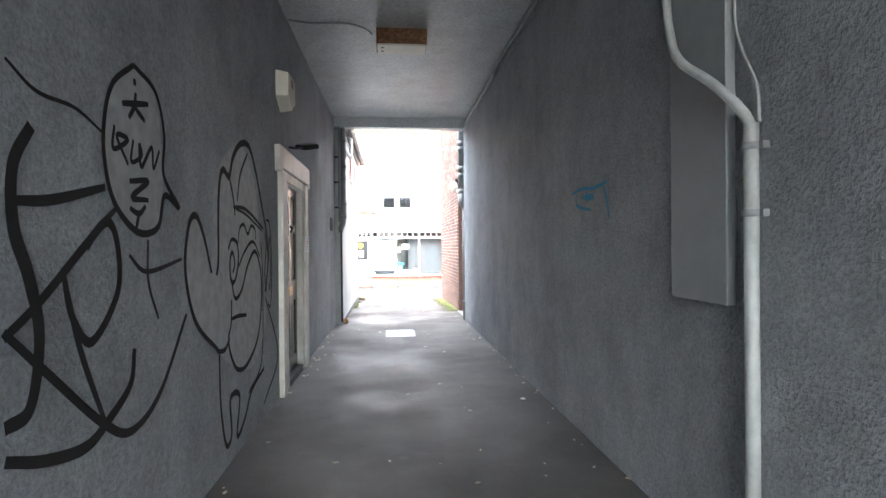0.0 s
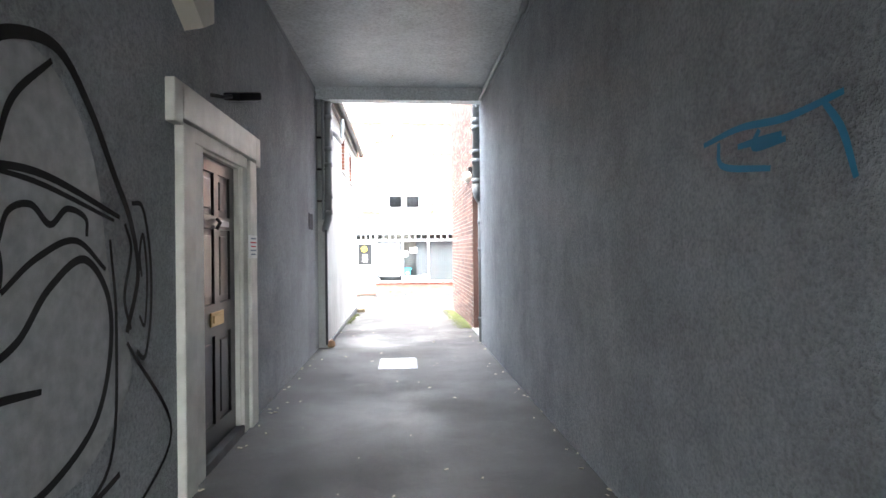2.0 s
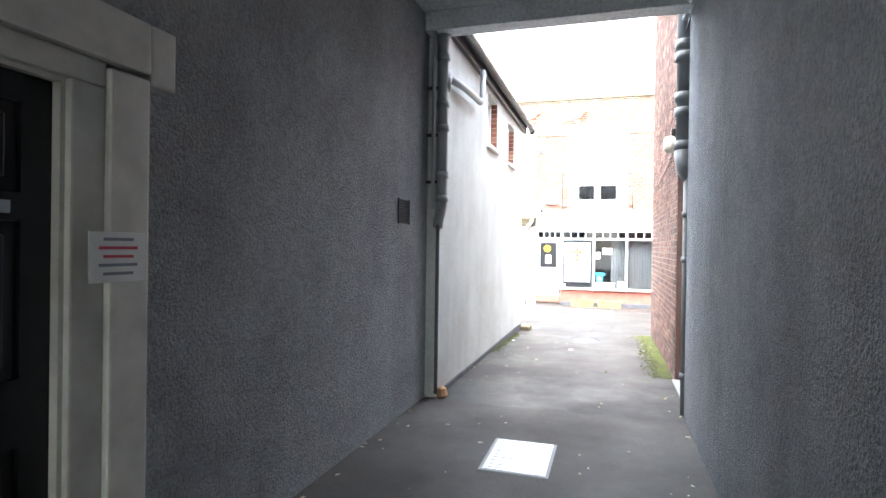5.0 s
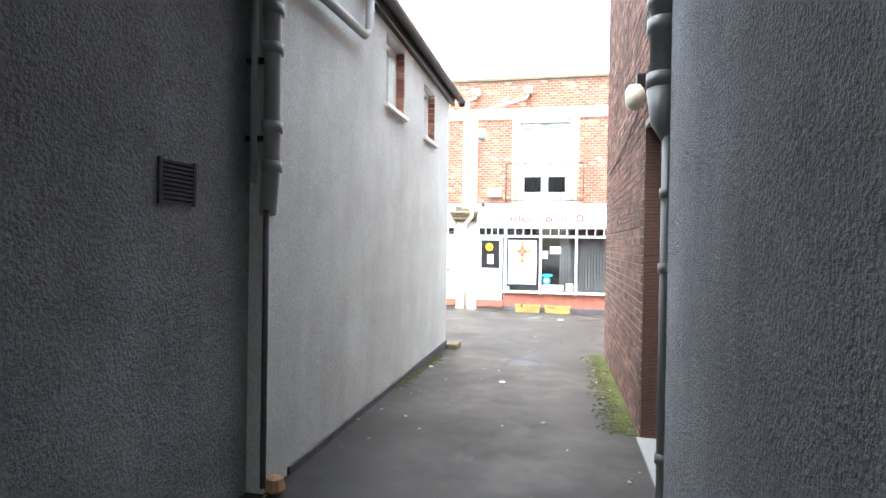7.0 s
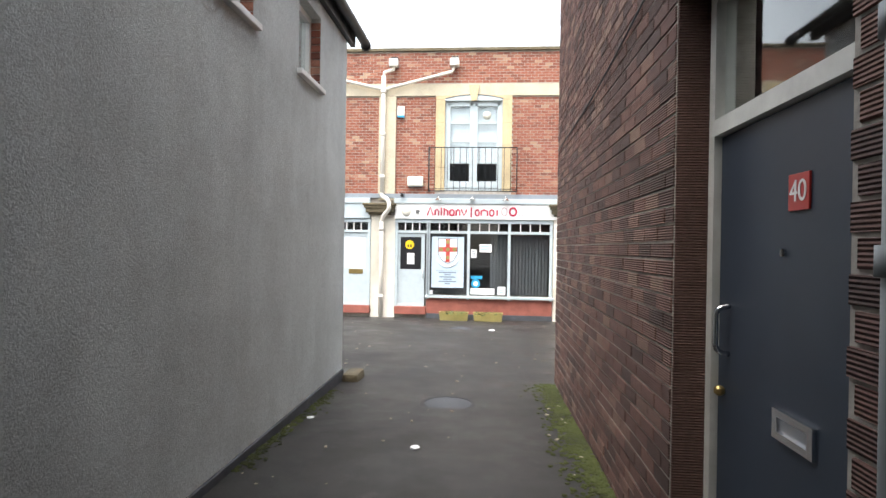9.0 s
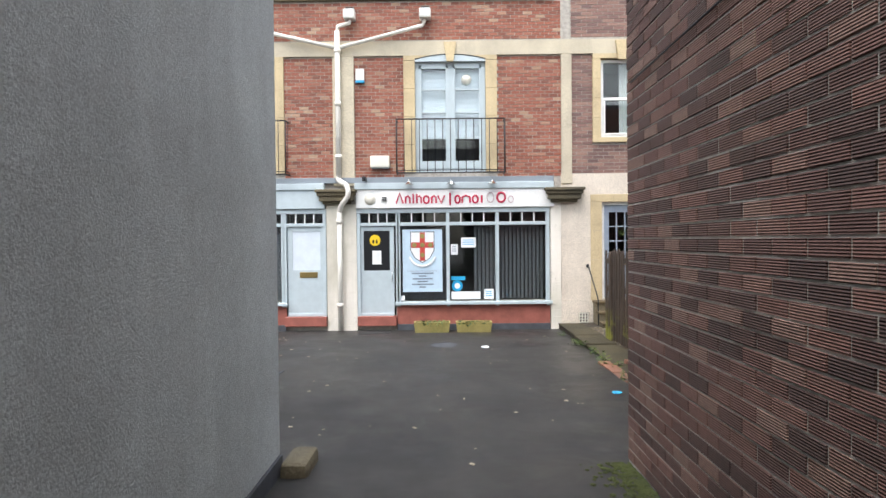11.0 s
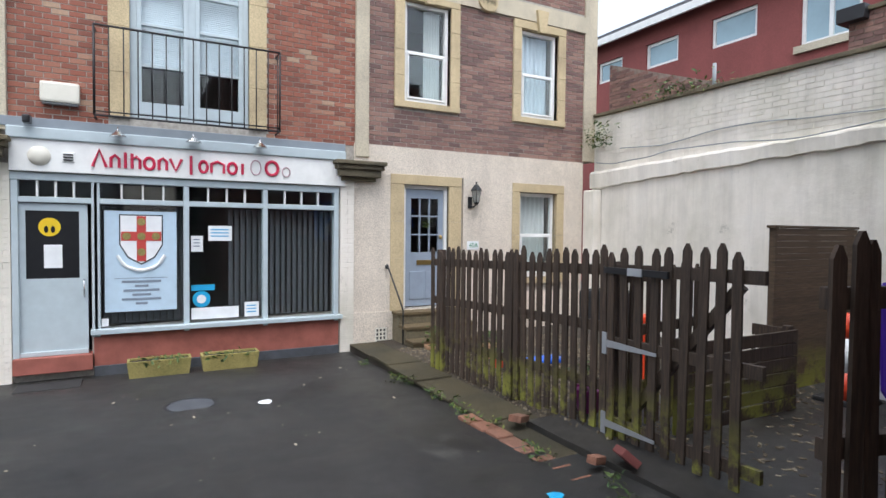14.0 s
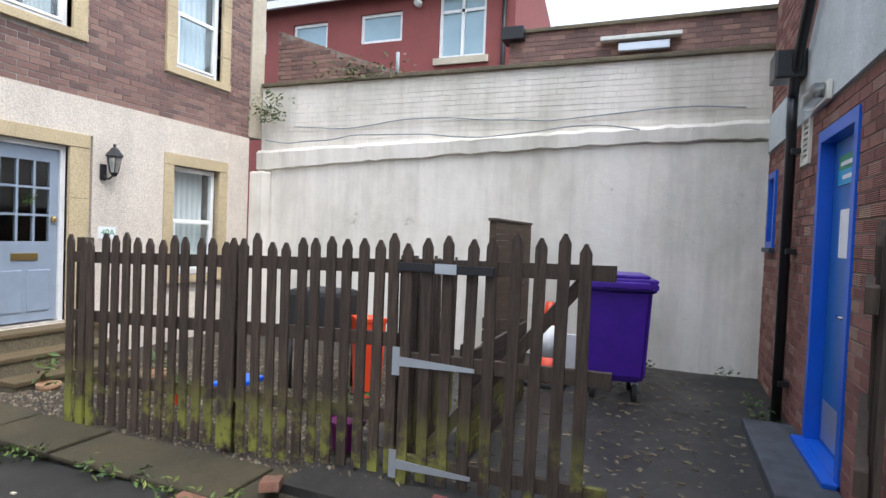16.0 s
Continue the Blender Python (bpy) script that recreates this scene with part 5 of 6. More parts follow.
bmesh.ops.bevel(b, geom=[e for e in b.edges if abs(e.verts[0].co.z - e.verts[1].co.z) > 0.05], offset=0.05, segments=3, affect="EDGES")
BM = pose(6.1, 19.29, YZ, 0, 0, 10) @ Matrix.Diagonal((0.83, 0.82, 1.0, 1))
b.transform(BM)
part("body", b, PURPLE, wbn)
b = bmesh.new()
box(b, -0.46, 0.46, -0.45, 0.45, 1.20, 1.24, 0.015)
box(b, -0.38, 0.38, -0.37, 0.37, 1.24, 1.275, 0.02)
box(b, -0.50, -0.42, -0.36, 0.36, 1.14, 1.21, 0.015)
b.transform(BM)
part("lid", b, PURPLE, wbn)
for sy in (-0.41, 0.41):
    bm_ = rod(bmesh.new(), [(-0.52, sy, 1.17), (-0.42, sy, 1.17)], 0.035, 10)
    bm_.transform(BM)
    part("lifting_pin", bm_, PURPLE, wbn)
for sx in (-0.25, 0.25):
    for sy in (-0.25, 0.25):
        bm_ = rod(bmesh.new(), [(sx, sy - 0.025, 0.09), (sx, sy + 0.025, 0.09)], 0.09, 16)
        bm_.transform(BM)
        wh = part("wheel", bm_, RUBBER, wbn)
        bm_ = box(bmesh.new(), sx - 0.03, sx + 0.03, sy - 0.04, sy + 0.04, 0.16, 0.23, 0.006)
        bm_.transform(BM)
        part("castor", bm_, STEEL, wbn)
tagged(block("white_board", 6.55, 6.58, 19.55, 19.95, YZ, 0.40, PAPER, None, 0.004), "pale blue-white sheet leaning by the bin", "board")
# objects behind the fence
b = lathe(bmesh.new(), 5.0, 21.6, [(0.16, GZ), (0.2, GZ + 0.75), (0.21, GZ + 0.76), (0.21, GZ + 0.8), (0.18, GZ + 0.8)], 4)
tagged(part("orange_tub", b, ORANGE), "tall orange plastic tub behind the fence", "tub")
gr = thing("barbecue", 5.0, 22.1, GZ, "black covered barbecue behind the fence", "barbecue")
block("cover", 4.75, 5.25, 21.85, 22.45, GZ + 0.55, GZ + 1.05, RUBBER, gr, 0.06)
for x in (4.8, 5.2):
    for y in (21.9, 22.4):
        pipe("leg", [(x, y, GZ), (x, y, GZ + 0.56)], 0.018, IRON, gr)
pot(3.55, 20.95, YZ, 0.14, plain("magenta_plastic", (0.16, 0.01, 0.12), 0.4), "magenta plastic flower pot behind the fence", 0.25)
pot(4.1, 23.5, GZ, 0.12, TERRACOTTA, "terracotta flower pot on the gravel", 0.2)
pot(3.9, 23.0, GZ, 0.10, ORANGE, "small red plastic flower pot on the gravel", 0.1)
tagged(block("blue_tray", 4.4, 4.9, 22.8, 23.1, GZ, GZ + 0.06, BLUE, None, 0.02), "blue plastic tray on the gravel", "tray")

# ---- yard brick wall fittings ----
bd = thing("blue_door", 4.700, BY, 0.0, "bright blue metal door with notices and kick plate", "door")
DY = BY - 0.08
part("door_frame", holed("y", DY - 0.06, BY + 0.02, 4.200, 5.200, -0.02, 2.42, [(4.280, 5.120, 0.02, 2.33)]), BLUE, bd)
part("leaf", box(bmesh.new(), 4.285, 5.115, DY - 0.05, DY, 0.02, 2.325, 0.006), plain("mid_blue_paint", (0.02, 0.13, 0.42), 0.35), bd)
block("kick_plate", 4.330, 5.050, DY, DY + 0.006, 0.06, 0.36, STEEL, bd)
block("threshold", 4.200, 5.200, BY - 0.05, BY + 0.10, -0.06, 0.015, BLUE, bd, 0.01)
pipe("handle", [(4.450, DY, 1.05), (4.450, DY + 0.06, 1.05), (4.590, DY + 0.06, 1.05)], 0.012, CHROME, bd)
nt = sheet("exit_notice", 4.430, 4.970, 1.98, 2.2, GREEN, DY + 0.006, None, "green and blue printed notice on the blue door", "notice", "door notices")
block("lower_half", 4.430, 4.970, DY + 0.006, DY + 0.009, 1.98, 2.09, CYAN, nt)
block("text_bar", 4.490, 4.910, DY + 0.009, DY + 0.011, 2.12, 2.15, PAPER, nt)
block("text_bar", 4.490, 4.850, DY + 0.009, DY + 0.011, 2.02, 2.05, PAPER, nt)
sheet("paper_notice", 4.530, 4.870, 1.45, 1.80, PAPER, DY + 0.006, None, "white paper notice on the blue door", "notice", "door notices")
st = setting(block("door_step", 3.950, 5.600, BY, BY + 0.40, -0.3, -0.02, GREYDARK, None, 0.02), "dark worn concrete doorstep", "step")
el = thing("emergency_light", 5.0, BY, 2.6, "white bulkhead emergency light over the blue door", "light")
block("base", 4.80, 5.28, BY + 0.032, BY + 0.07, 2.60, 2.74, PLASTIC, el, 0.01)
block("diffuser", 4.82, 5.26, BY + 0.07, BY + 0.15, 2.61, 2.73, FROST, el, 0.02)
bp = thing("black_downpipe", 6.2, BY, -0.2, "black plastic downpipe with hopper on the brick wall", "pipe")
pipe("pipe", [(5.88, BY + 0.09, -0.15), (5.88, BY + 0.09, 2.45), (5.80, BY + 0.11, 2.6), (5.80, BY + 0.11, 2.9)], 0.045, BLACK, bp)
pipe("upper_pipe", smooth_line([(5.80, BY + 0.11, 2.85), (5.62, BY + 0.11, 3.2), (4.9, BY + 0.10, 4.1), (4.6, BY + 0.1, 5.4)], 6), 0.045, BLACK, bp)
block("hopper", 5.68, 5.98, BY + 0.03, BY + 0.28, 3.0, 3.25, BLACK, bp, 0.02)
for z in (0.25, 1.45, 2.35):
    block("bracket", 5.79, 5.97, BY + 0.013, BY + 0.10, z, z + 0.05, BLACK, bp, 0.006)
bwn = thing("blue_window", 7.0, BY, 1.35, "small bright blue framed window in the brick wall", "window")
part("window_frame", holed("y", BY - 0.03, BY + 0.03, 7.0, 7.45, 1.50, 2.35, [(7.06, 7.39, 1.57, 2.28)]), BLUE, bwn)
pn = block("pane", 7.04, 7.41, BY - 0.05, BY - 0.045, 1.55, 2.30, GLASS, bwn)
block("sill", 6.95, 7.5, BY - 0.05, BY + 0.06, 1.45, 1.50, SLATEBLUE, bwn, 0.008)
vt = thing("wall_vent", 5.75, BY, 2.05, "white louvred vent in the brick wall", "vent")
# black sheet in place of the vent's shaded hollow
block("backing", 5.54, 5.80, BY - 0.1, BY - 0.08, 2.25, 2.63, BLACK, vt)
part("frame", holed("y", BY - 0.04, BY + 0.025, 5.52, 5.82, 2.23, 2.65, [(5.555, 5.785, 2.265, 2.615)]), PLASTIC, vt)
for i in range(7):
    block("slat", 5.555, 5.785, BY - 0.03, BY + 0.015, 2.275 + 0.049 * i, 2.295 + 0.049 * i, PLASTIC, vt)

# ---- alley: door 40 ----
d40 = thing("entrance_door", 1.9, 12.97, 0, "slate blue flush door with red number 40 and glazed fanlight", "door")
X4 = BX + 0.17
part("door_frame", holed("x", X4 - 0.03, X4 + 0.06, 12.30, 13.52, 0.0, 2.68, [(12.37, 13.45, 0.02, 2.04), (12.37, 13.45, 2.11, 2.62)]), SURROUND, d40)
part("leaf", box(bmesh.new(), X4, X4 + 0.045, 12.375, 13.445, 0.02, 2.035, 0.004), SLATEBLUE, d40)
block("fanlight", X4 + 0.01, X4 + 0.016, 12.35, 13.47, 2.09, 2.64, GLASS, d40)
np_ = block("number_plate", X4 - 0.008, X4, 12.77, 12.89, 1.68, 1.80, plain("red_enamel", (0.42, 0.03, 0.025), 0.3), d40, 0.002)
letters("numerals", "40", 0.10, pose(X4 - 0.0095, 12.83, 1.74, 90, 0, -90), WHITE, np_, 0.001)
part("letterbox", holed("x", X4 - 0.014, X4, 12.72, 12.96, 0.91, 1.01, [(12.75, 12.93, 0.935, 0.985)]), CHROME, d40)
block("letter_flap", X4 - 0.006, X4 + 0.0, 12.75, 12.93, 0.935, 0.985, STEEL, d40)
block("reveal_lining", BX + 0.003, X4 - 0.03, 13.508, 13.522, 0.0, 2.68, RIBBED_DIM_SIDE, d40)
pipe("handle", smooth_line([(X4, 13.34, 1.12), (X4 - 0.05, 13.34, 1.14), (X4 - 0.055, 13.34, 1.22), (X4 - 0.05, 13.34, 1.30), (X4, 13.34, 1.32)], 4), 0.011, CHROME, d40)
part("knob", lathe(bmesh.new(), X4 - 0.02, 13.38, [(0.012, 0.94), (0.022, 0.95), (0.022, 0.97), (0.012, 0.98)], 12), BRASS, d40)
part("spyhole", lathe(bmesh.new(), X4 - 0.004, 12.92, [(0.012, 1.53), (0.014, 1.54), (0.012, 1.555)], 10), CHROME, d40)
block("threshold", BX - 0.03, X4 + 0.05, 12.30, 13.52, -0.02, 0.02, GREYPIPE, d40, 0.004)
ol = thing("bulkhead_light", 1.6, 13.4, 2.9, "white outdoor wall light with black bracket over the doorway", "light")
block("bracket", BX - 0.10, BX - 0.013, 13.33, 13.43, 2.98, 3.1, BLACK, ol, 0.02)
part("globe", lathe(bmesh.new(), BX - 0.11, 13.36, [(0.03, 2.80), (0.075, 2.84), (0.08, 2.95), (0.05, 3.0)], 16), PLASTIC, ol, "", True)
tagged(pipe("cable", smooth_line([(BX - 0.02, 13.4, 3.0), (BX - 0.02, 14.0, 2.88), (BX - 0.02, 15.5, 2.75), (BX - 0.02, 17.6, 2.7)], 4), 0.007, IRON, sides=6), "thin black cable along the brick wall", "cable", "wall cables")
sp = thing("soil_pipe", 1.58, 12.3, 0, "grey painted soil pipe with collars at the passage mouth", "pipe")
pipe("upper_pipe", [(1.555, 12.07, 2.5), (1.555, 12.07, 6.8)], 0.075, GREYPIPE, sp)
for z in (2.62, 2.95, 3.1, 3.5, 3.62):
    pipe("collar", [(1.555, 12.07, z), (1.555, 12.07, z + 0.09)], 0.092, GREYPIPE, sp)
pipe("cone", [(1.555, 12.07, 2.62), (1.57, 12.06, 2.42), (1.59, 12.05, 2.3)], [0.09, 0.08, 0.035], GREYPIPE, sp)
pipe("lower_pipe", [(1.59, 12.04, 2.35), (1.59, 12.04, 0.0)], 0.033, GREYPIPE, sp)
for z in (1.5, 1.95, 0.35):
    pipe("clip", [(1.59, 12.04, z), (1.59, 12.04, z + 0.06)], 0.044, GREYPIPE, sp)

# ---- alley left: pipes, windows, gutter ----
gp = thing("grey_downpipe", LX + 0.1, 11.9, 1.85, "thick grey downpipe ending in a shoe at the wall corner", "pipe")
gx, gy = -0.85, 11.74
pipe("pipe", smooth_line([(gx, gy, 2.12), (gx, gy, 2.6), (gx, gy, 3.75), (gx + 0.02, gy + 0.05, 3.9), (gx + 0.12, gy + 0.3, 4.1)], 5), 0.055, GREYPIPE, gp)
pipe("shoe", [(gx, gy, 2.14), (gx - 0.01, gy + 0.0, 2.02), (gx - 0.06, gy + 0.07, 1.90), (gx - 0.075, gy + 0.09, 1.84)], 0.058, GREYPIPE, gp)
for z in (2.1, 2.35, 2.85, 3.1, 3.6):
    pipe("collar", [(gx, gy, z), (gx, gy, z + 0.07)], 0.068, GREYPIPE, gp)
for z in (2.3, 2.8, 3.3):
    block("bracket", left_x(11.8) - 0.02, gx - 0.03, gy - 0.02, gy + 0.02, z, z + 0.03, IRON, gp)
pipe("thin_pipe", [(gx - 0.07, gy - 0.1, 2.02), (gx - 0.07, gy - 0.1, 4.0)], 0.022, GREYPIPE, gp)
pipe("lower_thin_pipe", [(LX + 0.0, 11.77, 0.05), (LX + 0.0, 11.77, 1.86)], 0.02, GREYDARK, gp)
pipe("link_pipe", [(gx, gy + 0.02, 3.45), (LX + 0.08, 12.5, 3.52), (LX + 0.09, 13.3, 3.55), (LX + 0.10, 13.38, 3.62), (LX + 0.10, 13.4, 4.0)], 0.04, GREYPIPE, gp)
pipe("tee", [(gx, gy + 0.02, 3.3), (gx, gy + 0.1, 3.5)], 0.07, GREYPIPE, gp)
ga = thing("gutter", LX, 14.8, 4.05, "black half-round gutter along the eaves", "gutter")
b = bmesh.new()
rings = []
for y in (11.97, 18.0):
    rings.append([b.verts.new((LX + 0.13 + 0.06 * math.cos(t), y, 4.14 + 0.065 * math.sin(t))) for t in (math.pi + math.pi * k / 8 for k in range(9))])
for k in range(8):
    b.faces.new((rings[0][k], rings[0][k + 1], rings[1][k + 1], rings[1][k]))
solid(b, (0, 0, 0.006))
part("trough", b, IRON, ga)
block("fascia_board", LX + 0.0, LX + 0.06, 11.97, 17.75, 4.0, 4.14, IRON, ga, 0.004)
pipe("end_cap", [(LX + 0.13, 17.98, 4.11), (LX + 0.13, 18.03, 4.11)], 0.065, IRON, ga)
for h in WIN_L:
    t = thing("alley_window", LX, h[0], h[2], "white framed upper window with brick reveal and white sill", "window", "alley windows")
    part("window_frame", holed("x", LX - 0.18, LX - 0.10, h[0], h[1], h[2], h[3], [(h[0] + 0.06, h[1] - 0.06, h[2] + 0.06, h[3] - 0.06)]), WHITE, t)
    p = block("pane", LX - 0.145, LX - 0.14, h[0] + 0.05, h[1] - 0.05, h[2] + 0.05, h[3] - 0.05, GLASS, t)
    block("sill", LX - 0.1, LX + 0.05, h[0] - 0.04, h[1] + 0.05, h[2] - 0.045, h[2] + 0.005, WHITE, t, 0.008)
    for i in range(int((h[3] - h[2]) / 0.075)):
        z = h[2] + 0.01 + 0.075 * i
        block("reveal_brick", LX - 0.098, LX - 0.004, h[1] - 0.012, h[1] + 0.0, z, z + 0.065, RED, t)
st_ = bmesh.new()
box(st_, LX + 0.02, LX + 0.22, 17.45, 17.85, -0.14, 0.02, 0.05)
tagged(part("corner_stone", st_, OLDSTONE), "dark rounded stone at the foot of the wall corner", "stone")
bmz = lathe(bmesh.new(), -0.84, 11.82, [(0.03, 0.0), (0.07, 0.03), (0.05, 0.10), (0.02, 0.12)], 9)
tagged(part("broken_brick", bmz, TERRACOTTA), "broken brick and rubble at the foot of the pipe", "rubble")

# ---- passage: door, alarm, lamp, board, pipes ----


def lx_block(name, y0, y1, z0, z1, d0, d1, m, parent, bev=0.006, label=""):
    b = box(bmesh.new(), -1.165 + d0, -1.165 + d1, y0, y1, z0, z1, bev)
    return part(name, slanted(b), m, parent, label)


ds_ = thing("door_surround", -1.1, 7.3, 0.0, "chipped white painted moulded door surround", "door surround")
for y0, y1 in ((6.35, 6.54), (7.80, 7.99)):
    lx_block("outer_jamb", y0, y1, 0.0, 2.32, -0.02, 0.055, SURROUND, ds_, 0.012)
for y0, y1 in ((6.542, DOOR_Y0), (DOOR_Y1, 7.798)):
    lx_block("inner_jamb", y0, y1, 0.0, DOOR_Z, -0.02, 0.028, SURROUND, ds_, 0.01)
lx_block("inner_head", 6.542, 7.798, DOOR_Z, 2.34, -0.02, 0.028, SURROUND, ds_, 0.01)
lx_block("outer_head", 6.35, 7.99, 2.342, 2.56, -0.02, 0.058, SURROUND, ds_, 0.012)
for y0, y1 in ((6.22, 6.35), (7.99, 8.13)):
    lx_block("ear", y0, y1, 2.30, 2.56, -0.02, 0.056, SURROUND, ds_, 0.012)
lx_block("reveal", DOOR_Y0, DOOR_Y0 + 0.02, 0.06, DOOR_Z, -0.22, -0.0, SURROUND, ds_, 0)
lx_block("reveal", DOOR_Y1 - 0.02, DOOR_Y1, 0.06, DOOR_Z, -0.22, -0.0, SURROUND, ds_, 0)
lx_block("reveal_head", DOOR_Y0 + 0.02, DOOR_Y1 - 0.02, DOOR_Z - 0.02, DOOR_Z, -0.22, 0.0, SURROUND, ds_, 0)
fd = thing("front_door", -1.25, 7.3, 0.06, "black six-panelled front door with brass letterbox", "door")
y0, y1, z0, z1 = DOOR_Y0 + 0.02, DOOR_Y1 - 0.02, 0.08, DOOR_Z - 0.02
ym = (y0 + y1) / 2
pan = [(a, b, c, d) for a, b in ((y0 + 0.11, ym - 0.05), (ym + 0.05, y1 - 0.11)) for c, d in ((1.80, 2.12), (1.14, 1.70), (0.24, 0.90))]
part("leaf", slanted(holed("x", -1.165 - 0.09, -1.165 - 0.04, y0, y1, z0, z1, pan)), BLACK, fd)
for a, b, c, d in pan:
    lx_block("panel", a, b, c, d, -0.08, -0.058, BLACK, fd, 0.008)
    lx_block("raised_field", a + 0.05, b - 0.05, c + 0.05, d - 0.05, -0.07, -0.045, BLACK, fd, 0.008)
lx_block("letterbox", ym - 0.16, ym + 0.12, 0.975, 1.08, -0.04, -0.028, BRASS, fd, 0.004)
lx_block("letterbox_flap", ym - 0.12, ym + 0.08, 1.0, 1.055, -0.028, -0.02, BRASS, fd, 0.003)
lx_block("name_plate", ym + 0.06, ym + 0.28, 1.725, 1.77, -0.04, -0.032, STEEL, fd, 0.002)
part("knocker", slanted(rod(bmesh.new(), [(-1.165 - 0.03, ym - 0.02, 1.78), (-1.165 - 0.005, ym - 0.02, 1.75), (-1.165 - 0.03, ym - 0.02, 1.70)], 0.014, 8)), IRON, fd)
lx_block("threshold", DOOR_Y0, DOOR_Y1, 0.0, 0.075, -0.2, 0.03, GREYDARK, fd, 0.008)
sg = thing("notice_plaque", -1.0, 8.0, 1.45, "small white plaque with faded red text on the surround", "plaque")
lx_block("plate", 7.70, 7.96, 1.47, 1.67, 0.056, 0.064, PAPER, sg, 0.002)
for i in range(5):
    lx_block("text_bar", 7.76 - 0.02 * (i % 2), 7.90 + 0.02 * (i % 2), 1.635 - 0.034 * i, 1.647 - 0.034 * i, 0.064, 0.0655, INK if i in (0, 3, 4) else REDPAINT, sg, 0)
al = thing("alarm_box", -1.05, 6.55, 2.98, "faded cream alarm box on the passage wall", "alarm")
b = bmesh.new()
pts = [(6.30, 3.32), (6.74, 3.32), (6.74, 3.06), (6.52, 2.94), (6.30, 3.06)]
for x in (-1.165, -1.045):
    for y, z in pts:
        k = 1.0 if x < -1.1 else 0.9
        b.verts.new((x, 6.52 + (y - 6.52) * k, 3.14 + (z - 3.14) * k))
bmesh.ops.convex_hull(b, input=b.verts[:])
part("cover", slanted(b), PLASTIC, al)
for i in range(4):
    lx_block("grille_slot", 6.46, 6.6, 3.2 + 0.022 * i, 3.21 + 0.022 * i, 0.118, 0.122, RUST, al, 0)
fl_ = thing("flood_lamp", -0.95, 7.4, 2.62, "small black flood lamp on an arm above the door", "lamp")
b = rod(bmesh.new(), [(-1.165, 6.98, 2.66), (-1.08, 7.0, 2.65), (-1.03, 7.08, 2.68)], 0.014, 8)
part("arm", slanted(b), BLACK, fl_)
b = box(bmesh.new(), -0.11, 0.11, -0.09, 0.09, -0.03, 0.03, 0.02)
b.transform(pose(-0.99, 7.16, 2.70, 10, -14, 55))
part("head", slanted(b), BLACK, fl_)
b = box(bmesh.new(), -0.085, 0.085, -0.065, 0.065, -0.036, -0.028, 0.004)
b.transform(pose(-0.99, 7.16, 2.70, 10, -14, 55))
part("lens", slanted(b), FROST, fl_)
vn = thing("wall_vent", -1.0, 11.08, 1.85, "grey slatted air vent in the passage wall", "vent")
# dark sheet behind the slats gives the hollow its shade
lx_block("backing", 10.94, 11.23, 1.84, 2.08, -0.06, -0.03, IRON, vn, 0)
lx_block("frame", 10.94, 10.965, 1.84, 2.08, -0.03, 0.014, GREYDARK, vn, 0.004)
lx_block("frame", 11.205, 11.23, 1.84, 2.08, -0.03, 0.014, GREYDARK, vn, 0.004)
for i in range(10):
    lx_block("slat", 10.965, 11.205, 1.845 + 0.0235 * i, 1.859 + 0.0235 * i, -0.03, 0.010, GREYDARK, vn, 0)
bo = thing("cover_board", 1.6, 3.3, 1.25, "tall grey painted cover board on the passage wall", "board")
block("board", 1.535, 1.584, 2.92, 3.41, 1.25, CZ, GREYPIPE, bo, 0.008)
ep = thing("service_pipe", 1.55, 2.76, 0, "pale grey service pipe with clips and a looping cable", "pipe")
pipe("pipe", [(1.545, 2.76, 0.0), (1.545, 2.76, 2.03)], 0.03, PALEPIPE, ep)
for z in (1.64, 1.92):
    pipe("clip", [(1.545, 2.76, z), (1.545, 2.76, z + 0.03)], 0.038, GREYPIPE, ep)
    block("saddle", 1.555, 1.584, 2.70, 2.82, z, z + 0.03, GREYPIPE, ep)
pipe("cable", smooth_line([(1.545, 2.76, 2.02), (1.525, 2.80, 2.1), (1.475, 2.93, 2.25), (1.455, 3.16, 2.42), (1.475, 3.29, 2.6), (1.495, 3.37, 2.9), (1.515, 3.46, 4.06)], 6), 0.022, PALEPIPE, ep)
pipe("thin_cable", smooth_line([(1.555, 2.72, 2.03), (1.555, 2.74, 2.2), (1.565, 2.86, 2.4), (1.565, 2.90, 2.7), (1.565, 2.90, 4.06)], 5), 0.007, PALEPIPE, ep, sides=6)
cn = thing("ceiling_conduit", 1.55, 7, 4.0, "grey metal conduit along the ceiling corner", "conduit")
pipe("conduit", [(1.545, -2, 4.035), (1.545, 8.3, 4.03), (1.545, 8.45, 3.98), (1.545, 12.15, 3.90)], 0.024, GREYPIPE, cn)
pipe("cable", smooth_line([(1.555, 2, 3.92), (1.555, 5, 3.95), (1.555, 8, 3.88), (1.555, 12.1, 3.80)], 4), 0.006, GREYPIPE, cn, sides=6)
pipe("junction", [(1.545, 8.3, 4.02), (1.545, 8.5, 3.97)], 0.035, GREYPIPE, cn)
c2 = tagged(part("cable", slanted(rod(bmesh.new(), smooth_line([(-1.15, -1, 4.0), (-1.15, 4, 4.02), (-1.15, 6.8, 3.97), (-1.15, 9, 4.0), (-1.15, 11.8, 3.95)], 5), 0.008, 6)), GREYPIPE), "thin grey cable along the passage wall top", "cable", "passage cables")
lt = thing("ceiling_light", 0.2, 7.4, 3.9, "rusty box ceiling light with a stripped casing", "light")
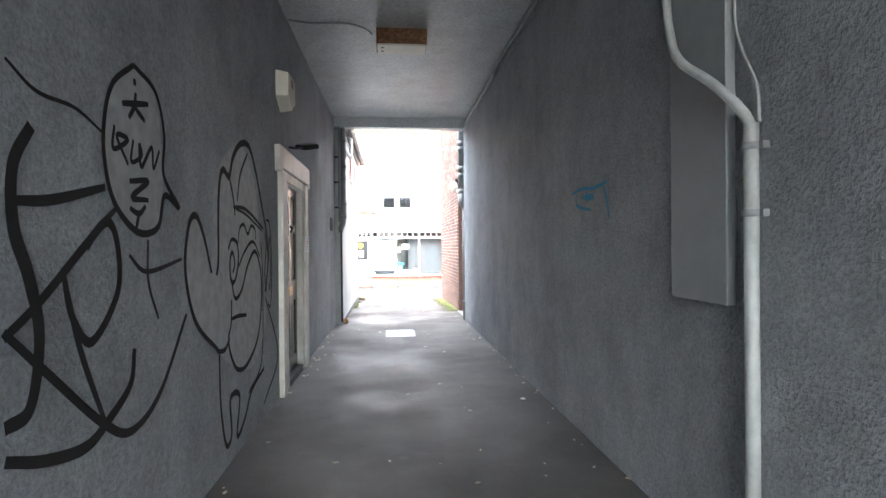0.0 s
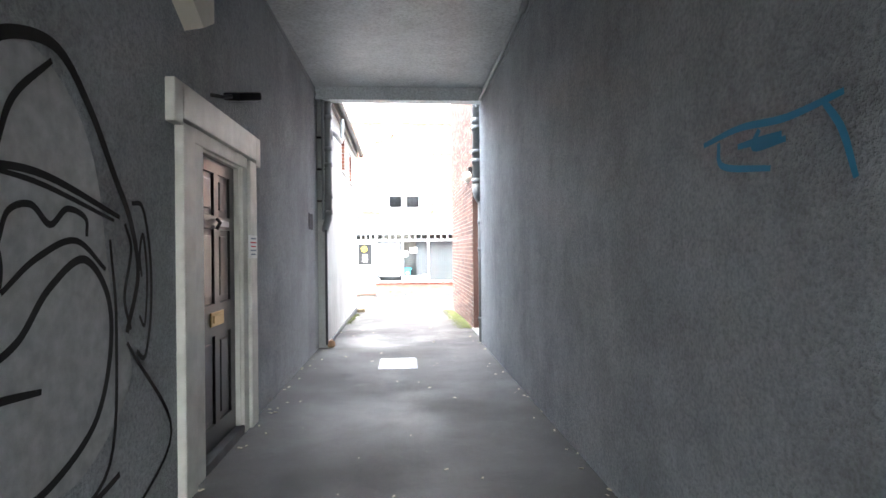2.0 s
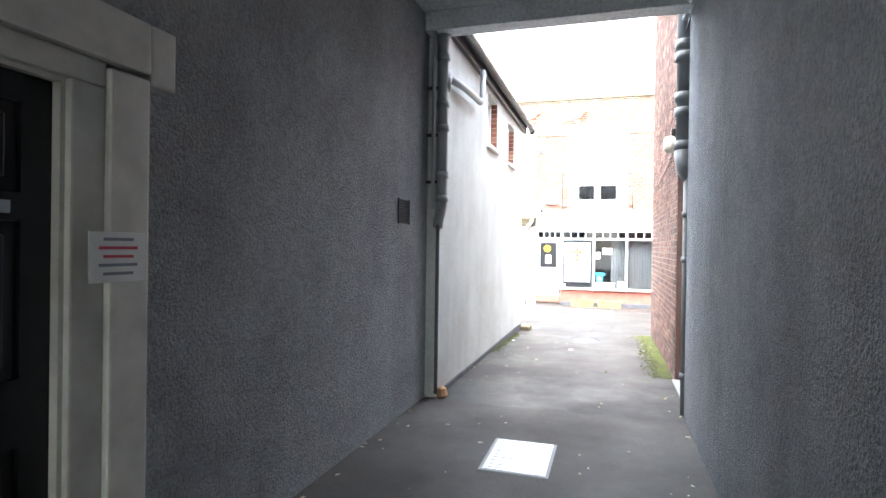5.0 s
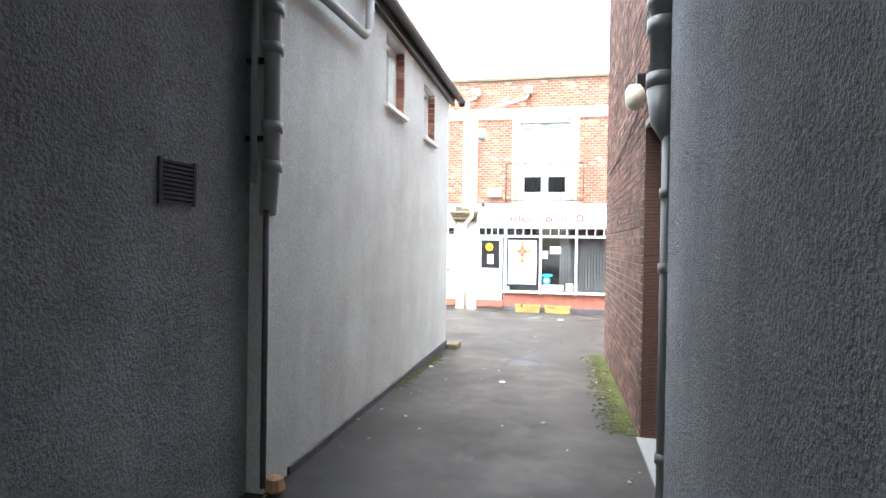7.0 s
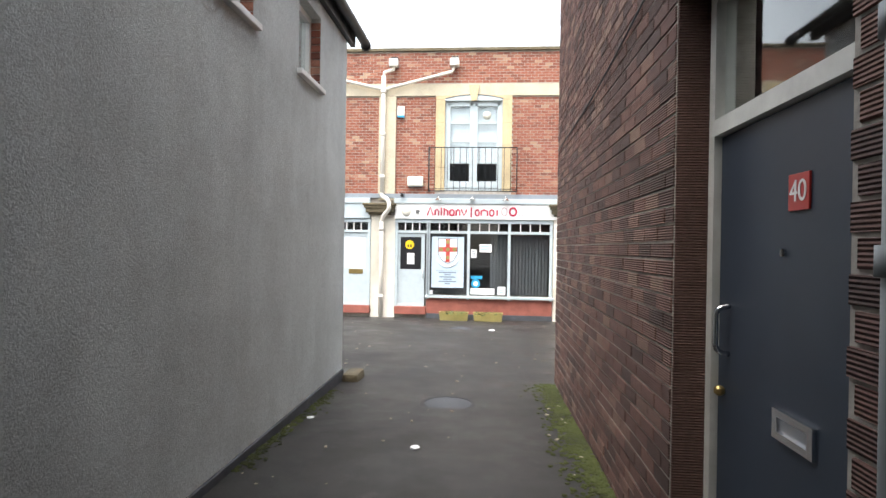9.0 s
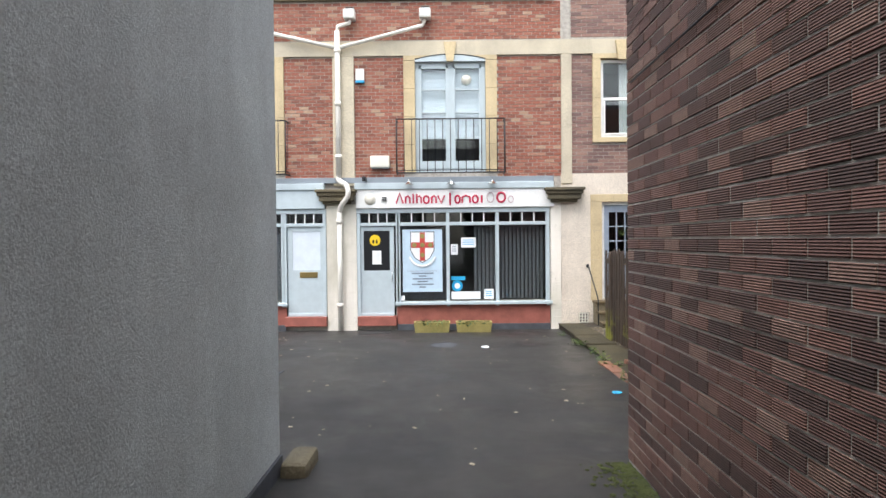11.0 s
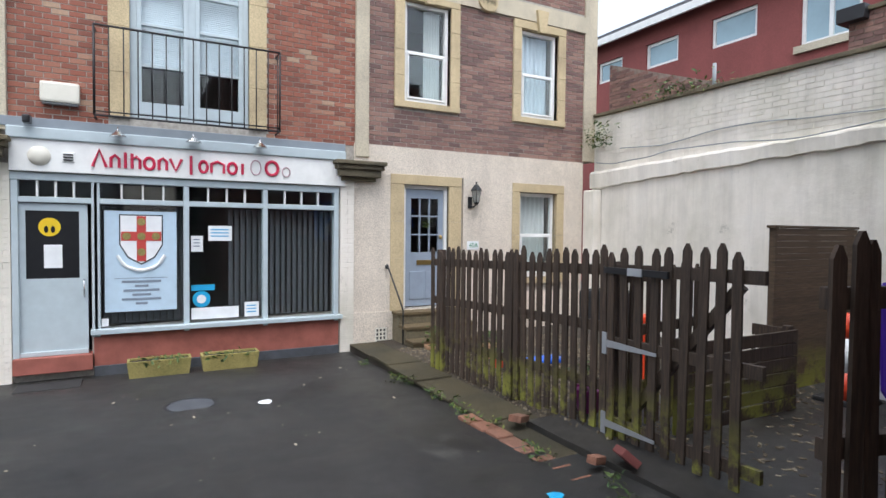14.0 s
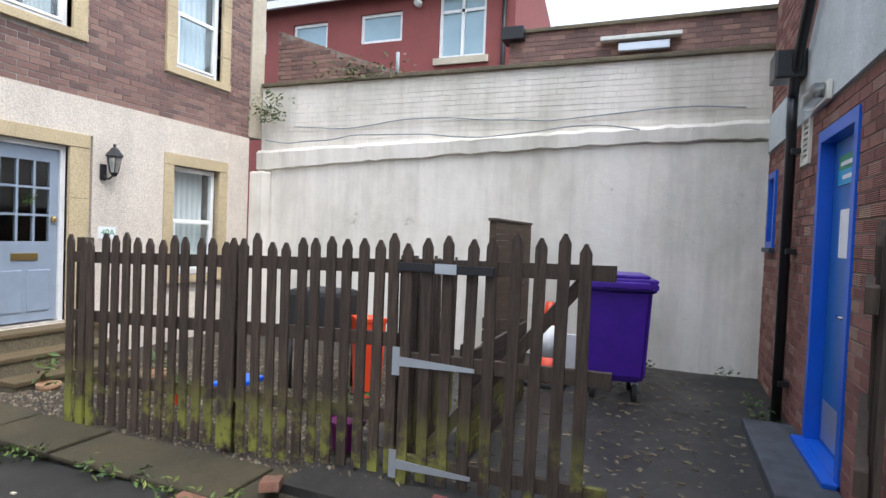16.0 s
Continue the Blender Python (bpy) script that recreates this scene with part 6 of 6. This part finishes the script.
block("casing", -0.09, 0.50, 7.08, 7.42, CZ - 0.18, CZ, RUST, lt, 0.008)
block("tray", -0.08, 0.49, 7.09, 7.41, CZ - 0.20, CZ - 0.181, PLASTIC, lt, 0.006)
for dx in (0.0, 0.06):
    pipe("knockout", [(-0.02, 7.18 + 2 * dx, CZ - 0.203), (-0.02, 7.18 + 2 * dx, CZ - 0.198)], 0.018, IRON, lt)
tagged(part("ceiling_cable", slanted(rod(bmesh.new(), smooth_line([(-1.14, 6.9, CZ - 0.02), (-0.9, 6.98, CZ - 0.015), (-0.5, 6.95, CZ - 0.02), (-0.3, 7.1, CZ - 0.02), (-0.22, 7.1, CZ - 0.08)], 5), 0.010, 6)), GREYPIPE), "grey cable running to the ceiling light", "cable", "passage cables")

# manhole covers, drain, litter
mh = thing("manhole_cover", 0.22, 10.4, 0, "square pale steel manhole cover in the passage floor", "manhole")
block("frame", -0.03, 0.48, 10.04, 10.74, -0.02, 0.006, GREYPIPE, mh)
block("plate", -0.005, 0.455, 10.065, 10.715, -0.01, 0.011, STEEL, mh, 0.002)
for i in range(7):
    for j in range(9):
        block("stud", 0.03 + 0.063 * i, 0.06 + 0.063 * i, 10.10 + 0.07 * j, 10.125 + 0.07 * j, 0.011, 0.014, STEEL, mh)


def round_cover(x, y, r, lab):
    z = ground_z(y)
    t = thing("round_cover", x, y, z, lab, "manhole", "round covers")
    part("ring", lathe(bmesh.new(), x, y, [(r, z - 0.02), (r, z + 0.004), (r * 0.88, z + 0.006), (r * 0.88, z - 0.01)], 28), IRON, t)
    part("plate", lathe(bmesh.new(), x, y, [(r * 0.86, z - 0.02), (r * 0.86, z + 0.005)], 28), GREYDARK, t)


round_cover(0.45, 16.6, 0.28, "round worn iron cover in the alley asphalt")
round_cover(0.25, 23.3, 0.26, "round mossy iron cover in the courtyard")
dz = ground_z(21.0)
dr = thing("drain_grate", -2.1, 20.95, dz, "black iron drain grate in the courtyard", "drain")
part("frame", holed("x", 0, 1, 0, 1, 0, 1, []), IRON, dr)
dr.children[0].data.transform(Matrix.Translation((-2.35, 20.75, dz - 0.03)) @ Matrix.Diagonal((0.46, 0.42, 0.028, 1)))
for i in range(7):
    block("bar", -2.33 + 0.063 * i, -2.30 + 0.063 * i, 20.77, 21.15, dz, dz + 0.012, GREYDARK, dr)
rng = random.Random(21)
crumb = bmesh.new()
for _ in range(260):
    y = rng.uniform(3, 24.5)
    x = rng.uniform(-0.85, 1.55) if y < 17.5 else rng.uniform(-3.5, 2.4)
    if rng.random() < 0.5:
        x = (left_x(y) + abs(rng.gauss(0.05, 0.1))) if rng.random() < 0.5 and y < 17 else (1.6 - abs(rng.gauss(0, 0.1)) if y < 17 else x)
    s = rng.uniform(0.006, 0.02)
    z = ground_z(y)
    m = Matrix.Translation((x, y, z + s * 0.2)) @ Euler((0, 0, rng.uniform(0, 6))).to_matrix().to_4x4() @ Matrix.Diagonal((s * 2, s, s * 0.5, 1))
    bmesh.ops.create_cube(crumb, size=1, matrix=m)
tagged(part("floor_crumbs", crumb, PALESTONE), "scattered pale grit and crumbs on the ground", "litter", kind="stuff")
for x, y, s, m, lab in ((0.95, 23.0, 0.14, PAPER, "white crumpled litter on the asphalt"), (2.2, 19.8, 0.11, CYAN, "crumpled blue plastic litter by the kerb"), (1.35, 6.0, 0.06, PAPER, "small pale stone chip on the passage floor"),
                        (-0.75, 15.9, 0.07, PAPER, "small white litter scrap by the alley wall"), (2.4, 19.1, 0.07, CYAN, "crumpled blue plastic litter by the kerb"), (0.3, 15.2, 0.08, PAPER, "small white scrap on the asphalt"), (4.6, 19.4, 0.09, CYAN, "small blue wrapper on the yard floor")):
    b = bmesh.new()
    bmesh.ops.create_icosphere(b, subdivisions=2, radius=s / 2)
    rr = random.Random(int(x * 50))
    for v in b.verts:
        v.co *= rr.uniform(0.7, 1.2)
        v.co.z *= 0.25
    gz = YZ if x > 3 else ground_z(y)
    b.transform(Matrix.Translation((x, y, gz + s * 0.1)))
    tagged(part("litter", b, m), lab, "litter", "litter")


debris = bmesh.new()
for _ in range(900):
    x, y, s = rng.uniform(3.3, 7.4), rng.uniform(17.85, 20.9), rng.uniform(0.008, 0.03)
    m = Matrix.Translation((x, y, YZ + s * 0.15)) @ Euler((rng.uniform(-0.3, 0.3), 0, rng.uniform(0, 6))).to_matrix().to_4x4() @ Matrix.Diagonal((s * 2, s, s * 0.3, 1))
    bmesh.ops.create_cube(debris, size=1, matrix=m)
tagged(part("yard_debris", debris, GRAVELM), "dead leaves and grit scattered over the yard", "debris", kind="stuff")
for i, (x, y) in enumerate(((7.45, 18.1), (7.5, 19.0), (6.35, 17.95), (5.9, 17.9), (7.5, 20.4))):
    tagged(leaves("weed", x, y, YZ + 0.01, 0.10, 0.12, 30, None, 40 + i, False, 0.035), "small green weed at the foot of the yard wall", "weed", "yard weeds", "stuff")

# moss strips at the wall feet
def moss_strip(x, y0, y1, w, n, seed):
    rng = random.Random(seed)
    b = bmesh.new()
    for _ in range(n):
        y = y0 + (y1 - y0) * rng.random()
        px = x + rng.choice((1,)) * abs(rng.gauss(0, w)) * (1 if x < 0 else -1)
        s = rng.uniform(0.008, 0.026)
        m = Matrix.Translation((px, y, ground_z(y) + 0.004)) @ Euler((0, 0, rng.uniform(0, 6))).to_matrix().to_4x4() @ Matrix.Diagonal((s, s * rng.uniform(0.6, 1.3), s * 0.28, 1))
        bmesh.ops.create_icosphere(b, subdivisions=1, radius=1, matrix=m)
    return tagged(part("moss", b, MOSS, None, "", True), "green moss along the foot of the wall", "moss", kind="stuff")


moss_strip(1.65, 13.6, 17.7, 0.12, 2200, 5)
moss_strip(LX + 0.02, 14.6, 17.0, 0.06, 300, 6)

# ---- graffiti on the passage walls ----


def stroke(group_ob, pts, w, m, name="stroke", at=None):
    """A flat painted line on the left wall through (y, z) points."""
    line = smooth_line([(0, y, z) for y, z in pts], 7)
    b = bmesh.new()
    prev = None
    n = len(line)
    for i, p in enumerate(line):
        d = (line[min(i + 1, n - 1)] - line[max(i - 1, 0)])
        d = d.normalized() if d.length else Vector((0, 1, 0))
        s = Vector((0, -d.z, d.y)) * w / 2 * (0.75 + 0.25 * math.sin(3.14 * i / max(1, n - 1)))
        x = left_x(p.y) + 0.004 if at is None else at
        cur = [b.verts.new((x + 0.003, p.y + s.y * k, p.z + s.z * k)) for k in (-1, 1)]
        if prev:
            b.faces.new((prev[0], prev[1], cur[1], cur[0]))
        prev = cur
    part(name, b, m, group_ob)


def blob(group_ob, pts, m, name="fill"):
    line = smooth_line([(0, y, z) for y, z in pts + pts[:1]], 6)[:-1]
    b = bmesh.new()
    b.faces.new([b.verts.new((left_x(p.y) + 0.003, p.y, p.z)) for p in line])
    part(name, b, m, group_ob)
tag = tagged(new("speech_bubble_tag"), "black outlined bubble tag sprayed on the passage wall", "graffiti", "graffiti")
scrawl = tagged(new("scrawl_tag"), "large black sprayed scrawl on the passage wall", "graffiti", "graffiti")
figure = tagged(new("outline_tag"), "black outlined abstract graffiti with pale grey fill", "graffiti", "graffiti")
bluetag = tagged(new("blue_tag"), "faint small blue sprayed tag on the passage wall", "graffiti", "graffiti")
blob(tag, [(3.21, 2.36), (3.01, 2.21), (2.94, 1.99), (2.98, 1.79), (3.09, 1.67), (3.27, 1.6), (3.46, 1.64), (3.53, 1.93), (3.44, 2.3)], SILVER)
blob(figure, [(4.38, 0.86), (3.97, 1.09), (3.82, 1.4), (3.89, 1.66), (3.99, 1.71), (4.12, 1.6), (4.26, 1.37), (4.33, 1.93), (4.45, 2.08), (4.64, 2.21), (4.93, 2.33), (5.25, 2.22), (5.48, 1.91), (5.61, 1.32), (5.79, 0.9), (5.37, 0.57), (4.94, 0.6), (4.59, 0.73)], SILVER)
stroke(tag, [(3.21, 2.36), (3.01, 2.21), (2.94, 1.99), (2.98, 1.79), (3.09, 1.67), (3.27, 1.6), (3.46, 1.64), (3.54, 1.8), (3.73, 1.75), (3.53, 1.9), (3.54, 2.11), (3.44, 2.3), (3.21, 2.36)], 0.035, SPRAY)
stroke(tag, [(3.22, 2.3), (3.22, 2.27)], 0.030, SPRAY)
stroke(tag, [(3.1, 2.16), (3.36, 2.22)], 0.030, SPRAY)
stroke(tag, [(3.23, 2.24), (3.21, 2.17), (3.16, 2.11)], 0.030, SPRAY)
stroke(tag, [(3.22, 2.17), (3.32, 2.13)], 0.030, SPRAY)
stroke(tag, [(3.03, 2.05), (3.02, 1.95), (3.15, 2.01), (3.05, 2.01), (3.15, 1.9)], 0.025, SPRAY)
stroke(tag, [(3.2, 2.02), (3.18, 1.92), (3.28, 1.96), (3.26, 2.01), (3.28, 1.91), (3.39, 2.02), (3.41, 1.92), (3.48, 2.02)], 0.025, SPRAY)
stroke(tag, [(3.16, 1.83), (3.35, 1.85), (3.18, 1.76), (3.35, 1.76)], 0.030, SPRAY)
stroke(tag, [(3.16, 1.71), (3.25, 1.69), (3.32, 1.73)], 0.030, SPRAY)
stroke(tag, [(3.25, 1.69), (3.22, 1.62)], 0.030, SPRAY)
stroke(scrawl, [(2.49, 1.93), (2.4, 1.79), (2.4, 1.6), (2.47, 1.44), (2.52, 1.24), (2.47, 1.02), (2.35, 0.99)], 0.060, SPRAY)
stroke(scrawl, [(2.35, 1.26), (2.53, 1.36), (2.81, 1.55), (2.97, 1.64), (3.05, 1.53), (3.04, 1.34), (2.84, 1.17), (2.71, 1.28), (2.66, 1.43)], 0.044, SPRAY)
stroke(scrawl, [(2.39, 1.68), (2.6, 1.7), (2.95, 1.78)], 0.040, SPRAY)
stroke(scrawl, [(2.35, 1.28), (2.56, 1.11), (2.93, 0.82), (3.17, 0.72), (3.47, 0.82), (3.82, 1.16)], 0.040, SPRAY)
stroke(scrawl, [(2.35, 0.89), (2.55, 0.82), (2.79, 0.78), (2.96, 0.83), (3.15, 0.93), (3.19, 1.08)], 0.048, SPRAY)
stroke(scrawl, [(2.66, 1.43), (2.76, 1.15), (2.93, 0.83)], 0.036, SPRAY)
stroke(scrawl, [(3.15, 1.5), (3.33, 1.42), (3.76, 1.47)], 0.024, SPRAY)
stroke(scrawl, [(3.34, 1.57), (3.34, 1.37), (3.45, 1.18)], 0.024, SPRAY)
stroke(scrawl, [(2.37, 2.11), (2.52, 2.05), (2.74, 2.05), (2.93, 2.0)], 0.016, SPRAY)
stroke(scrawl, [(2.81, 1.53), (2.91, 1.62), (3.04, 1.7)], 0.032, SPRAY)
stroke(figure, [(4.36, 1.35), (4.4, 1.46), (4.41, 1.81), (4.45, 2.0), (4.53, 2.07), (4.66, 2.04), (4.76, 2.19), (4.95, 2.32), (5.21, 2.35), (5.43, 2.17), (5.64, 1.89), (5.79, 1.68), (5.86, 1.41), (5.74, 1.13)], 0.051, SPRAY)
stroke(figure, [(4.38, 0.85), (3.97, 1.09), (3.81, 1.4), (3.87, 1.66), (3.99, 1.72), (4.12, 1.6), (4.26, 1.37)], 0.043, SPRAY)
stroke(figure, [(4.66, 2.04), (4.75, 1.91), (4.8, 1.77)], 0.036, SPRAY)
stroke(figure, [(4.86, 1.88), (4.95, 2.09), (5.17, 2.29)], 0.032, SPRAY)
stroke(figure, [(4.75, 1.83), (5.12, 1.83), (5.68, 1.7)], 0.032, SPRAY)
stroke(figure, [(4.81, 1.82), (5.12, 1.79), (5.63, 1.68)], 0.023, SPRAY)
stroke(figure, [(4.69, 1.31), (4.78, 1.16), (4.96, 1.21), (5.14, 1.39), (5.38, 1.5), (5.57, 1.32), (5.58, 1.04), (5.44, 0.76), (5.1, 0.61), (4.82, 0.63), (4.65, 0.78), (4.61, 0.9), (4.67, 0.98), (4.69, 1.16)], 0.038, SPRAY)
stroke(figure, [(4.62, 1.52), (4.71, 1.59), (4.85, 1.56), (4.87, 1.42), (4.78, 1.29), (4.68, 1.3), (4.66, 1.43), (4.72, 1.5), (4.78, 1.42), (4.73, 1.35)], 0.035, SPRAY)
stroke(figure, [(4.87, 1.57), (4.92, 1.68), (5.04, 1.71), (5.15, 1.64), (5.26, 1.71), (5.39, 1.68), (5.4, 1.6)], 0.029, SPRAY)
stroke(figure, [(4.88, 1.39), (5.07, 1.51), (5.32, 1.58), (5.55, 1.45)], 0.029, SPRAY)
stroke(figure, [(4.68, 1.02), (4.87, 1.02), (5.09, 1.0)], 0.032, SPRAY)
stroke(figure, [(5.74, 1.08), (6.25, 0.47), (5.65, 0.14)], 0.029, SPRAY)
stroke(figure, [(4.35, 0.85), (4.52, 0.83), (4.64, 0.89)], 0.035, SPRAY)
stroke(figure, [(5.59, 1.59), (5.64, 1.16), (5.57, 0.54), (5.13, 0.37)], 0.029, SPRAY)
stroke(figure, [(4.4, 0.83), (4.42, 0.47), (4.53, 0.17), (4.66, 0.2), (4.64, 0.46), (4.87, 0.42), (4.8, 0.14), (5.02, 0.21), (5.23, 0.37), (5.66, 0.46)], 0.043, SPRAY)
stroke(figure, [(5.73, 1.67), (5.79, 1.54), (5.72, 1.31), (5.78, 1.14)], 0.029, SPRAY)
stroke(bluetag, [(5.16, 1.96), (4.91, 1.98), (4.65, 1.96), (4.4, 1.98)], 0.028, BLUESPRAY, "stroke", 1.578)
stroke(bluetag, [(5.05, 1.95), (5.02, 1.85), (4.73, 1.8)], 0.028, BLUESPRAY, "stroke", 1.578)
stroke(bluetag, [(4.79, 1.95), (4.82, 1.89), (4.65, 1.89)], 0.028, BLUESPRAY, "stroke", 1.578)
stroke(bluetag, [(4.48, 1.97), (4.41, 1.87), (4.36, 1.72)], 0.028, BLUESPRAY, "stroke", 1.578)
stroke(bluetag, [(4.92, 1.91), (4.67, 1.91)], 0.028, BLUESPRAY, "stroke", 1.578)
stroke(figure, [(5.80, 1.78), (5.92, 1.76), (6.0, 1.5), (6.0, 1.2), (5.93, 0.98), (5.84, 1.02)], 0.03, SPRAY)
stroke(figure, [(5.87, 1.2), (5.93, 1.15), (5.96, 1.4), (5.92, 1.62), (5.88, 1.52), (5.9, 1.4)], 0.025, SPRAY)

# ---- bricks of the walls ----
# dim copy of the brick on the alley face, bright copy on the yard
bricks(rb, "x", BX, -1, 11.945, BY, -0.05, 6.1, [(D40[0], D40[1], -0.1, 2.69)], RIBBED_DIM_SIDE, (14.6, 17.7, 0.75, 2.1), H=0.071, J=0.011)
bricks(yb, "y", BY, 1, BX + 0.0, WX, -0.1, 6.1, [(4.19, 5.21, -0.3, 2.43), (6.98, 7.47, 1.44, 2.37), (5.50, 5.84, 2.22, 2.66), (2.6, 7.6, 2.62, 3.05), (2.6, 5.4, 3.04, 3.5), (2.6, 4.9, 3.5, 4.0)], RIBBED_LIT_SIDE, (5.5, 7.5, 0.0, 2.0), H=0.071, J=0.011)
sx = [(-4.80 - 0.24, -3.32 + 0.24, 2.9, 5.5), (-0.32 - 0.24, 1.16 + 0.24, 2.9, 5.5), (-2.05, -1.6, 2.7, 5.46), (2.74, 2.96, 2.7, 5.46), (-9, 9, 5.46, 5.76)]
bricks(shop, "y", FY, -1, SHOP_X0, 2.74, 2.92, 6.62, sx, RED, (1.4, 2.74, 2.92, 5.46), L=0.168, H=0.062)
hx = [(h[0] - 0.17, h[1] + 0.17, h[2] - 0.1, h[3] + 0.14) for h in HWIN[:2]] + [(-9, 9, 5.46, 5.76)]
bricks(house, "y", FY, -1, 2.96, HOUSE_X1, 2.97, 6.7, hx, BROWN, (4.6, 5.7, 2.97, 5.46))
